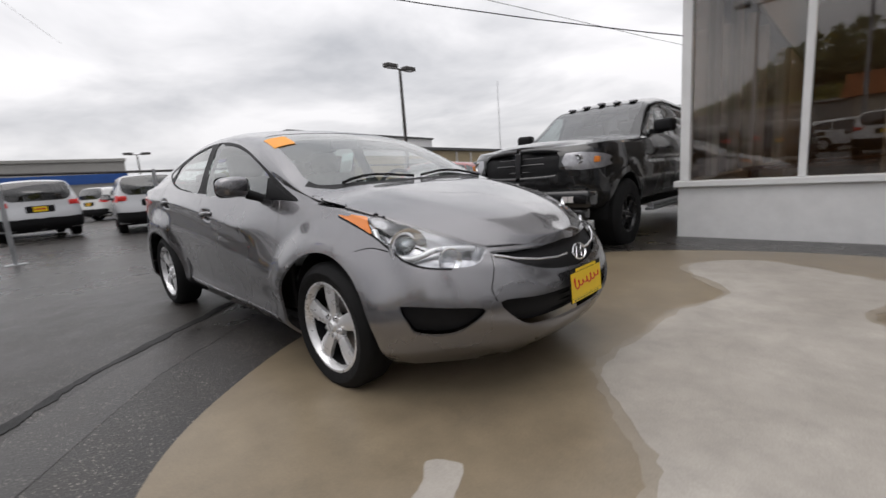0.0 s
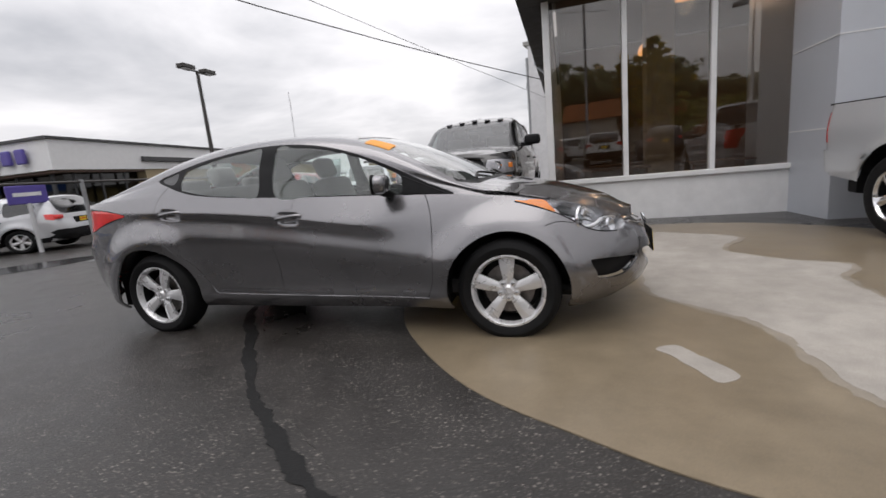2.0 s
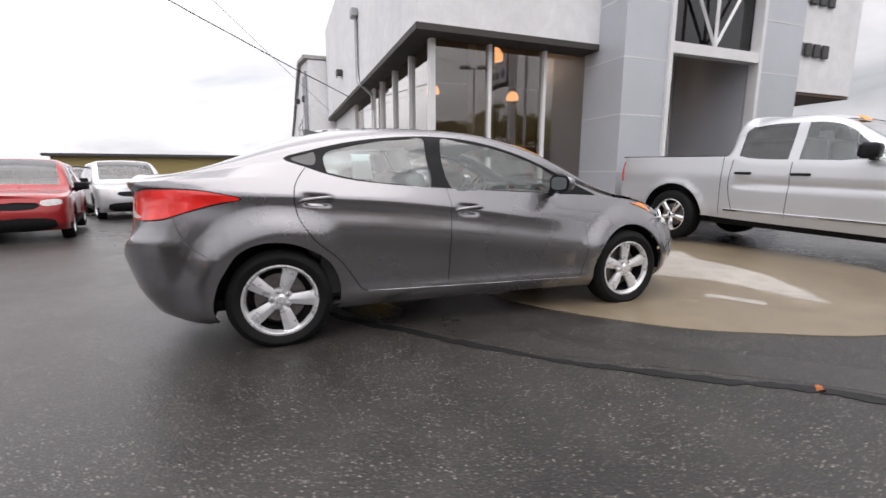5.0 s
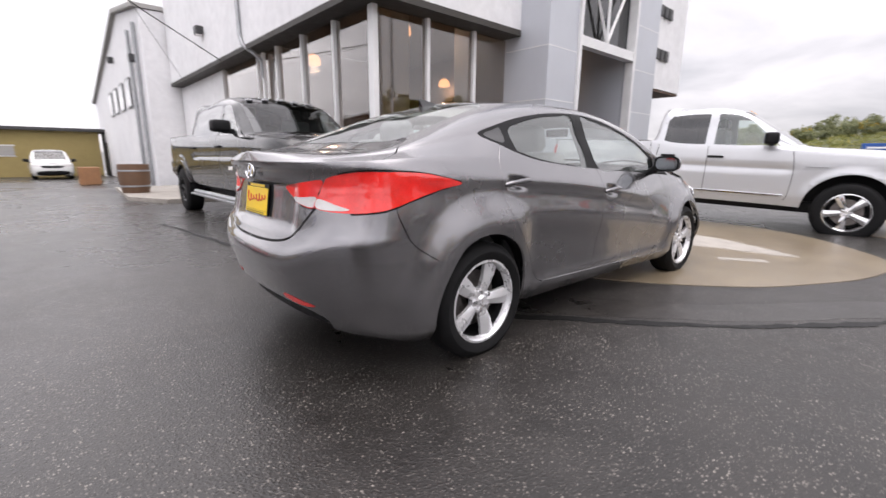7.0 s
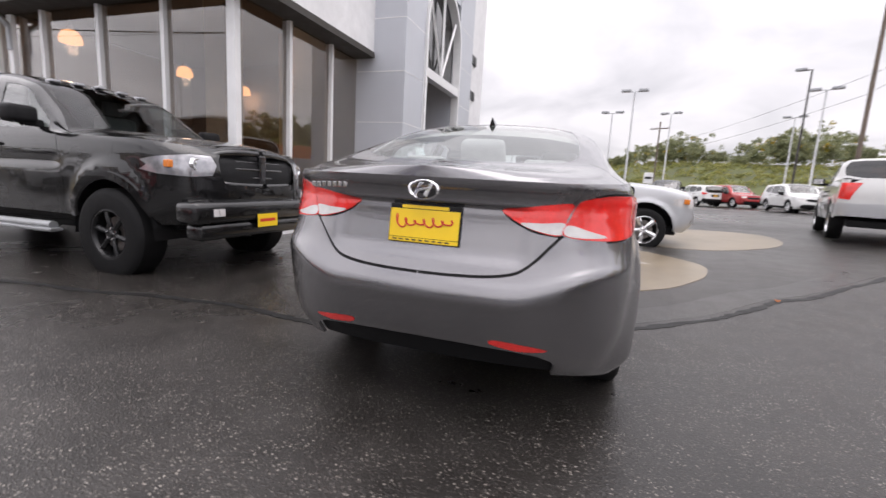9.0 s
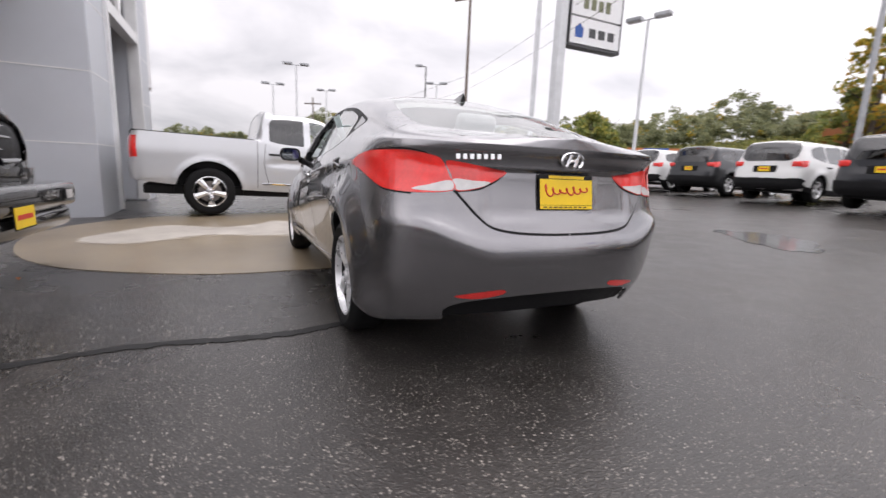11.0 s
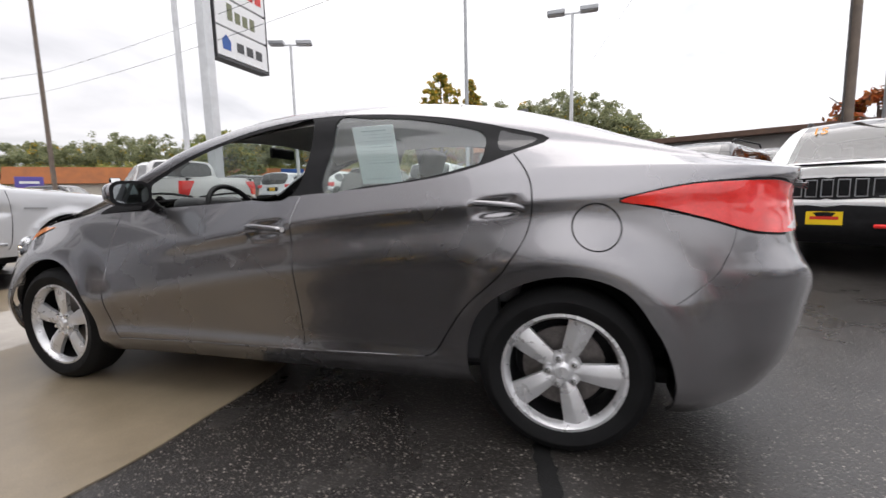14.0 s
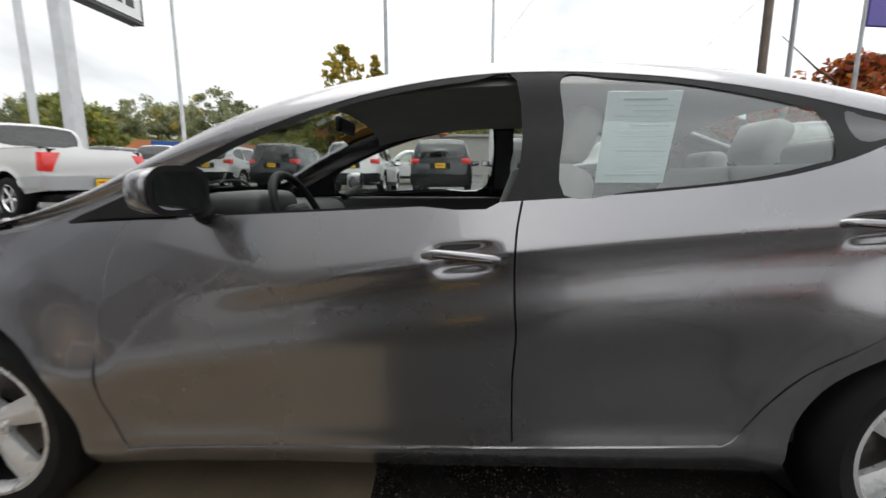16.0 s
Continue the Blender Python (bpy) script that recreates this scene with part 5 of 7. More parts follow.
        part("mirror_glass", bm, MIRROR_GLASS, mir, m=Matrix.Translation((-.0325, -.005, 0)) @ Matrix.Rotation(radians(-90), 4, "Y"))
        part("mirror_foot", tube([(0, -.09, -.045), (.05, -.15, -.075), (.08, -.20, -.09)], .030, 10, .02), BLACK_PLASTIC, mir, smooth=60)
        bm = bmesh.new()
        vv = [bm.verts.new(p) for p in ((.72, sgn * .765, .945), (1.0, sgn * .745, .93), (.72, sgn * .735, 1.055), (.72, sgn * .725, .945), (1.0, sgn * .705, .93), (.72, sgn * .695, 1.055))]
        for f in ((0, 1, 2), (3, 5, 4), (0, 3, 4, 1), (1, 4, 5, 2), (2, 5, 3, 0)):
            bm.faces.new([vv[i] for i in f])
        part("mirror_sail", bm, BLACK_PLASTIC, car)
    # aerial fin, wipers, sticker, window card
    bm = bmesh.new()
    vv = [bm.verts.new(p) for p in ((.09, 0, 0), (-.07, .025, 0), (-.07, -.025, 0), (-.075, 0, .062), (-.045, 0, .058))]
    for f in ((0, 1, 4), (0, 4, 2), (1, 3, 4), (2, 4, 3), (1, 2, 3)):
        bm.faces.new([vv[i] for i in f])
    part("roof_aerial", bm, BLACK_GLOSS, car, m=Matrix.Translation((-1.06, 0, 1.385)) @ Matrix.Diagonal((.85, .8, .85, 1)) @ Matrix.Rotation(radians(-12), 4, "Y"))
    for y0, y1, x0, x1 in ((.62, .02, 1.165, 1.195), (-.05, -.53, 1.20, 1.16)):
        pts = []
        for k in range(7):
            f = k / 6
            u, v = S.t(x0 + (x1 - x0) * f - .05 * math.sin(math.pi * f), abs(y0 + (y1 - y0) * f))
            p = S.at([u], [v])[0]
            pts.append((p[0], y0 + (y1 - y0) * f, p[2] + .012))
        part("wiper", tube(pts, .008, 6), BLACK_PLASTIC, car)
    vs4 = cut_cells(np.linspace(S.u_of(.42, 1), S.u_of(.60, 1), 6), np.linspace(S.t(.5, .60)[1], S.t(.5, .46)[1], 5), [])
    year = link("year_sticker", shell_mesh("year_sticker", S, vs4, (-1,), .003, .002), ORANGE_STICKER, car, "orange year sticker with pale digits on the windscreen")
    q1, q2, q3 = [Vector(S.at(*[[c] for c in S.t(x, y)])[0]) for x, y in ((.60, .60), (.42, .60), (.60, .46))]
    q1.y, q2.y, q3.y = -q1.y, -q2.y, -q3.y
    up, along = (q2 - q1).normalized(), (q3 - q1).normalized()
    out = along.cross(up).normalized()
    m = Matrix((along, along.cross(up).cross(along).normalized(), out)).transposed().to_4x4()
    m.translation = (q2 + q3) / 2 + out * .006
    letters("year_numbers", "13", .13, .001, PLATE_YELLOW, year, m, "pale yellow year numbers")
    card = part("window_card", boxes((-.095, .095, -.002, .002, -.125, .125)), PAPER, car, "pale green printed sheet in the window", Matrix.Translation((-.563, .668, 1.155)) @ Matrix.Rotation(radians(-18.5), 4, "X"))
    for k in range(16):
        w = .08 if k % 4 else .06
        part("print_bar", boxes((-w, w * (.9 - .3 * ((k * 7) % 3)), .0022, .0032, .103 - k * .0138, .1045 - k * .0138 + (.003 if k % 5 == 0 else 0))), PRINT, card)
    # inside
    part("cabin_floor", boxes((-1.6, 1.15, -.68, .68, .27, .36)), DASH, car)
    part("parcel_shelf", boxes((-1.75, -1.15, -.55, .55, .93, .96)), DASH, car)
    part("door_lining", boxes((-1.1, .85, .70, .735, .30, .93), bevel=.012), DASH, car)
    part("door_lining", boxes((-1.1, .85, -.735, -.70, .30, .93), bevel=.012), DASH, car)
    part("dashboard", boxes((.62, 1.12, -.68, .68, .60, .93), bevel=.09, seg=4), DASH, car, smooth=50)
    part("instrument_hood", boxes((.58, .80, .18, .54, .88, 1.0), bevel=.05, seg=3), DASH, car, smooth=50)
    part("console", boxes((-.3, .7, -.10, .10, .36, .62), bevel=.03), DASH, car)
    for y in (.37, -.37):
        seat(car, .02, y, "front_seat")
    seat(car, -.82, 0, "rear_bench", 1.25)
    for y in (.36, -.36):
        part("rear_headrest", boxes((-1.33, -1.22, y - .13, y + .13, 1.0, 1.17), bevel=.04, seg=3), SEAT, car, smooth=50)
    wm = Matrix.Translation((.50, .37, .90)) @ Matrix.Rotation(radians(-65), 4, "Y")
    bm = bmesh.new()
    n, k = 36, 8
    rings = [[bm.verts.new(((.175 + .015 * math.cos(2 * math.pi * j / k)) * math.cos(2 * math.pi * i / n), (.175 + .015 * math.cos(2 * math.pi * j / k)) * math.sin(2 * math.pi * i / n), .015 * math.sin(2 * math.pi * j / k))) for j in range(k)] for i in range(n)]
    for i in range(n):
        for j in range(k):
            bm.faces.new((rings[i][j], rings[(i + 1) % n][j], rings[(i + 1) % n][(j + 1) % k], rings[i][(j + 1) % k]))
    sw = part("steering_wheel", bm, BLACK_PLASTIC, car, m=wm, smooth=60)
    part("wheel_spoke", boxes((-.02, .02, -.17, .17, -.012, .012), bevel=.005), DASH, sw)
    part("wheel_boss", boxes((-.06, .06, -.07, .07, -.03, .02), bevel=.02), DASH, sw)
    part("inner_mirror", boxes((.42, .45, -.11, .11, 1.235, 1.30), bevel=.012), BLACK_PLASTIC, car)
    bm = bmesh.new()
    us2, vs2 = np.linspace(S.u_of(-1.25, 1), S.u_of(.42, 1), 24), np.linspace(1.52, 2, 8)
    link("headliner", shell_mesh("headliner", S, cut_cells(us2, vs2, []), (1, -1), -.035), HEADLINER, car)
    for sgn in (1, -1):
        us3, vs3 = np.linspace(S.s(-.345, 1.15)[0], S.s(-.255, 1.15)[0], 4), np.linspace(1.0, 1.5, 10)
        link("pillar_lining", shell_mesh("pillar_lining", S, cut_cells(us3, vs3, []), (sgn,), -.04), DASH, car)
    return car


build_sedan()


# ---- other vehicles ----
def bend(*keys):
    return curve(list(keys))


def vehicle(name, label, category, S, spec, body_mat, m, low_mat=None, rim_mat=None, lamp_mat=None, window_mat=None, group="", grille_mat=None):
    """A parked vehicle from a shell and a list of outlines on it."""
    car = thing(name, label, category, group, m=m)
    low_mat, window_mat = low_mat or BLACK_PLASTIC, window_mat or TINT_GLASS
    hubs, hz, ar = spec["hubs"], spec["hub_z"], spec["arch"]

    def poly(kind, pts, n=3):
        pts = rounded(pts, True, n) if n > 1 else pts
        return S.s_all(pts) if kind == "s" else S.t_all(pts) if kind == "t" else S.e_all(pts, 1 if kind == "n" else -1)

    def arch(hx, r):
        pts = [(hx + r * math.cos(a), max(hz + r * math.sin(a), float(S.low(hx)))) for a in np.linspace(-.3, math.pi + .3, 28)]
        uv = S.s_all(pts)
        return uv + [(uv[-1][0], -.05), (uv[0][0], -.05)]
    regions = [("hole", arch(hx, ar)) for hx in hubs]
    if spec.get("bed"):
        x0, x1 = spec["bed"]
        regions.append(("hole", [(S.u_of(x0, 1), 1.12), (S.u_of(x1, 1), 1.12), (S.u_of(x1, 1), 2.05), (S.u_of(x0, 1), 2.05)]))
    for key, kind, pts, n in spec["cuts"]:
        regions.append((key, poly(kind, pts, n)))
    for pts in spec["lines"]:
        regions.append(("shut_line", S.s_all(ribbon(rounded(pts, False, 4), .009))))
    if spec.get("flare"):
        regions += [(f"wheel_flare#{hx}", arch(hx, ar + .075)) for hx in hubs]
    if spec.get("skirt"):
        regions.append(("lower_cladding", S.s_all([(x, float(S.low(x)) + spec["skirt"]) for x in np.linspace(-2.05, 1.9, 12)]) + [(S.s(1.9, .5)[0], -.05), (S.s(-2.05, .5)[0], -.05)]))
    for key, lo, hi in (("rear_glass", *spec["rear_glass"]), ("windscreen", *spec["windscreen"])):
        w = spec["screen_half"]
        regions.append((key, S.t_all([(lo, .0), (lo, w * .6), (lo + .02 * (1 if key == "rear_glass" else -1), w), (hi, w - .06), (hi, 0.0)]) + [(S.u_of(hi, 1), 2.01), (S.u_of(lo, 1), 2.01)]))
    us = np.unique(np.concatenate([np.linspace(-1, 1, spec.get("fine", 90)), [S.u_of(x, 1) for x in spec.get("dense", ())]]))
    vs = np.concatenate([np.linspace(0, 1, 17), np.linspace(1, 2, 15)[1:]])
    got = sort_cells(cut_cells(us, vs, [p for _, p in regions]), regions, "body")
    got.pop("hole", None)
    mats = {"body": body_mat, "shut_line": BLACK_PLASTIC, "wheel_flare": spec.get("flare_mat", low_mat), "lower_cladding": low_mat, "rear_glass": window_mat, "windscreen": SCREEN_GLASS, "window": window_mat, "front_window": CAR_GLASS if window_mat is not CAR_GLASS else window_mat,
            "head_lamp": lamp_mat or WHITE_LENS, "tail_lamp": RED_LENS, "grille": grille_mat or BLACK_PLASTIC, "bumper": low_mat, "chrome_bumper": CHROME, "fog_lamp": WHITE_LENS, "amber_lens": AMBER, "pillar": BLACK_GLOSS, "trim": CHROME, "white_lens": WHITE_LENS, "rear_bumper": spec.get("rear_bumper_mat", low_mat)}
    push = {"shut_line": -.006, "rear_glass": -.004, "windscreen": -.004, "window": -.006, "front_window": -.006, "grille": -.03, "head_lamp": -.003, "tail_lamp": .006, "bumper": .03, "chrome_bumper": .03, "fog_lamp": .004, "wheel_flare": .022, "lower_cladding": .006, "trim": .008, "pillar": -.003, "rear_bumper": .03}
    one = {"body", "rear_glass", "windscreen", "grille", "bumper", "chrome_bumper", "rear_bumper"}
    for full, cs in got.items():
        key = full.split("#")[0]
        if not cs:
            continue
        for sides in ([(1, -1)] if key in one else [(1,), (-1,)]):
            ob = link(key, shell_mesh(key, S, cs, sides, push.get(key, 0.0), .03 if key in ("wheel_flare", "bumper", "chrome_bumper", "tail_lamp", "rear_bumper") else .012 if key == "body" and not spec.get("bed") else 0), mats[key], car)
            if mats[key] in (CAR_GLASS, TINT_GLASS, SCREEN_GLASS):
                ob.visible_shadow = False
    yw = spec["track"]
    first = None
    for hx in hubs:
        for sgn in (1, -1):
            bm = bmesh.new()
            rows = [[bm.verts.new((hx + (ar + .02) * math.cos(a), sgn * yy, hz + (ar + .02) * math.sin(a))) for a in np.linspace(-.05, math.pi + .05, 16)] for yy in (spec["half"] - .03, spec["half"] - .38)]
            for i in range(15):
                bm.faces.new((rows[0][i], rows[0][i + 1], rows[1][i + 1], rows[1][i]))
            bm.faces.new(rows[1])
            part("wheel_housing", bm, BLACK_PLASTIC, car)
            wheel("wheel", car, pose(hx, sgn * yw, hz, 0, 25 * hx, 0 if sgn < 0 else 180), spec["tyre"], spec["tyre_w"], spec["rim"], rim_mat=rim_mat, spokes=spec.get("spokes", 5))
    fl = spec["floor"]
    part("underbody", boxes((fl[0], fl[1], -spec["half"] + .22, spec["half"] - .22, fl[2], fl[2] + .16), bevel=.03), BLACK_PLASTIC, car)
    part("cabin_floor", boxes((*spec["cabin"], -spec["half"] + .16, spec["half"] - .16, fl[2] + .18, spec["seat_z"])), DASH, car)
    sx = spec["seat_x"]
    for y in (.40, -.40):
        for k, x in enumerate(sx):
            part("seat_back", boxes((x - .07, x + .07, y - .25, y + .25, spec["seat_z"], spec["seat_z"] + .62), bevel=.05), SEAT, car, m=None, smooth=50)
            part("seat_headrest", boxes((x - .09, x + .0, y - .12, y + .12, spec["seat_z"] + .64, spec["seat_z"] + .82), bevel=.03), SEAT, car, smooth=50)
    part("dashboard", boxes((spec["dash"] - .3, spec["dash"], -spec["half"] + .2, spec["half"] - .2, spec["seat_z"], spec["dash_z"]), bevel=.05), DASH, car, smooth=50)
    # mirrors and handles
    mx, mz = spec["mirror"]
    for sgn in (1, -1):
        y = float(S.side(mx, mz)) * float(S.shrink(mx / 2.6))
        mir = part("door_mirror", boxes((-.11, .07, -.13, .13, -spec["mirror_h"], spec["mirror_h"]), bevel=.045, seg=3), spec.get("mirror_mat", BLACK_PLASTIC), car, m=pose(mx, sgn * (y + .15), mz + .08, 0, 0, -10 * sgn), smooth=50)
        part("mirror_arm", boxes((-.03, .03, -.2 if sgn > 0 else .0, .0 if sgn > 0 else .2, -spec["mirror_h"] - .02, -spec["mirror_h"] + .05), bevel=.012), BLACK_PLASTIC, mir)
        part("mirror_glass", boxes((-.118, -.112, -.10, .10, -spec["mirror_h"] + .02, spec["mirror_h"] - .02)), CHROME, mir)
        for hx, hzz in spec["handles"]:
            yy = float(S.side(hx, hzz)) * float(S.shrink(hx / 2.6))
            part("door_handle", boxes((hx - .11, hx + .11, sgn * yy - .03, sgn * yy + .03, hzz - .018, hzz + .018), bevel=.012), spec.get("handle_mat", BLACK_PLASTIC), car)
    return car


def card_plate(parent, m, w=.152):
    p = part("dealer_plate", boxes((-w, w, -.078, .078, 0, .008), bevel=.003), BLACK_PLASTIC, parent, "yellow dealer plate", m)
    part("card", boxes((-w + .005, w - .005, -.068, .068, .0085, .010)), PLATE_YELLOW, p)
    part("red_bar", boxes((-w * .75, w * .75, -.014, .018, .0105, .0115)), PLATE_RED, p)


def facing(x, y, z, turn, tip=0):
    return Matrix.Translation((x, y, z)) @ Matrix.Rotation(radians(turn), 4, "Z") @ Matrix.Rotation(radians(90 - tip), 4, "X")


# -- pickup trucks --
def pickup_shell(stretch, lift):
    k = stretch
    Z = lambda keys: [(x - (k if x < -.4 else 0), z + lift) for x, z in keys]
    def side(x, z):
        z = z - lift
        y = .985 - .11 * soft(z - 1.06, .03) - .05 * soft(1.0 - z, .06) - .25 * soft(.55 - z, .03)
        for hx in (1.78, -1.78 - k):
            r = np.hypot(x - hx, z - .40)
            y = y + np.minimum(.022, .3 * soft(.60 - r, .014))
        y = y - .025 * np.exp(-((z - .95) / .05) ** 2) * step(x, -.9 - k, -.7 - k) * step(-x, -1.2, -1.0)
        return y
    return Shell(
        nose=[(.40 + lift, 2.60), (.50 + lift, 2.70), (.60 + lift, 2.74), (.80 + lift, 2.755), (1.0 + lift, 2.74), (1.10 + lift, 2.70), (1.16 + lift, 2.62)],
        tail=[(.55 + lift, 2.9 + k), (.8 + lift, 2.93 + k), (1.2 + lift, 2.93 + k), (1.33 + lift, 2.9 + k)],
        low=Z([(-3.1, .58), (-2.3, .50), (-1.0, .44), (1.0, .42), (2.2, .40), (2.8, .42)]),
        belt=Z([(-3.1, 1.33), (-1.25, 1.33), (-1.05, 1.33), (-.85, 1.29), (-.55, 1.25), (0, 1.235), (1.0, 1.22), (1.3, 1.21), (1.8, 1.19), (2.3, 1.165), (2.6, 1.13), (2.8, 1.10)]),
        side=side,
        edge_y=[(-3.1 - k, .93), (-1.3 - k, .93), (-1.08 - k, .93), (-1.066 - k, .93), (-1.062 - k, .925), (-1.05 - k, .82), (-.93 - k, .77), (-.5 - k, .745), (.35, .745), (.8, .79), (1.2, .84), (1.5, .80), (2.2, .74), (2.8, .66)],
        edge_z=Z([(-3.1, 1.335), (-1.2, 1.335), (-1.06, 1.335), (-1.04, 1.335), (-.98, 1.50), (-.92, 1.74), (-.7, 1.80), (-.45, 1.82), (.25, 1.80), (.40, 1.755), (.7, 1.56), (1.0, 1.36), (1.15, 1.26), (1.4, 1.235), (2.2, 1.19), (2.8, 1.12)]),
        top=Z([(-3.1, 1.34), (-1.2, 1.34), (-1.06, 1.34), (-1.04, 1.34), (-.98, 1.52), (-.92, 1.80), (-.7, 1.87), (-.45, 1.89), (.2, 1.87), (.40, 1.80), (.7, 1.62), (1.0, 1.42), (1.18, 1.305), (1.3, 1.29), (1.8, 1.27), (2.3, 1.235), (2.55, 1.19), (2.8, 1.13)]),
        round_nose=(13, 3.0), round_tail=(60, 4), bulge=.015)


def pickup_spec(k, lift, tyre, rim, tyre_w, spokes=5, dark=False):
    L = lambda pts: [(a - (k if a < -.4 else 0), b + lift) for a, b in pts]
    F = lambda pts: [(a, b + lift) for a, b in pts]
    spec = dict(
        hubs=(1.78, -1.78 - k), hub_z=tyre, arch=tyre + (.085 if dark else .115), track=.86, half=.985, tyre=tyre, tyre_w=tyre_w, rim=rim, spokes=spokes, fine=100,
        dense=[x - k for x in (-1.065, -1.06, -1.055, -1.05, -1.04, -1.02, -1.0, -.98, -.96, -.94, -.92, -.90)],
        bed=(-2.86 - k, -1.08 - k),
        cuts=[("front_window", "s", F([(.06, 1.755), (.30, 1.735), (.55, 1.62), (.86, 1.36), (.92, 1.275), (.5, 1.275), (.06, 1.285)]), 1),
              ("window", "s", L([(-.06, 1.757), (-.45, 1.76), (-.74, 1.74), (-.81, 1.66), (-.82, 1.34), (-.70, 1.31), (-.4, 1.295), (-.06, 1.287)]), 1),
              ("head_lamp", "n", F([(.60, 1.06), (.93, 1.03), (.955, .95), (.93, .87), (.62, .87)]), 2),
              ("grille", "n", F([(-.2, 1.10), (.2, 1.10), (.50, 1.075), (.545, .95), (.50, .80), (.2, .775), (-.2, .775)]), 2),
              ("fog_lamp", "n", F([(.66, .645), (.80, .645), (.80, .565), (.66, .565)]), 1),
              ("tail_lamp", "s", L([(-2.91, 1.25), (-2.79, 1.25), (-2.79, .92), (-2.91, .90)]), 1),
              ("bumper" if dark else "bumper", "n", F([(-.2, .73), (.4, .73), (.80, .75), (.955, .74), (.97, .56), (.90, .42), (.4, .38), (-.2, .38)]), 2),
              ("rear_bumper", "r", F([(-.2, .82), (.7, .82), (.965, .83), (.985, .74), (.965, .60), (.7, .57), (-.2, .57)]), 2)],
        lines=[F([(.0, 1.26), (.0, .9), (-.01, .52)]), F([(1.08, 1.20), (1.12, .95), (1.10, .60), (1.06, .5)]), L([(-.88, 1.28), (-.9, 1.1), (-.90, .85), (-.82, .55)]), L([(-1.02, 1.32), (-1.02, .9), (-1.02, .5)])],
        rear_glass=(-1.0 - k, -.90 - k), windscreen=(1.14, .38), screen_half=.74,
        floor=(-2.75 - k, 2.4, .33 + lift), cabin=(-.85 - k, 1.1), seat_z=.95 + lift, seat_x=(-.05, -.75 - k), dash=1.12, dash_z=1.24 + lift,
        mirror=(.83, 1.30 + lift), mirror_h=.085, handles=[(.12, 1.10 + lift), (-.72 - k, 1.10 + lift)])
    if dark:
        spec["flare"] = True
    return spec


def finish_pickup(car, k, lift, grille_mat, step_mat, bed_mat):
    # open load bed, tailgate, steps, grille bars
    z = lift
    x0, x1 = -2.86 - k, -1.08 - k
    part("load_bed", boxes((x0, x1, -.80, .80, .78 + z, .82 + z), (x0, x1, -.83, -.80, .82 + z, 1.32 + z), (x0, x1, .80, .83, .82 + z, 1.32 + z), (x0 - .03, x0, -.83, .83, .82 + z, 1.32 + z), (x1, x1 + .03, -.83, .83, .82 + z, 1.32 + z)), BLACK_PLASTIC, car)
    for y in (-.93, .80):
        part("bed_rail", boxes((x0, x1, y, y + .13, 1.325 + z, 1.345 + z), bevel=.006), BLACK_PLASTIC, car)
    for sgn in (1, -1):
        if step_mat:
            part("side_step", tube([(.95, sgn * .98, .36 + z * .6), (-.8 - k, sgn * .98, .36 + z * .6)], .045, 10), step_mat, car, smooth=50)
        for zz in (.86, .945, 1.02):
            part("grille_bar", tube([(2.715 - .03 * (zz > 1), sgn * .05, zz + z), (2.70 - .03 * (zz > 1), sgn * .30, zz + z), (2.65 - .03 * (zz > 1), sgn * .50, zz + z)], .016, 8), grille_mat, car, smooth=50)
        pts = [(2.735, sgn * .03, .775 + z), (2.70, sgn * .40, .785 + z), (2.645, sgn * .535, .82 + z), (2.645, sgn * .57, .95 + z), (2.625, sgn * .53, 1.07 + z), (2.67, sgn * .3, 1.11 + z), (2.69, sgn * .03, 1.115 + z)]
        part("grille_surround", tube(rounded(pts, False, 4), .032, 8), grille_mat, car, smooth=50)
    part("grille_upright", boxes((2.69, 2.745, -.045, .045, .79 + z, 1.10 + z), bevel=.015), grille_mat, car)


DARK_LAMP = plain("smoked_lamp", (.36, .36, .38), .15, .5, vary=.3, scale=14, Coat_Weight=.8)


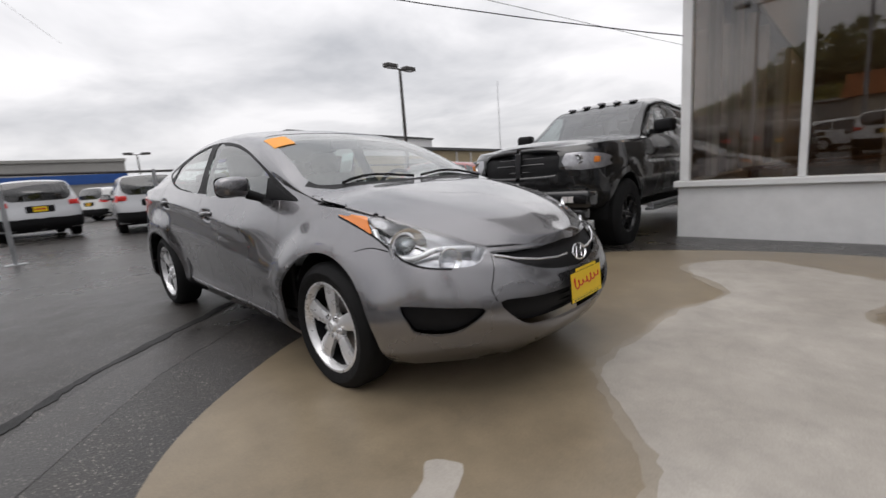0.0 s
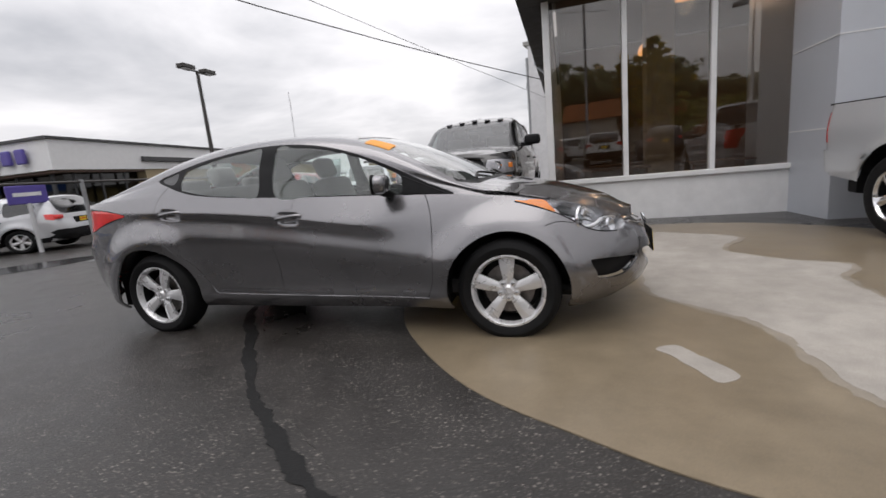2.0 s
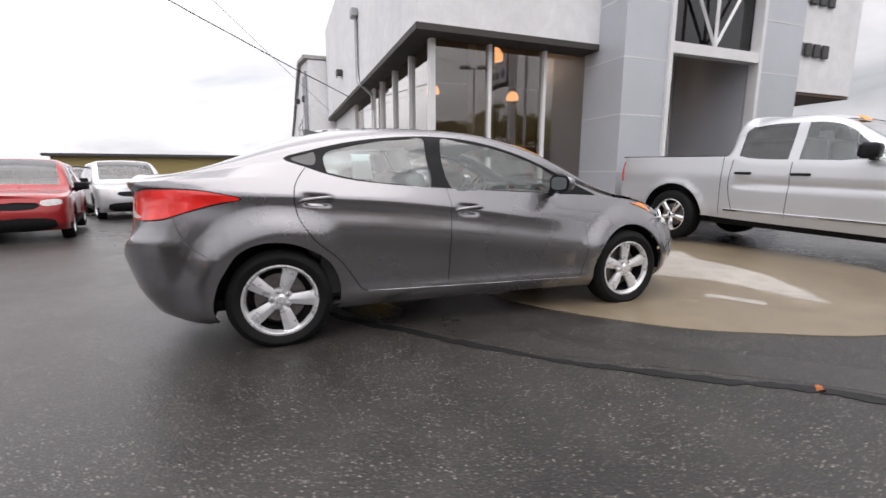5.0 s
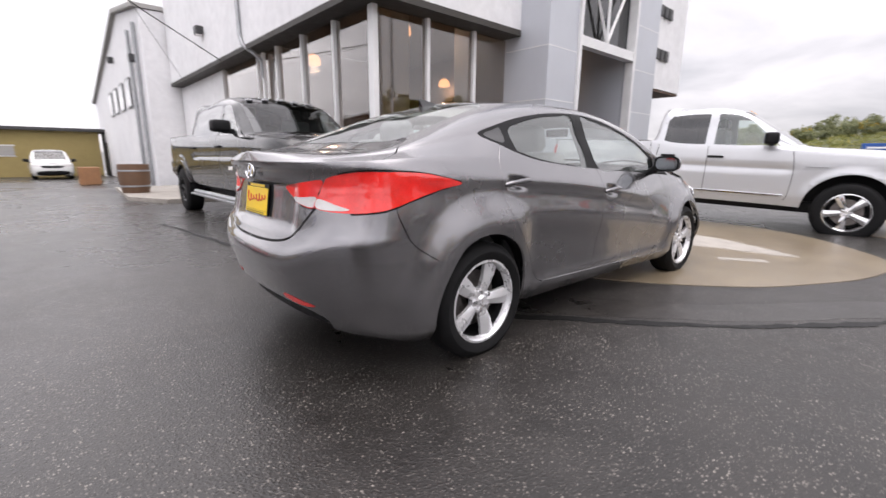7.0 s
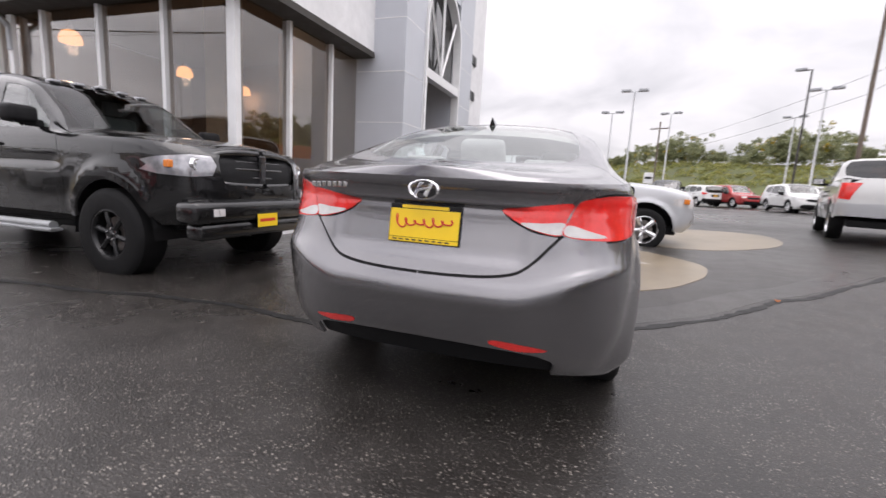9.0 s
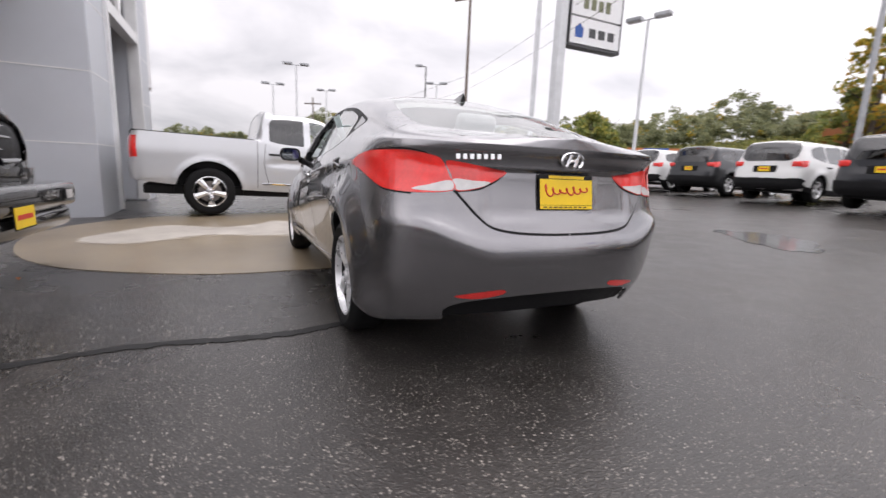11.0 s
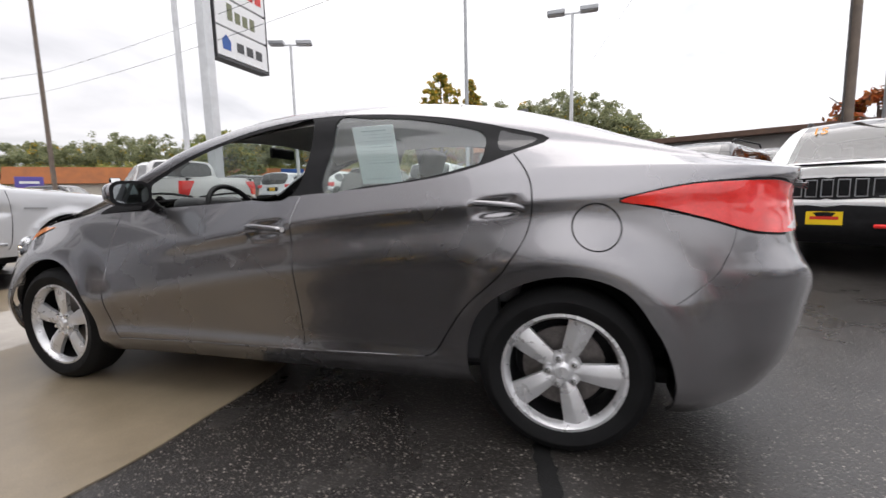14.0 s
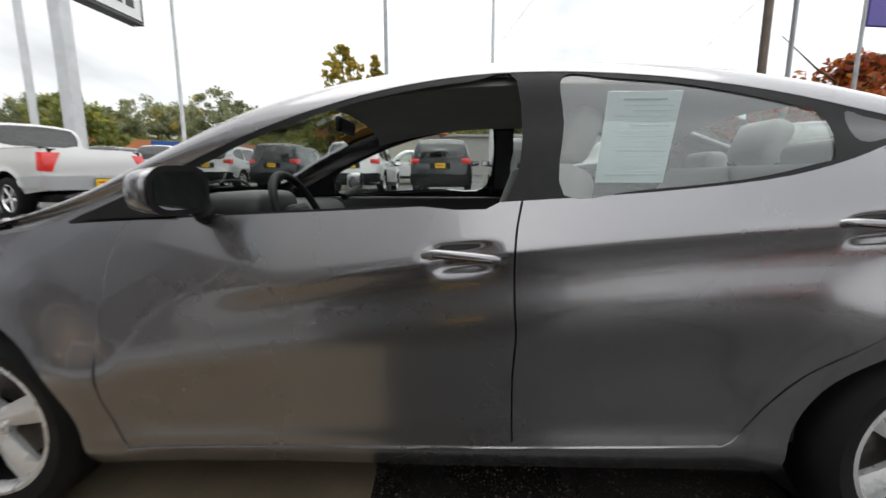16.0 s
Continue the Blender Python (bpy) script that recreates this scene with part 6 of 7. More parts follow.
def build_trucks():
    # black lifted truck along the side wall
    k, lift = .80, .17
    S = pickup_shell(k, lift)
    m = pose(.06, 5.50, rise(0, 5.6) - .04, 0, -.6, -90)
    spec = pickup_spec(k, lift, .44, .235, .30, 6, dark=True)
    car = vehicle("pickup_truck", "black lifted four-door pickup truck with black wheels and fender flares", "pickup truck", S, spec, BLACK_PAINT, m, low_mat=BLACK_PAINT, rim_mat=DARK_WHEEL, grille_mat=BLACK_PLASTIC, lamp_mat=DARK_LAMP)
    finish_pickup(car, k, lift, BLACK_GLOSS, GALV, BLACK_PAINT)
    for y in (-.5, -.25, 0, .25, .5):
        part("roof_marker_lamp", boxes((.24, .36, y - .05, y + .05, 1.845 + lift - abs(y) * .06, 1.882 + lift - abs(y) * .06), bevel=.014), DARK_LAMP, car)
    part("roof_aerial", tube([(-.2, 0, 1.88 + lift), (-.28, 0, 1.96 + lift)], .012, 6), BLACK_PLASTIC, car)
    bump = part("steel_bumper", boxes((2.60, 2.87, -.98, .98, .60, .80), (2.62, 2.84, -.90, .90, .44, .605), bevel=.05, seg=3), BLACK_PAINT, car, "heavy black steel front bumper", smooth=40)
    card_plate(bump, facing(2.872, -.10, .60, 90))
    for sgn in (1, -1):
        fog = part("fog_lamp", boxes((2.86, 2.885, sgn * .74 - .075, sgn * .74 + .075, .66, .745), bevel=.01), BLACK_PLASTIC, bump)
        part("fog_lens", boxes((2.884, 2.892, sgn * .74 - .066, sgn * .74 - .003, .668, .737), (2.884, 2.892, sgn * .74 + .003, sgn * .74 + .066, .668, .737), bevel=.004), WHITE_LENS, fog)
        part("running_board", boxes((-1.0 - k, 1.0, sgn * .98 - .06, sgn * .98 + .06, .40, .44), bevel=.012), GALV, car)
    part("chassis", boxes((-2.6 - k, 2.3, -.62, .62, .40, .62), bevel=.03), BLACK_PLASTIC, car)
    for sgn in (1, -1):
        part("projector_lamp", lathe([(.001, -.01), (.035, -.006), (.05, -.016), (.06, -.016), (.07, .02)], 20), CHROME, car, m=pose(2.615, sgn * .72, .97 + lift, 0, 0, 90))
        part("corner_amber", boxes((2.44, 2.50, sgn * .90 - .03, sgn * .90 + .03, .93 + lift, 1.0 + lift), bevel=.01), AMBER, car)
    # silver truck beyond the pad
    k = -.14
    S = pickup_shell(k, 0)
    a = math.degrees(math.atan2(-.995, .098))
    m = pose(5.861, .29, rise(6, .15) - .02, 0, 1.3, a)
    spec = pickup_spec(k, 0, .40, .255, .275, 5)
    spec["rear_bumper_mat"] = SILVER_PAINT
    car = vehicle("pickup_truck", "silver four-door pickup truck with bright alloy wheels", "pickup truck", S, spec, SILVER_PAINT, m, low_mat=SILVER_PAINT, rim_mat=CHROME)
    finish_pickup(car, k, 0, SILVER_PAINT, None, SILVER_PAINT)
    for sgn in (1, -1):
        part("sill_strip", boxes((-.8, 1.05, sgn * .965 - .012, sgn * .965 + .012, .55, .585), bevel=.006), CHROME, car)
        part("name_strip", boxes((1.25, 1.50, sgn * .985 - .01, sgn * .985 + .01, .985, 1.0)), GALV, car)
        part("corner_amber", boxes((2.42, 2.52, sgn * .90 - .03, sgn * .90 + .03, .93, 1.02), bevel=.01), AMBER, car)
    part("year_sticker", slab([(-.05, -.12), (.05, -.12), (.05, .12), (-.05, .12)], 0, .004), ORANGE_STICKER, car, "orange sticker on the windscreen", pose(.42, -.35, 1.80, 0, 33, 0))
    # white truck in the far row, seen from behind
    car2 = vehicle("pickup_truck", "white four-door pickup truck parked near the sign", "pickup truck", S, spec, WHITE_PAINT, pose(9.9, -7.3, rise(9, -7.3), 0, 0, -18), low_mat=WHITE_PAINT, rim_mat=CHROME)
    finish_pickup(car2, k, 0, CHROME, None, WHITE_PAINT)
    card_plate(car2, facing(-2.85, 0, .70, -90))
    # dark truck far across the lot
    car3 = vehicle("pickup_truck", "dark four-door pickup truck far across the lot", "pickup truck", S, spec, DARK_PAINT, pose(30.5, -5.5, rise(30, -5.5), 0, 0, 165), low_mat=SILVER_PAINT, rim_mat=CHROME)
    finish_pickup(car3, k, 0, CHROME, None, DARK_PAINT)
    card_plate(car3, facing(2.79, 0, .62, 90))


build_trucks()


# -- sport utility vehicles --
def suv_shell(nose_x, tail_x, hood, roof, half, boxy):
    b = boxy
    def side(x, z):
        y = half - .28 * soft(z - .86, .03) * (1 - .5 * b) - .06 * soft(.80 - z, .05) - .2 * soft(.36 - z, .03)
        for hx in (1.32, -1.32):
            r = np.hypot(x - hx, z - .35)
            y = y + .035 * np.exp(-((r - .44) / .09) ** 2)
        return y
    return Shell(
        nose=[(.25, nose_x - .12), (.36, nose_x - .02), (.5, nose_x), (.66, nose_x - .01), (.78, nose_x - .04), (hood - .12, nose_x - .08 - .06 * (1 - b))],
        tail=[(.32, tail_x - .10), (.42, tail_x - .02), (.55, tail_x), (.75, tail_x - .02), (.9, tail_x - .05), (1.06, tail_x - .07)],
        low=[(-2.4, .32), (-1.8, .27), (0, .24), (1.8, .24), (2.4, .26)],
        belt=[(-2.4, 1.08), (-1.6, 1.07), (-.5, 1.03), (.6, 1.0), (1.0, .985), (1.5, hood - .07 - .03 * (1 - b)), (nose_x - .2, hood - .12 - .04 * (1 - b)), (2.4, hood - .15)],
        side=side,
        edge_y=[(-2.4, half - .22), (-2.0, half - .25), (-1.2, half - .26), (.0, half - .25), (.6, half - .18), (.95, half - .12), (1.4, half - .14), (2.4, half - .24)],
        edge_z=[(-2.4, 1.10), (-2.22, 1.18 + .12 * b), (-2.02, roof - .30 + .2 * b), (-1.7, roof - .12 + .03 * b), (-1.0, roof - .065), (-.2, roof - .055), (.25 + .15 * b, roof - .10), (.6, roof - .28 + .06 * b), (.95, 1.09 + .03 * b), (1.15, 1.02), (1.5, hood - .03), (2.0, hood - .08), (2.4, hood - .14)],
        top=[(-2.4, 1.12), (-2.22, 1.22 + .12 * b), (-2.02, roof - .24 + .2 * b), (-1.7, roof - .06 + .03 * b), (-1.0, roof), (-.2, roof + .01), (.25 + .15 * b, roof - .04), (.6, roof - .20 + .06 * b), (.95, 1.15 + .03 * b), (1.12, 1.055), (1.5, hood), (2.0, hood - .04), (2.4, hood - .12)],
        round_nose=(9 + 14 * b, 2.4 + .8 * b), round_tail=(18 + 14 * b, 2.6 + .8 * b), bulge=.02)


def suv_spec(half, roof, boxy, front="lamps"):
    spec = dict(
        hubs=(1.32, -1.32), hub_z=.35, arch=.41, track=half - .13, half=half, tyre=.35, tyre_w=.225, rim=.225, fine=84, skirt=.13, flare=bool(boxy),
        cuts=[("front_window", "s", [(-.10, roof - .14), (.15, roof - .16), (.45, roof - .30), (.72, 1.13), (.74, 1.055), (.3, 1.06), (-.10, 1.075)], 3),
              ("window", "s", [(-.19, roof - .14), (-.6, roof - .14), (-.95, roof - .16), (-1.0, roof - .25), (-.98, 1.12), (-.6, 1.09), (-.19, 1.08)], 3),
              ("window", "s", [(-1.08, roof - .17), (-1.45, roof - .20), (-1.72, roof - .29), (-1.72, 1.20), (-1.45, 1.15), (-1.08, 1.125)], 3),
              ("tail_lamp", "s", [(-1.94, 1.10), (-2.13, 1.08), (-2.14, .90), (-1.98, .94)], 1)],
        lines=[[(-.15, 1.04), (-.15, .8), (-.14, .40)], [(.88, .98), (.92, .8), (.86, .42)], [(-.95, 1.05), (-1.02, .85), (-.88, .65), (-.80, .42)]],
        rear_glass=(-2.16, -1.80), windscreen=(1.0, .36 if boxy else .30), screen_half=half - .28,
        floor=(-2.0, 1.9, .24), cabin=(-1.9, .9), seat_z=.62, seat_x=(-.05, -.85), dash=.98, dash_z=.98, mirror=(.66, 1.0), mirror_h=.085, handles=[(.02, .95), (-.92, .97)])
    if front == "seven":
        spec["cuts"] += [("grille", "n", [(-.2, .90), (.35, .90), (.72, .90), (.76, .82), (.72, .70), (.35, .69), (-.2, .69)], 2), ("bumper", "n", [(-.2, .60), (.5, .60), (half - .05, .62), (half - .02, .45), (half - .1, .28), (-.2, .25)], 2)]
    else:
        spec["cuts"] += [("head_lamp", "n", [(.52, .84), (.78, .86), (.80, .76), (.54, .74)], 3), ("grille", "n", [(-.2, .80), (.45, .80), (.40, .68), (-.2, .67)], 2), ("bumper", "n", [(-.2, .50), (.55, .50), (.70, .42), (.60, .30), (-.2, .28)], 2)]
    spec["cuts"] += [("rear_bumper", "r", [(-.2, .60), (.5, .60), (half - .06, .62), (half - .04, .48), (half - .14, .34), (-.2, .33)], 2)]
    return spec


def seven_slots(car, nose_x, ring_mat):
    for k in range(7):
        y = (k - 3) * .128
        x = nose_x - .022 - .10 * (abs(y) / .5) ** 2
        part("grille_slot", boxes((x - .02, x + .012, y - .038, y + .038, .715, .875), bevel=.012), BLACK_PLASTIC, car)
        part("slot_rim", tube([(x + .014, y + sy * .045, zz) for sy, zz in ((-1, .71), (-1, .88), (1, .88), (1, .71), (-1, .71))], .007, 6), ring_mat, car)
    for sgn in (1, -1):
        lamp = part("round_head_lamp", lathe([(.001, -.02), (.07, -.03), (.085, -.01), (.098, .02)], 28), WHITE_LENS, car, m=pose(nose_x - .085, sgn * .60, .80, 0, 0, 90 + 8 * sgn))
        part("lamp_ring", lathe([(.098, -.005), (.108, -.03), (.118, .0)], 28), ring_mat, lamp, smooth=50)
        part("fog_lamp", lathe([(.001, -.02), (.04, -.015), (.045, .02)], 16), WHITE_LENS, car, m=pose(nose_x - .04, sgn * .60, .47, 0, 0, 90))


def build_suvs():
    # two square-fronted vehicles beside the walk
    S = suv_shell(2.08, 2.14, 1.06, 1.68, .90, 1.0)
    h = Vector((math.cos(radians(56)), math.sin(radians(56)), 0))
    for nm, lab, mat, low, px, py, ring, rim in (
            ("sport_utility_vehicle", "white square-fronted utility vehicle with black bumper and slotted grille", WHITE_PAINT, BLACK_PLASTIC, -3.78, -3.02, GALV, DARK_WHEEL),
            ("sport_utility_vehicle", "black square-fronted utility vehicle with slotted grille", BLACK_PAINT, BLACK_PLASTIC, -2.62, -6.45, GALV, ALLOY)):
        c = Vector((px, py, 0)) - h * 2.10
        car = vehicle(nm, lab, "suv", S, suv_spec(.90, 1.68, 1.0, "seven"), mat, pose(c.x, c.y, rise(c.x, c.y + .6), 0, -1.2, 56), low_mat=low, rim_mat=rim, group="cars in the lot")
        seven_slots(car, 2.08, ring)
        card_plate(car, facing(2.10, 0, .49, 90))
        for y in (.62, -.62):
            part("roof_rail", tube([(.1, y, 1.66), (.0, y, 1.73), (-1.5, y, 1.73), (-1.6, y, 1.66)], .018, 8), BLACK_PLASTIC, car)
        if mat is WHITE_PAINT:
            part("bumper_strip", boxes((2.0, 2.085, -.55, .55, .60, .67), bevel=.02), WHITE_PAINT, car)
            for sgn in (1, -1):
                part("tow_hook", boxes((2.08, 2.13, sgn * .42 - .05, sgn * .42 + .05, .40, .44), bevel=.012), RED_LENS, car)
            part("bonnet_decal", boxes((1.25, 1.85, -.36, .36, 1.062, 1.064)), BLACK_PLASTIC, car)
            yr = letters("year_numbers", "15", .17, .002, ORANGE_STICKER, car, pose(.60, -.38, 1.545, 0, 0, 90) @ pose(0, 0, 0, 48, 0, 0), "orange year numbers on the windscreen")
        else:
            for sgn in (1, -1):
                part("corner_amber", boxes((1.86, 1.92, sgn * .86 - .03, sgn * .86 + .03, .72, .80), bevel=.01), AMBER, car)
    # angled row of cars seen from behind
    R = suv_shell(2.28, 2.30, 1.02, 1.68, .92, .8)
    spec = suv_spec(.92, 1.68, 0)
    spec["rear_glass"], spec["screen_half"] = (-2.235, -2.0), .70
    rows = [(-1.7, -10.1, BLACK_PAINT, "black"), (.75, -10.85, DARK_PAINT, "charcoal grey"), (3.7, -11.95, WHITE_PAINT, "white"), (6.8, -13.05, DARK_PAINT, "charcoal grey"), (9.7, -13.9, WHITE_PAINT, "white"),
            (12.2, -14.4, SILVER_PAINT, "silver"), (15.0, -15.0, DARK_PAINT, "dark grey"), (17.8, -15.6, WHITE_PAINT, "white")]
    hd = -90
    d = Vector((math.cos(radians(hd)), math.sin(radians(hd)), 0))
    made = {}
    def put(mat, word, m, where):
        if mat.name not in made:
            made[mat.name] = vehicle("sport_utility_vehicle", f"{word} utility vehicle parked {where}", "suv", R, spec, mat, m, rim_mat=ALLOY, group="cars in the lot")
            card_plate(made[mat.name], facing(-2.29, 0, .86, -90))
            part("rear_wiper", tube([(-2.215, 0, 1.14), (-2.20, .3, 1.16)], .01, 6), BLACK_PLASTIC, made[mat.name])
            for sgn in (1, -1):
                part("tail_lamp_block", boxes((-2.225, -2.02, sgn * .73 - .11, sgn * .73 + .11, .93, 1.07), bevel=.025), RED_LENS, made[mat.name], smooth=40)
            part("number_recess", boxes((-2.285, -2.20, -.30, .30, .76, .95), bevel=.02), BLACK_PLASTIC, made[mat.name])
            return made[mat.name]
        return copy_thing(made[mat.name], m)
    for x, y, mat, word in rows:
        c = Vector((x, y, 0)) + d * 2.3
        put(mat, word, pose(c.x, c.y, rise(c.x, c.y), 0, 1.5, hd), "in an angled row on wet asphalt")
    # across the lot to the west, and behind
    for x, y, mat, word, a in [(-15.2, -1.0, SILVER_PAINT, "silver", 183), (-13.6, 1.75, SILVER_PAINT, "silver", 172), (-25.0, 3.5, WHITE_PAINT, "white", 120), (-11.1, 12.7, BLACK_PAINT, "black", 208), 
                               (-5.9, 12.8, SILVER_PAINT, "silver", -66), (-8.9, 19.8, WHITE_PAINT, "white", -75), (-2.9, 33.0, WHITE_PAINT, "white", -88),
                               (37, -8.8, WHITE_PAINT, "white", 20), (35.4, -10.9, RED_PAINT, "red", 200), (34, -14.5, WHITE_PAINT, "white", 20), (27.5, -12.0, WHITE_PAINT, "white", 185), (31, -17.5, DARK_PAINT, "dark grey", 200), (22.5, -17.0, SILVER_PAINT, "silver", -70),
                               (20, -21, WHITE_PAINT, "white", 200), (3.0, -21.0, WHITE_PAINT, "white", 10), (-6.5, -12.5, DARK_PAINT, "dark grey", 60), (-8.6, -9.6, SILVER_PAINT, "silver", 56)]:
        put(mat, word, pose(x, y, rise(x, y), 0, 0, a), "out in the lot")
    small = put(RED_PAINT, "red", pose(-6.05, 7.4, rise(-6, 7.4), 0, 0, -75) @ Matrix.Diagonal((.85, .88, .88, 1)), "out in the lot")
    tagged(small, "small red car parked on the wet asphalt", "car", "cars in the lot")
    # low pale saloon among the cars to the west
    low = put(SILVER_PAINT, "silver", pose(-13.0, 4.3, rise(-13, 4.3), 0, 0, 205) @ Matrix.Diagonal((1.03, .97, .84, 1)), "out in the lot")
    tagged(low, "low pale silver saloon parked beyond the pipe fence", "car", "cars in the lot")


build_suvs()


# ---- ground details ----
PAD = [(.21, .95), (.24, .4), (.45, -.3), (.64, -.73), (.96, -1.19), (1.27, -1.52), (1.64, -1.76), (2.25, -2.06), (3.12, -2.18), (4.04, -1.70), (4.8, -1.0), (5.2, 0), (5.25, 1.2), (5.0, 2.4),
       (4.2, 3.3), (3.4, 3.62), (2.6, 3.62), (1.6, 3.3), (.87, 2.76), (.38, 1.95), (.22, 1.4)]
draped("concrete_pad", rounded(PAD, True, 6), .006, CONCRETE_WET, "round tan concrete pad, wet, set in the asphalt", "pavement")


def ragged(points, n, amount, seed):
    out = []
    for i, (x, y) in enumerate(rounded(points, True, n)):
        out.append((x + amount * noise.noise((x * 7, y * 7, seed)) + amount * .5 * noise.noise((x * 23, y * 23, seed)), y + amount * noise.noise((x * 7, y * 7, seed + 9)) + amount * .5 * noise.noise((x * 23, y * 23, seed + 5))))
    return out


DRY = [(2.30, .12), (2.33, .66), (2.36, 1.2), (2.53, 1.75), (2.06, 2.45), (2.2, 2.9), (2.6, 3.05), (3.1, 2.75), (3.6, 2.32), (3.24, 1.66), (3.5, 1.15), (3.9, .84), (3.68, .5), (3.63, .13), (3.60, -.15), (3.44, -.68),
       (3.0, -1.32), (2.87, -1.43), (2.81, -1.1), (2.82, -.78), (2.70, -.42), (2.44, -.14)]
def grown(points, by):
    """An outline moved outwards."""
    a = np.array(points)
    d = np.roll(a, -1, 0) - np.roll(a, 1, 0)
    n = np.stack([d[:, 1], -d[:, 0]], 1) / np.maximum(np.linalg.norm(d, axis=1, keepdims=True), 1e-9)
    turn = np.sum(a[:, 0] * np.roll(a[:, 1], -1) - np.roll(a[:, 0], -1) * a[:, 1])
    return [tuple(p) for p in a + n * by * (1 if turn > 0 else -1)]


draped("damp_fringe", ragged(grown(rounded(DRY, True, 3), .05), 3, .05, 3.0), .007, CONCRETE_DAMP, "half-dry edge round the pale patch of concrete", "damp concrete", .002)
draped("dry_patch", ragged(DRY, 9, .035, 1.0), .008, CONCRETE_DRY, "pale dry patch on the wet concrete", "dry concrete", .002)
draped("dry_patch", ragged([(2.14, -.97), (2.24, -.90), (2.32, -1.01), (2.42, -1.2), (2.42, -1.28), (2.33, -1.33), (2.25, -1.15), (2.2, -1.05)], 7, .015, 2.0), .008, CONCRETE_DRY, "small pale dry patch on the wet concrete", "dry concrete", .002)

CRACK = [(-1.75, 5.9), (-1.5, 3.6), (-1.29, 2.0), (-1.33, 1.4), (-1.30, .88), (-1.05, -.1), (-.75, -.62), (-.53, -.87), (.13, -1.66), (.64, -2.08), (1.09, -2.45), (1.5, -2.91), (2.1, -3.4), (3.2, -4.3)]


def tar_line(points, width, seed):
    """The outline of a frayed line of tar along points."""
    a = np.array(rounded(points, False, 30))
    d = np.gradient(a, axis=0)
    d /= np.linalg.norm(d, axis=1, keepdims=True)
    left, right = [], []
    for (x, y), q in zip(a, d):
        s = np.array((-q[1], q[0]))
        for side, row in ((1, left), (-1, right)):
            w = width * (.62 + .55 * noise.noise((x * 2.1, y * 2.1, seed + side)) + .38 * noise.noise((x * 9, y * 9, seed + side)) + .30 * noise.noise((x * 31, y * 31, seed - side)))
            row.append(tuple(np.array((x, y)) + s * (side * max(w, .008) + .03 * noise.noise((x * 1.4, y * 1.4, seed + 8)))))
    return left + right[::-1]


draped("crack_filler", tar_line(CRACK, .054, 1.0), .004, TAR, "dark wet tar line in the asphalt", "tar line", .003)
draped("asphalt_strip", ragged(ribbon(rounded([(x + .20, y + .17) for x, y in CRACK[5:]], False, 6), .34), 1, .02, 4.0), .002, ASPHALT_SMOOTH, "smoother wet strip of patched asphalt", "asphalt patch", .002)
PAD_TWO = [(5.0, -2.4), (5.3, -3.2), (6.4, -4.2), (7.8, -4.7), (9.2, -4.6), (9.8, -3.4), (9.2, -2.2), (8.0, -1.6), (6.4, -1.4), (5.4, -1.7)]
draped("concrete_pad", rounded(PAD_TWO, True, 6), .006, CONCRETE_WET, "second round tan concrete pad under the silver truck", "pavement")

WATER = Nodes("rain_water").surface((.03, .030, .031), .13)
for pts, s in (([(.7, -5.7), (-.1, -6.0), (-.7, -5.6), (-.95, -4.8), (-.3, -4.9), (.3, -5.3)], 3.0), ([(-8.5, 1.0), (-7.4, 1.8), (-7.2, 3.4), (-7.9, 3.2), (-8.8, 2.0)], 4.0), ([(-9.6, 4.5), (-8.3, 5.0), (-8.0, 6.4), (-9.2, 6.0)], 6.0)):
    draped("puddle", ragged(pts, 6, .12, s), .005, WATER, "shallow rain puddle on the asphalt", "puddle", .002)


def fallen_leaf(x, y, a, size, mat):
    bm = bmesh.new()
    n = 14
    ring = []
    for k in range(n):
        t = 2 * math.pi * k / n
        r = size * (1 + .35 * math.cos(5 * t)) * (1.2 if k == 0 else 1)
        ring.append(bm.verts.new((r * math.cos(t), .7 * r * math.sin(t), .004 + .012 * math.sin(2 * t))))
    c = bm.verts.new((0, 0, .012))
    for k in range(n):
        bm.faces.new((ring[k], ring[(k + 1) % n], c))
    return tagged(part("fallen_leaf", bm, mat, m=pose(x, y, rise(x, y) + .006, 0, 0, a)), "small fallen autumn leaf lying on wet asphalt", "leaf", "fallen leaves")


LEAF_ORANGE = plain("dead_leaf", (.42, .13, .03), .6, vary=.2)
for x, y, a, s in [(1.075, -2.41, 20, .028), (.5, 2.9, 50, .016)]:
    fallen_leaf(x, y, a, s, LEAF_ORANGE)

# kerb pad with planters behind the black truck
draped("planter_kerb", [(-1.55, 11.6), (-.95, 9.9), (1.35, 9.9), (1.35, 17.2), (-1.3, 17.2)], .10, CONCRETE_DRY, "pale raised concrete kerb beside the wall", "kerb", .3)
for x, y, r in [(-1.15, 13.3, .40)]:
    z = rise(x, y) + .10
    t = thing("planter_barrel", "brown wooden half-barrel planter on the kerb", "planter", "planters", m=pose(x, y, z))
    part("barrel", lathe([(r * .82, 0), (r * .98, .30), (r, .55), (r * .97, .82), (r * .88, .82), (r * .86, .70), (.001, .70)], 24, "Z"), plain("barrel_wood", (.15, .085, .05), .7, scale=6), t, smooth=40)
    for zz in (.18, .62):
        part("hoop", lathe([(r * .93 + .05 * zz, zz), (r * .95 + .055 * zz, zz + .02), (r * .94 + .05 * zz, zz + .05)], 24, "Z"), GALV, t)
t = thing("crate", "orange-brown wooden crate on the asphalt", "crate", m=pose(-1.7, 22.5, rise(0, 22)))
part("box", boxes((-.38, .38, -.35, .35, 0, .75), bevel=.02), plain("crate_wood", (.34, .17, .08), .7), t)


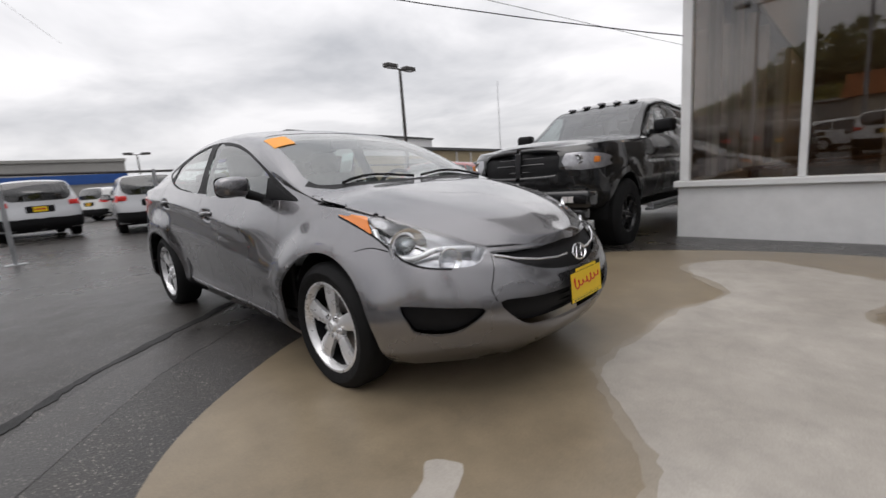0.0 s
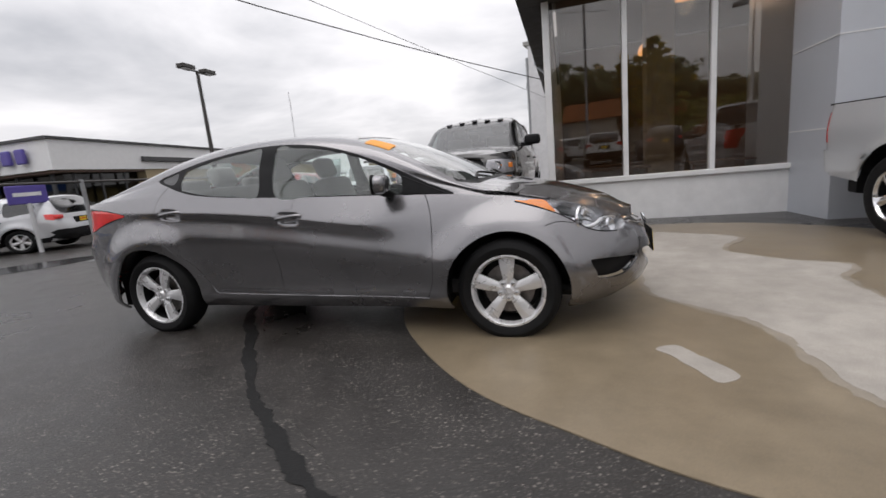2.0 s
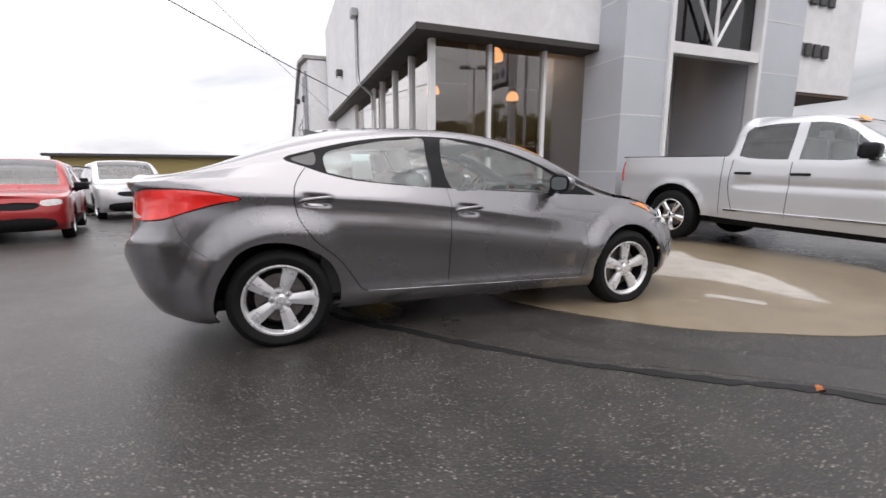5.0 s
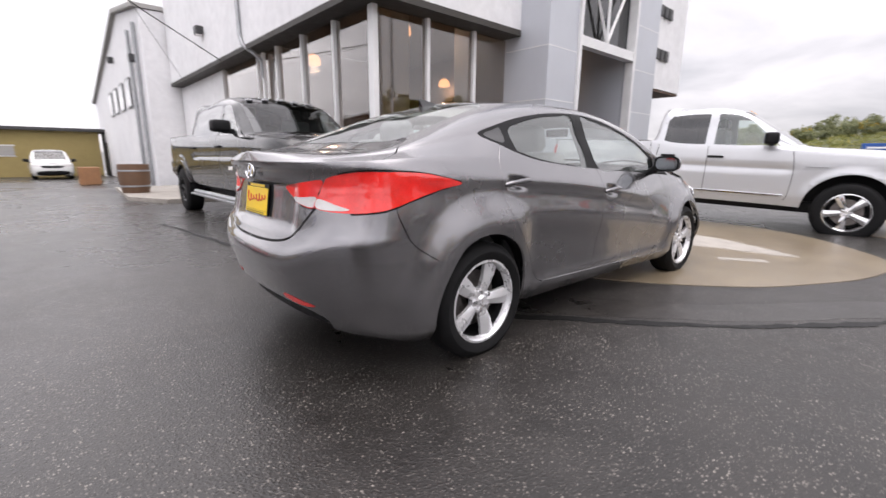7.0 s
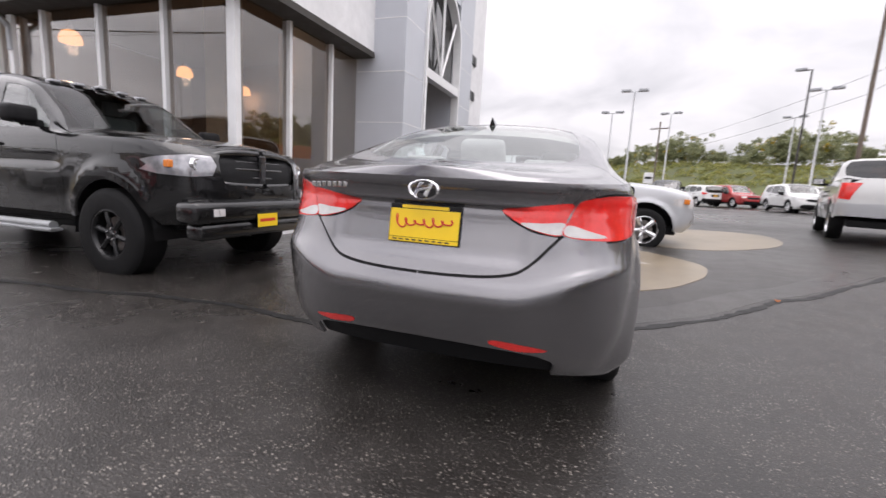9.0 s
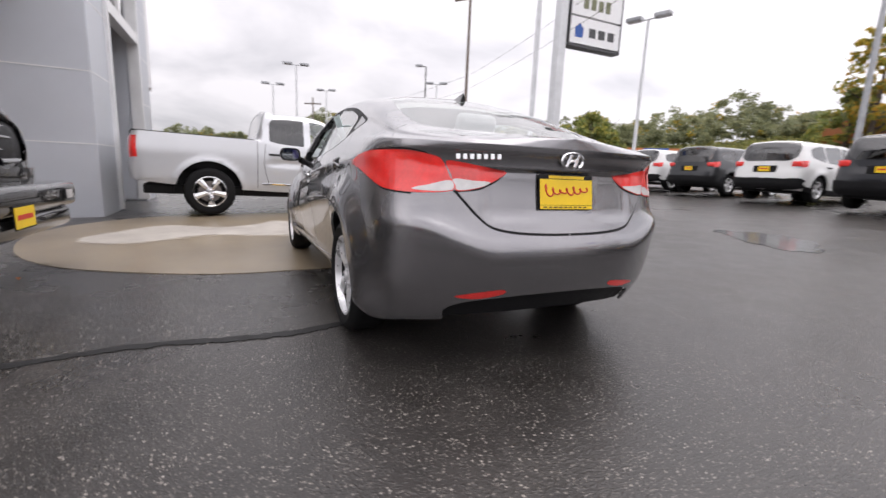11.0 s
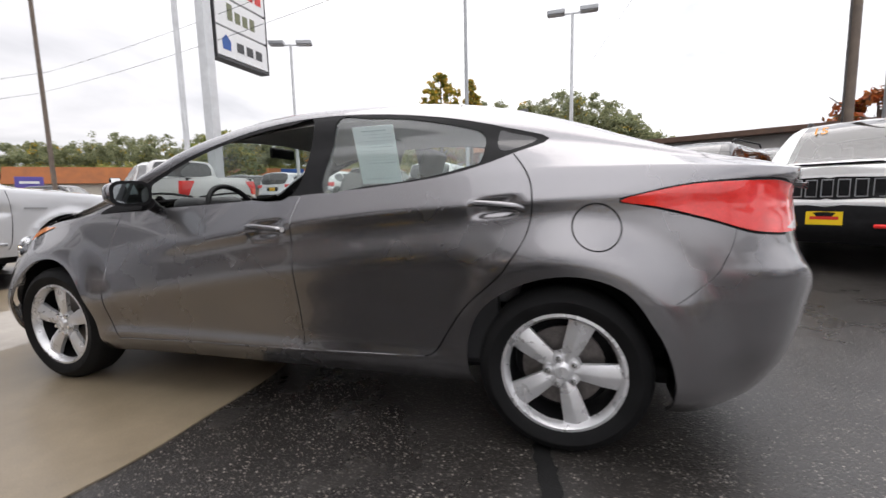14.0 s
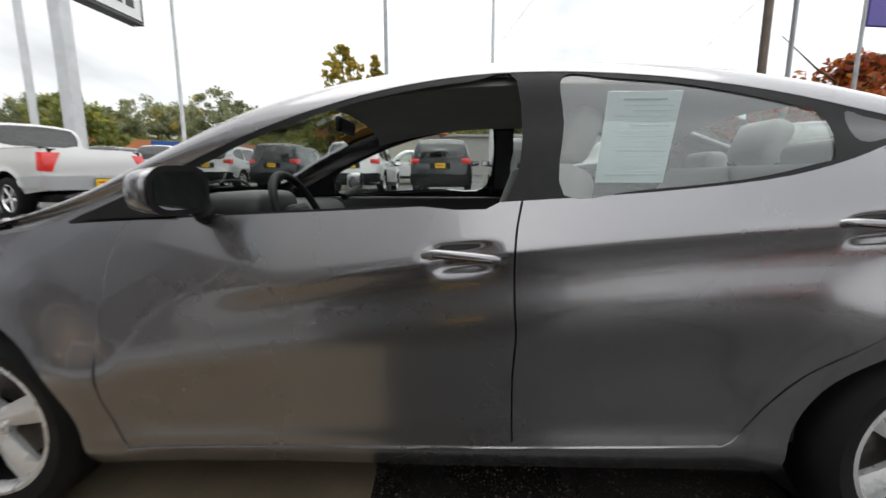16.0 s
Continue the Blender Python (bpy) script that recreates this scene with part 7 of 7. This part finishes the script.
# ---- poles, lamps and wires ----
def lot_light(x, y, h, heads=2, mat=None, turn=0.0, r=.09, head_mat=None):
    mat = mat or PALE_POLE
    z = rise(x, y)
    t = thing("lot_light", "tall lot light on a plain painted pole", "lamp post", "lot lights", m=pose(x, y, z, 0, 0, turn))
    part("pole", tube([(0, 0, 0), (0, 0, h - z - .1)], r, 12, r * .62), mat, t, smooth=50)
    part("base", lathe([(.30, 0), (.30, .55), (.26, .62), (.001, .62)], 20, "Z"), CONCRETE_DRY, t, smooth=40)
    part("cross_arm", boxes((-.6 if heads > 1 else -.05, .6, -.03, .03, h - z - .14, h - z - .08), bevel=.008), mat, t)
    for s in ((-1, 1) if heads > 1 else (1,)):
        hd = part("lamp_head", boxes((-.34, .34, -.19, .19, -.09, .09), bevel=.03), head_mat or GALV, t, m=pose(s * .62, 0, h - z - .02))
        part("lamp_lens", boxes((-.28, .28, -.15, .15, -.105, -.092)), WHITE_LENS, hd)
    return t


lot_light(-13.5, 13.15, 6.3, 2, DARK_POLE, 94, .11, DARK_POLE)
lot_light(11.4, -15.4, 8.1, 2, PALE_POLE, 20)
lot_light(33.7, -2.9, 8.8, 2, PALE_POLE, 80)
lot_light(40.0, -1.6, 8.2, 2, PALE_POLE, 80)
lot_light(36.1, -14.8, 10.7, 1, DARK_POLE, 60)
lot_light(34.8, -15.4, 9.0, 2, PALE_POLE, 60)
lot_light(44.0, -7.0, 8.8, 2, PALE_POLE, 60)
lot_light(47.0, -18.0, 9.0, 2, PALE_POLE, 60)
lot_light(-.97, -16.3, 8.05, 2, PALE_POLE, 0)
lot_light(-40.9, 7.5, 4.6, 2, DARK_POLE, 90, .08, DARK_POLE)
t = thing("flag_pole", "tall pale plain pole standing in the lot", "pole", m=pose(3.05, -15.1, rise(3, -15)))
part("pole", tube([(0, 0, 0), (0, 0, 11)], .09, 12, .06), GALV, t, smooth=50)
t = thing("mast", "thin pale mast behind the tan building", "mast", m=pose(-23.2, 34.5, rise(0, 34)))
part("pole", tube([(0, 0, 0), (0, 0, 10.2)], .07, 8, .03), PALE_POLE, t)


def utility_pole(x, y, h, turn, conduit=False, r=.12):
    t = thing("utility_pole", "brown wooden utility pole carrying overhead wires", "utility pole", "utility poles", m=pose(x, y, rise(x, y), 0, 0, turn))
    part("pole", tube([(0, 0, 0), (0, 0, h)], r, 14, r * .75), WOOD_POLE, t, smooth=50)
    arm = part("cross_arm", boxes((-1.2, 1.2, -.06, .06, h - .9, h - .76), bevel=.01), WOOD_POLE, t)
    for k in (-1.05, -.45, .45, 1.05):
        part("insulator", lathe([(.001, h - .58), (.03, h - .6), (.045, h - .66), (.03, h - .7), (.04, h - .76)], 10, "Z"), GALV, arm, m=Matrix.Translation((k, 0, 0)))
    if conduit:
        part("conduit", tube([(.12, .0, 0), (.12, .0, h * .8)], .02, 10), DARK_POLE, t, smooth=50)
        part("lamp_post", tube([(-.75, .0, 0), (-.75, .0, 4.6), (-.5, 0, 5.0)], .05, 8), GALV, t, smooth=50)
    return t


utility_pole(25.9, -13.9, 13.5, 40)
utility_pole(-6.3, -8.2, 12.5, 20, True, .085)
utility_pole(60, -8, 10, 60)


t = thing("hanging_sign", "purple-blue sign panel fixed high on a thin pole", "sign", m=pose(-8.75, -8.3, rise(-8.7, -8.3), 0, 0, 10))
part("post", tube([(.55, 0, 0), (.55, 0, 5.2)], .04, 10), GALV, t, smooth=50)
part("face", boxes((-.8, .5, -.05, .05, 3.85, 4.75), bevel=.015), PURPLE, t)


def wire(a, b, sag, r=.014):
    pts = []
    for k in range(17):
        f = k / 16
        pts.append((a[0] + (b[0] - a[0]) * f, a[1] + (b[1] - a[1]) * f, a[2] + (b[2] - a[2]) * f - sag * 4 * f * (1 - f)))
    tagged(part("overhead_wire", tube(pts, r, 5), WIRE), "black overhead wire hanging between poles", "wire", "overhead wires")


wire((1.05, 11.7, 3.60), (-30.0, -17.6, 16.9), 1.65, .014)
wire((1.05, 16.3, 3.60), (-30.0, -77.0, 17.0), 1.9, .006)
for z, o in ((7.9, -.6), (6.9, .5)):
    wire((25.9 + o, -13.9, z), (60 + o, -8, z - .6), .4, .010)
    wire((25.9 + o, -13.9, z), (-6.3 + o * .5, -8.2, z + 1.2), .5, .008)
wire((-6.3, -8.2, 11.0), (6.0, -75, 10.5), .6, .010)
wire((-6.3, -8.2, 11.7), (-40, 4.0, 12.5), .6, .009)


# ---- dealer sign ----
def dealer_sign():
    t = thing("pylon_sign", "tall white pylon sign with stacked panels on two pale posts", "sign", m=pose(11.85, -10.95, rise(12, -11), 0, 0, -90))
    z0 = rise(12, -11)
    part("post", boxes((-.19, .19, -.19, .19, 0, 12.5), bevel=.02), PALE_POLE, t)
    part("post", tube([(-.85, .4, 0), (-.85, .4, 12.5)], .10, 12), PALE_POLE, t, smooth=50)
    zb = 6.35 - z0
    part("cabinet", boxes((.28, 3.15, -.22, .22, zb, zb + .10), (.28, .33, -.22, .22, zb + .102, zb + 6), (3.10, 3.15, -.22, .22, zb + .102, zb + 6), bevel=.006), DARK_GREY, t)
    for k in range(4):
        a = zb + .14 + k * 1.12
        p = part("sign_panel", boxes((.34, 3.09, -.20, .20, a, a + 1.04), bevel=.01), SIGN_WHITE, t)
        for sgn in (-1, 1):
            y = sgn * .206
            if k == 0:
                part("shield_shape", slab([(.62, .25), (1.02, .25), (1.05, .60), (.82, .82), (.59, .60)], -.004, .004), BLUE_BAND, p, m=Matrix.Translation((0, y, a)) @ Matrix.Rotation(radians(90), 4, "X") @ Matrix.Diagonal((1, 1, 1, 1)))
                for j in range(3):
                    part("letter_shape", boxes((1.35 + j * .52, 1.72 + j * .52, y - .006, y + .006, a + .32, a + .68), bevel=.003), DARK_GREY, p)
            elif k == 1:
                for j, hgt in enumerate((.62, .42, .42, .46)):
                    part("letter_shape", boxes((.95 + j * .40, 1.22 + j * .40, y - .006, y + .006, a + .28, a + .28 + hgt), bevel=.003), plain("olive_letters", (.16, .17, .09), .5) if j == 0 else bpy.data.materials["olive_letters"], p)
            else:
                for j in range(5):
                    part("letter_shape", boxes((.62 + j * .48, .98 + j * .48, y - .006, y + .006, a + .32, a + .70), bevel=.003), PLATE_RED, p)
    return t


dealer_sign()
for x, y, w, h, mat in [(52.0, 1.2, 2.6, .8, BLUE_BAND), (30.0, -4.2, .6, .75, SIGN_WHITE), (38.0, -19.5, 1.6, .9, PURPLE), (24.0, -32.0, 2.0, 1.2, BLUE_BAND), (-11.0, 4.25, .75, .45, PURPLE)]:
    z = rise(x, y)
    t = thing("lot_sign", "plain coloured lot sign on a post", "sign", "lot signs", m=pose(x, y, z, 0, 0, math.degrees(math.atan2(y - 1, x + 3)) - 90))
    part("post", tube([(0, 0, 0), (0, 0, 1.65)], .05, 8), PALE_POLE, t)
    low = 1.22 if w < .8 and mat is PURPLE else 1.6
    part("face", boxes((-w / 2, w / 2, -.05, .05, low, low + h), bevel=.02), mat, t)
    part("stripe", boxes((-w * .35, w * .35, -.056, .056, low + h * .42, low + h * .62)), SIGN_WHITE if mat is not SIGN_WHITE else INK, t)


# ---- fence to the west ----
def fence():
    t = thing("pipe_fence", "galvanised pipe fence with plain posts and a top rail", "fence", m=pose(0, 0, 0))
    pts = [(-6.9, y) for y in np.arange(-8.3, 16, 2.2)]
    for x, y in pts:
        z = rise(x, y)
        p = part("post", tube([(x, y, z), (x, y, z + 1.52)], .035, 10), GALV, t, smooth=50)
        part("base_plate", boxes((x - .14, x + .14, y - .14, y + .14, z, z + .014)), GALV, p)
    for a, b in zip(pts, pts[1:]):
        part("top_rail", tube([(*a, rise(*a) + 1.48), (*b, rise(*b) + 1.48)], .024, 8, caps=False), DARK_POLE, t)


fence()


# ---- far buildings ----
def far_box(name, label, x, y, turn, w, d, h, wall_mat, roof_mat, z=None, over=.25, rows=()):
    z = rise(x, y) - .3 if z is None else z
    b = thing(name, label, "building", m=pose(x, y, z, 0, 0, turn))
    part("wall", boxes((0, w, 0, d, 0, h)), wall_mat, b)
    part("roof", boxes((-over, w + over, -over, d + over, h + .002, h + .22), bevel=.02), roof_mat, b)
    for x0, x1, z0, z1, mat, kind in rows:
        k = part(kind, boxes((x0, x1, -.06, .05, z0, z1)), mat, b)
        if kind == "window":
            for za, zb in ((z0 - .07, z0 - .003), (z1 + .003, z1 + .07)):
                part("frame", boxes((x0 - .06, x1 + .06, -.04, .02, za, zb)), WHITE, k)
    return b


# tan workshop
far_box("workshop", "long low tan workshop with a dark roof edge", -17.24, 12.9, 102.8, 24.2, 9, 3.45, TAN, DARK_GREY, -.75, .2,
        [(20.8, 22.0, .9, 2.2, DARK_WINDOW, "window"), (15.9, 17.3, .2, 2.5, WHITE, "door"), (13.6, 13.75, 0, 3.4, WHITE, "down_pipe"), (2.2, 3.3, .4, 1.65, DARK_WINDOW, "window"), (4.8, 7.2, 2.2, 2.9, GREY_WALL, "panel"), (11.2, 11.35, 0, 3.4, WHITE, "down_pipe"), (9.0, 9.5, .3, 2.3, GALV, "meter_box")])
# canopy showroom on the corner beside it
c = thing("far_showroom", "white-fascia showroom with dark glazing and purple letter shapes", "building")
part("wall", slab([(-24.9, 8.9), (-16.9, 9.1), (-17.75, 13.2), (-24.9, 13.2)], -.6, 2.34), DARK_WINDOW, c)
part("knee_wall", slab([(-25.0, 8.8), (-16.8, 9.0), (-17.66, 13.3), (-25.0, 13.3)], -.6, .25), BROWN, c)
part("fascia", slab([(-25.4, 8.1), (-16.1, 8.3), (-18.95, 20.5), (-27.5, 20.5)], 2.35, 3.45), SIGN_WHITE, c, "white metal fascia")
part("soffit", slab([(-25.3, 8.2), (-16.2, 8.4), (-18.9, 20.0), (-27.4, 20.0)], 2.25, 2.345), BROWN, c)
part("roof_edge", slab([(-25.5, 8.0), (-16.0, 8.2), (-18.85, 20.6), (-27.6, 20.6)], 3.452, 3.55), DARK_GREY, c)
for k in range(5):
    part("letter_shape", boxes((-20.6 + k * .76, -20.12 + k * .76, 8.06, 8.2, 2.64, 3.18), bevel=.06), PURPLE, c)
for x, w in ((-24.5, .9), (-23.3, 1.0)):
    part("letter_shape", boxes((x, x + w, 8.0, 8.15, 2.62, 2.95), bevel=.02), PURPLE, c)
for k in range(5):
    part("column", boxes((-24.6 + k * 1.9, -24.45 + k * 1.9, 8.7, 8.78, -.6, 2.24)), DARK_GREY, c)
for k in range(4):
    part("column", boxes((-16.75 - k * .27, -16.68 - k * .27, 9.3 + k * 1.25, 9.37 + k * 1.25, -.6, 2.24)), DARK_GREY, c)
# grey hall with a blue band
g = far_box("grey_hall", "low grey hall with a wide blue band", -36.0, 5.6, -88 + 180, 30, 12, 4.25, GREY_WALL, GREY_WALL, -.6, .1)
g.matrix_basis = pose(-48.0, 5.6, -.6, 0, 0, -90) @ pose(0, 0, 0)
part("blue_band", boxes((-.05, 26, 12, 12.06, 2.75, 3.40)), BLUE_BAND, g)
# ochre store behind the lot
far_box("ochre_store", "long low ochre building with a dark roof edge", -17.0, 37.0, 0, 16.9, 8, 3.2, YELLOW_WALL, DARK_GREY, -.9, .4, [(11.5, 12.5, 1.6, 2.2, GREY_WALL, "window"), (3, 6, .2, 2.4, GREY_WALL, "door")])
# restaurant with an orange roof
def orange_house(x, y, turn, w, d, eave, top, label):
    z = rise(x, y) - .2
    b = thing("orange_roofed_building", label, "building", m=pose(x, y, z, 0, 0, turn))
    part("wall", boxes((-w / 2, w / 2, 0, d, 0, eave)), plain("cream_wall", (.55, .50, .42), .8), b)
    bm = bmesh.new()
    lo = [bm.verts.new(p) for p in ((-w / 2 - .6, -.6, eave), (w / 2 + .6, -.6, eave), (w / 2 + .6, d + .6, eave), (-w / 2 - .6, d + .6, eave))]
    hi = [bm.verts.new(p) for p in ((-w / 2 - .35, -.35, top), (w / 2 + .35, -.35, top), (w / 2 + .35, d + .35, top), (-w / 2 - .35, d + .35, top))]
    bm.faces.new(lo[::-1])
    bm.faces.new(hi)
    for i in range(4):
        j = (i + 1) % 4
        bm.faces.new((lo[i], lo[j], hi[j], hi[i]))
    part("roof", bm, ORANGE_ROOF, b)
    n = int(w / 2.4)
    for k in range(n):
        q = part("window", boxes((-w / 2 + .5 + k * 2.4, -w / 2 + 2.3 + k * 2.4, -.05, .03, 1.0, eave - .5)), DARK_GREY, b)
        part("pane", boxes((-w / 2 + .58 + k * 2.4, -w / 2 + 2.22 + k * 2.4, -.07, -.055, 1.08, eave - .58)), DARK_WINDOW, q)


orange_house(6.8, -41.5, -163 + 180, 4.4, 8, 3.4, 5.0, "low building with a steep orange tiled roof")
orange_house(11.3, -40.0, 15, 4.8, 6, 2.8, 4.2, "low wing with an orange tiled roof")
orange_house(46, -50, 45, 46, 8, 2.2, 4.0, "long low building with an orange roof")
far_box("pale_shed", "long pale low shed behind the lot", -16, -46, 4, 22, 6, 3.6, GREY_WALL, GREY_WALL)
far_box("brown_shed", "low building with a brown roof edge", -18.0, -19.0, -25, 12, 6, 2.6, GREY_WALL, BROWN, None, .5)


# ---- trees ----
def leaf_mesh(name, clumps, per, size, rng):
    """Many small leaves round the given clumps of (x, y, z, radius)."""
    c = np.repeat(np.array(clumps), per, axis=0)
    n = len(c)
    d = rng.normal(size=(n, 3))
    d /= np.linalg.norm(d, axis=1, keepdims=True)
    p = c[:, :3] + d * (c[:, 3] * rng.uniform(.25, 1.05, n) ** .7)[:, None] * (1, 1, .8)
    a = rng.normal(size=(n, 3))
    a /= np.linalg.norm(a, axis=1, keepdims=True)
    b = np.cross(a, rng.normal(size=(n, 3)))
    b /= np.maximum(np.linalg.norm(b, axis=1, keepdims=True), 1e-6)
    s = (size * rng.uniform(.6, 1.3, n))[:, None]
    verts = np.stack([p - a * s, p + b * s * .55, p + a * s, p - b * s * .55], 1).reshape(-1, 3)
    faces = np.arange(4 * n).reshape(-1, 4)
    me = bpy.data.meshes.new(name)
    me.from_pydata(verts.tolist(), [], faces.tolist())
    return me


def tree(x, y, h, spread, mat, seed, label, per=26, size=.16, clumps=150, slim=1.0):
    rng = np.random.default_rng(seed)
    z = rise(x, y)
    t = thing("tree", label, "tree", m=pose(x, y, z))
    h = h - z
    part("trunk", tube([(0, 0, 0), (.08, .03, h * .3), (-.05, .06, h * .6), (.03, 0, h * .92)], .16 + h * .008, 10, .03), BARK, t, smooth=60)
    cl = []
    for k in range(11):
        a, zz = rng.uniform(0, 2 * math.pi), h * rng.uniform(.25, .8)
        ln = spread * rng.uniform(.5, 1) * (1 - .6 * abs(zz / h - .45))
        end = (math.cos(a) * ln, math.sin(a) * ln, zz + ln * .7)
        part("limb", tube([(0, 0, zz), (end[0] * .5, end[1] * .5, zz + ln * .3), end], .05, 6, .012), BARK, t)
    for k in range(clumps):
        f = rng.uniform(0, 1)
        zz = h * (.24 + .74 * f)
        r = spread * slim * (math.sin(math.pi * min(1, .18 + f * .82)) ** .7) * math.sqrt(rng.uniform(.05, 1))
        a = rng.uniform(0, 2 * math.pi)
        if noise.noise((math.cos(a) * 1.3, math.sin(a) * 1.3 + seed, zz * .5)) < -.22:
            continue
        cl.append((math.cos(a) * r, math.sin(a) * r, zz, spread * rng.uniform(.10, .22)))
    link("crown", leaf_mesh("crown", cl, per, size, rng), mat, t, "crown of many small leaves")
    return t


tree(9.6, -32.4, 11.0, 2.2, YELLOW_LEAF, 3, "tall slender tree turning yellow in autumn", 26, .17, 150)
tree(7.4, -33.6, 10.6, 1.1, YELLOW_LEAF, 4, "slender tree with yellow autumn leaves", 24, .16, 130)
tree(11.0, -33.0, 7.0, 2.0, GREEN_LEAF, 5, "small green tree by the road", 30, .17, 100)
tree(-13.4, -14.8, 4.9, 3.6, RED_LEAF, 6, "round tree with red autumn leaves", 34, .15, 220)
tree(-10.6, -15.8, 4.0, 1.8, RED_LEAF, 7, "small tree with red autumn leaves", 30, .14, 120)
tree(-34.4, 12.8, 2.9, 1.7, GREEN_LEAF, 9, "small dark green tree far across the lot", 30, .14, 110)
tree(27.0, -27.0, 6.6, 3.0, GREEN_LEAF, 8, "bushy green tree by the road", 30, .2, 160)


def far_bank():
    """A scrub-covered hillside beyond the road."""
    az = np.radians(np.linspace(25, -150, 90))
    far, tall = curve([(-150, 75), (-105, 70), (-90, 62), (-65, 66), (-45, 92), (-20, 120), (25, 130)]), curve([(-150, 1.5), (-112, 2.5), (-100, 5.5), (-90, 7.2), (-75, 6.5), (-55, 5.6), (-38, 7.0), (-20, 8.0), (-8, 8.5), (3, 5.5), (12, 3.0), (25, 2.0)])
    verts, faces = [], []
    steps = [(-.25, .0), (-.1, .12), (0, .45), (.12, .8), (.25, 1.0), (.6, 1.1), (1.5, 1.2)]
    for a in az:
        d = math.degrees(a)
        for f, k in steps:
            r = float(far(d)) * (1 + f)
            x, y = math.cos(a) * r, math.sin(a) * r
            verts.append((x, y, 1.0 + 1.2 * k * float(tall(d)) + .8 * k * noise.noise((x * .05, y * .05, 0))))
    n = len(steps)
    for i in range(len(az) - 1):
        for j in range(n - 1):
            faces.append((i * n + j, i * n + j + 1, (i + 1) * n + j + 1, (i + 1) * n + j))
    me = bpy.data.meshes.new("hillside")
    me.from_pydata(verts, [], faces)
    me.polygons.foreach_set("use_smooth", [True] * len(faces))
    tagged(link("hillside", me, plain("scrub_ground", (.075, .085, .025), .9, vary=.4, scale=.15, bump=.5, fine=3)), "scrub-covered hillside beyond the road", "hillside", kind="structure")
    rng = np.random.default_rng(21)
    low, woods, autumn = [], [], []
    for k in range(2300):
        d = rng.uniform(-130, 20)
        f = rng.uniform(-.08, .28)
        r = float(far(d)) * (1 + f)
        kk = np.interp(f, [s[0] for s in steps], [s[1] for s in steps])
        low.append((math.cos(math.radians(d)) * r, math.sin(math.radians(d)) * r, 1.2 + 1.2 * kk * float(tall(d)), rng.uniform(.7, 1.5)))
    crown = curve([(-130, 4), (-112, 4.5), (-101, 8.0), (-96, 11.5), (-90, 13.2), (-83, 11.0), (-76, 11.0), (-66, 8.5), (-58, 10.5), (-52, 11.5), (-45, 11.5), (-37, 11.0), (-26, 13.5), (-12, 14.0), (-7, 13.0), (-2, 9.0), (8, 8.5), (20, 7)])
    for k in range(620):
        d = rng.uniform(-128, 18)
        gap = noise.noise((d * .16, 3.3, 0))
        r = float(far(d)) * rng.uniform(1.16, 1.42)
        base = 1 + float(tall(d)) * 1.22
        top = max(base + 2, 1.35 * float(crown(d)) * r / (float(far(d)) * 1.25) * (1 + .28 * gap) * rng.uniform(.72, 1.04))
        x, y = math.cos(math.radians(d)) * r, math.sin(math.radians(d)) * r
        for j in range(15):
            f = rng.uniform(.0, 1)
            s = (top - base) * .26 * (math.sin(math.pi * min(1, .25 + .75 * f)) + .15)
            (autumn if rng.uniform() < .06 else woods).append((x + rng.normal() * s, y + rng.normal() * s, base + (top - base) * (.2 + .8 * f), rng.uniform(.5, 1.25)))
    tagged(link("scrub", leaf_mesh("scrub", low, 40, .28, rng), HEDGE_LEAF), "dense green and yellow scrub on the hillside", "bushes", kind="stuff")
    tagged(link("woods", leaf_mesh("woods", woods, 42, .27, rng), HAZED_LEAF), "dark green woods along the hilltop", "woods", kind="stuff")
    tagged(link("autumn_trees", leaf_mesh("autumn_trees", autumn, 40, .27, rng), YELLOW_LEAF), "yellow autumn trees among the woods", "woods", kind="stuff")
    # nearer bushes along the road
    near = []
    for k in range(260):
        d = rng.uniform(-66, -26)
        r = rng.uniform(74, 84)
        h = 2.2 + 3.6 * max(0, noise.noise((d * .3, 0, 7)) + .45)
        for j in range(4):
            near.append((math.cos(math.radians(d)) * r + rng.normal() * .8, math.sin(math.radians(d)) * r + rng.normal() * .8, 1.6 + h * rng.uniform(0, 1), rng.uniform(.6, 1.2)))
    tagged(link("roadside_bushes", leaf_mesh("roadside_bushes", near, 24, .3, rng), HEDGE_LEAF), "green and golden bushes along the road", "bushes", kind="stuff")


far_bank()
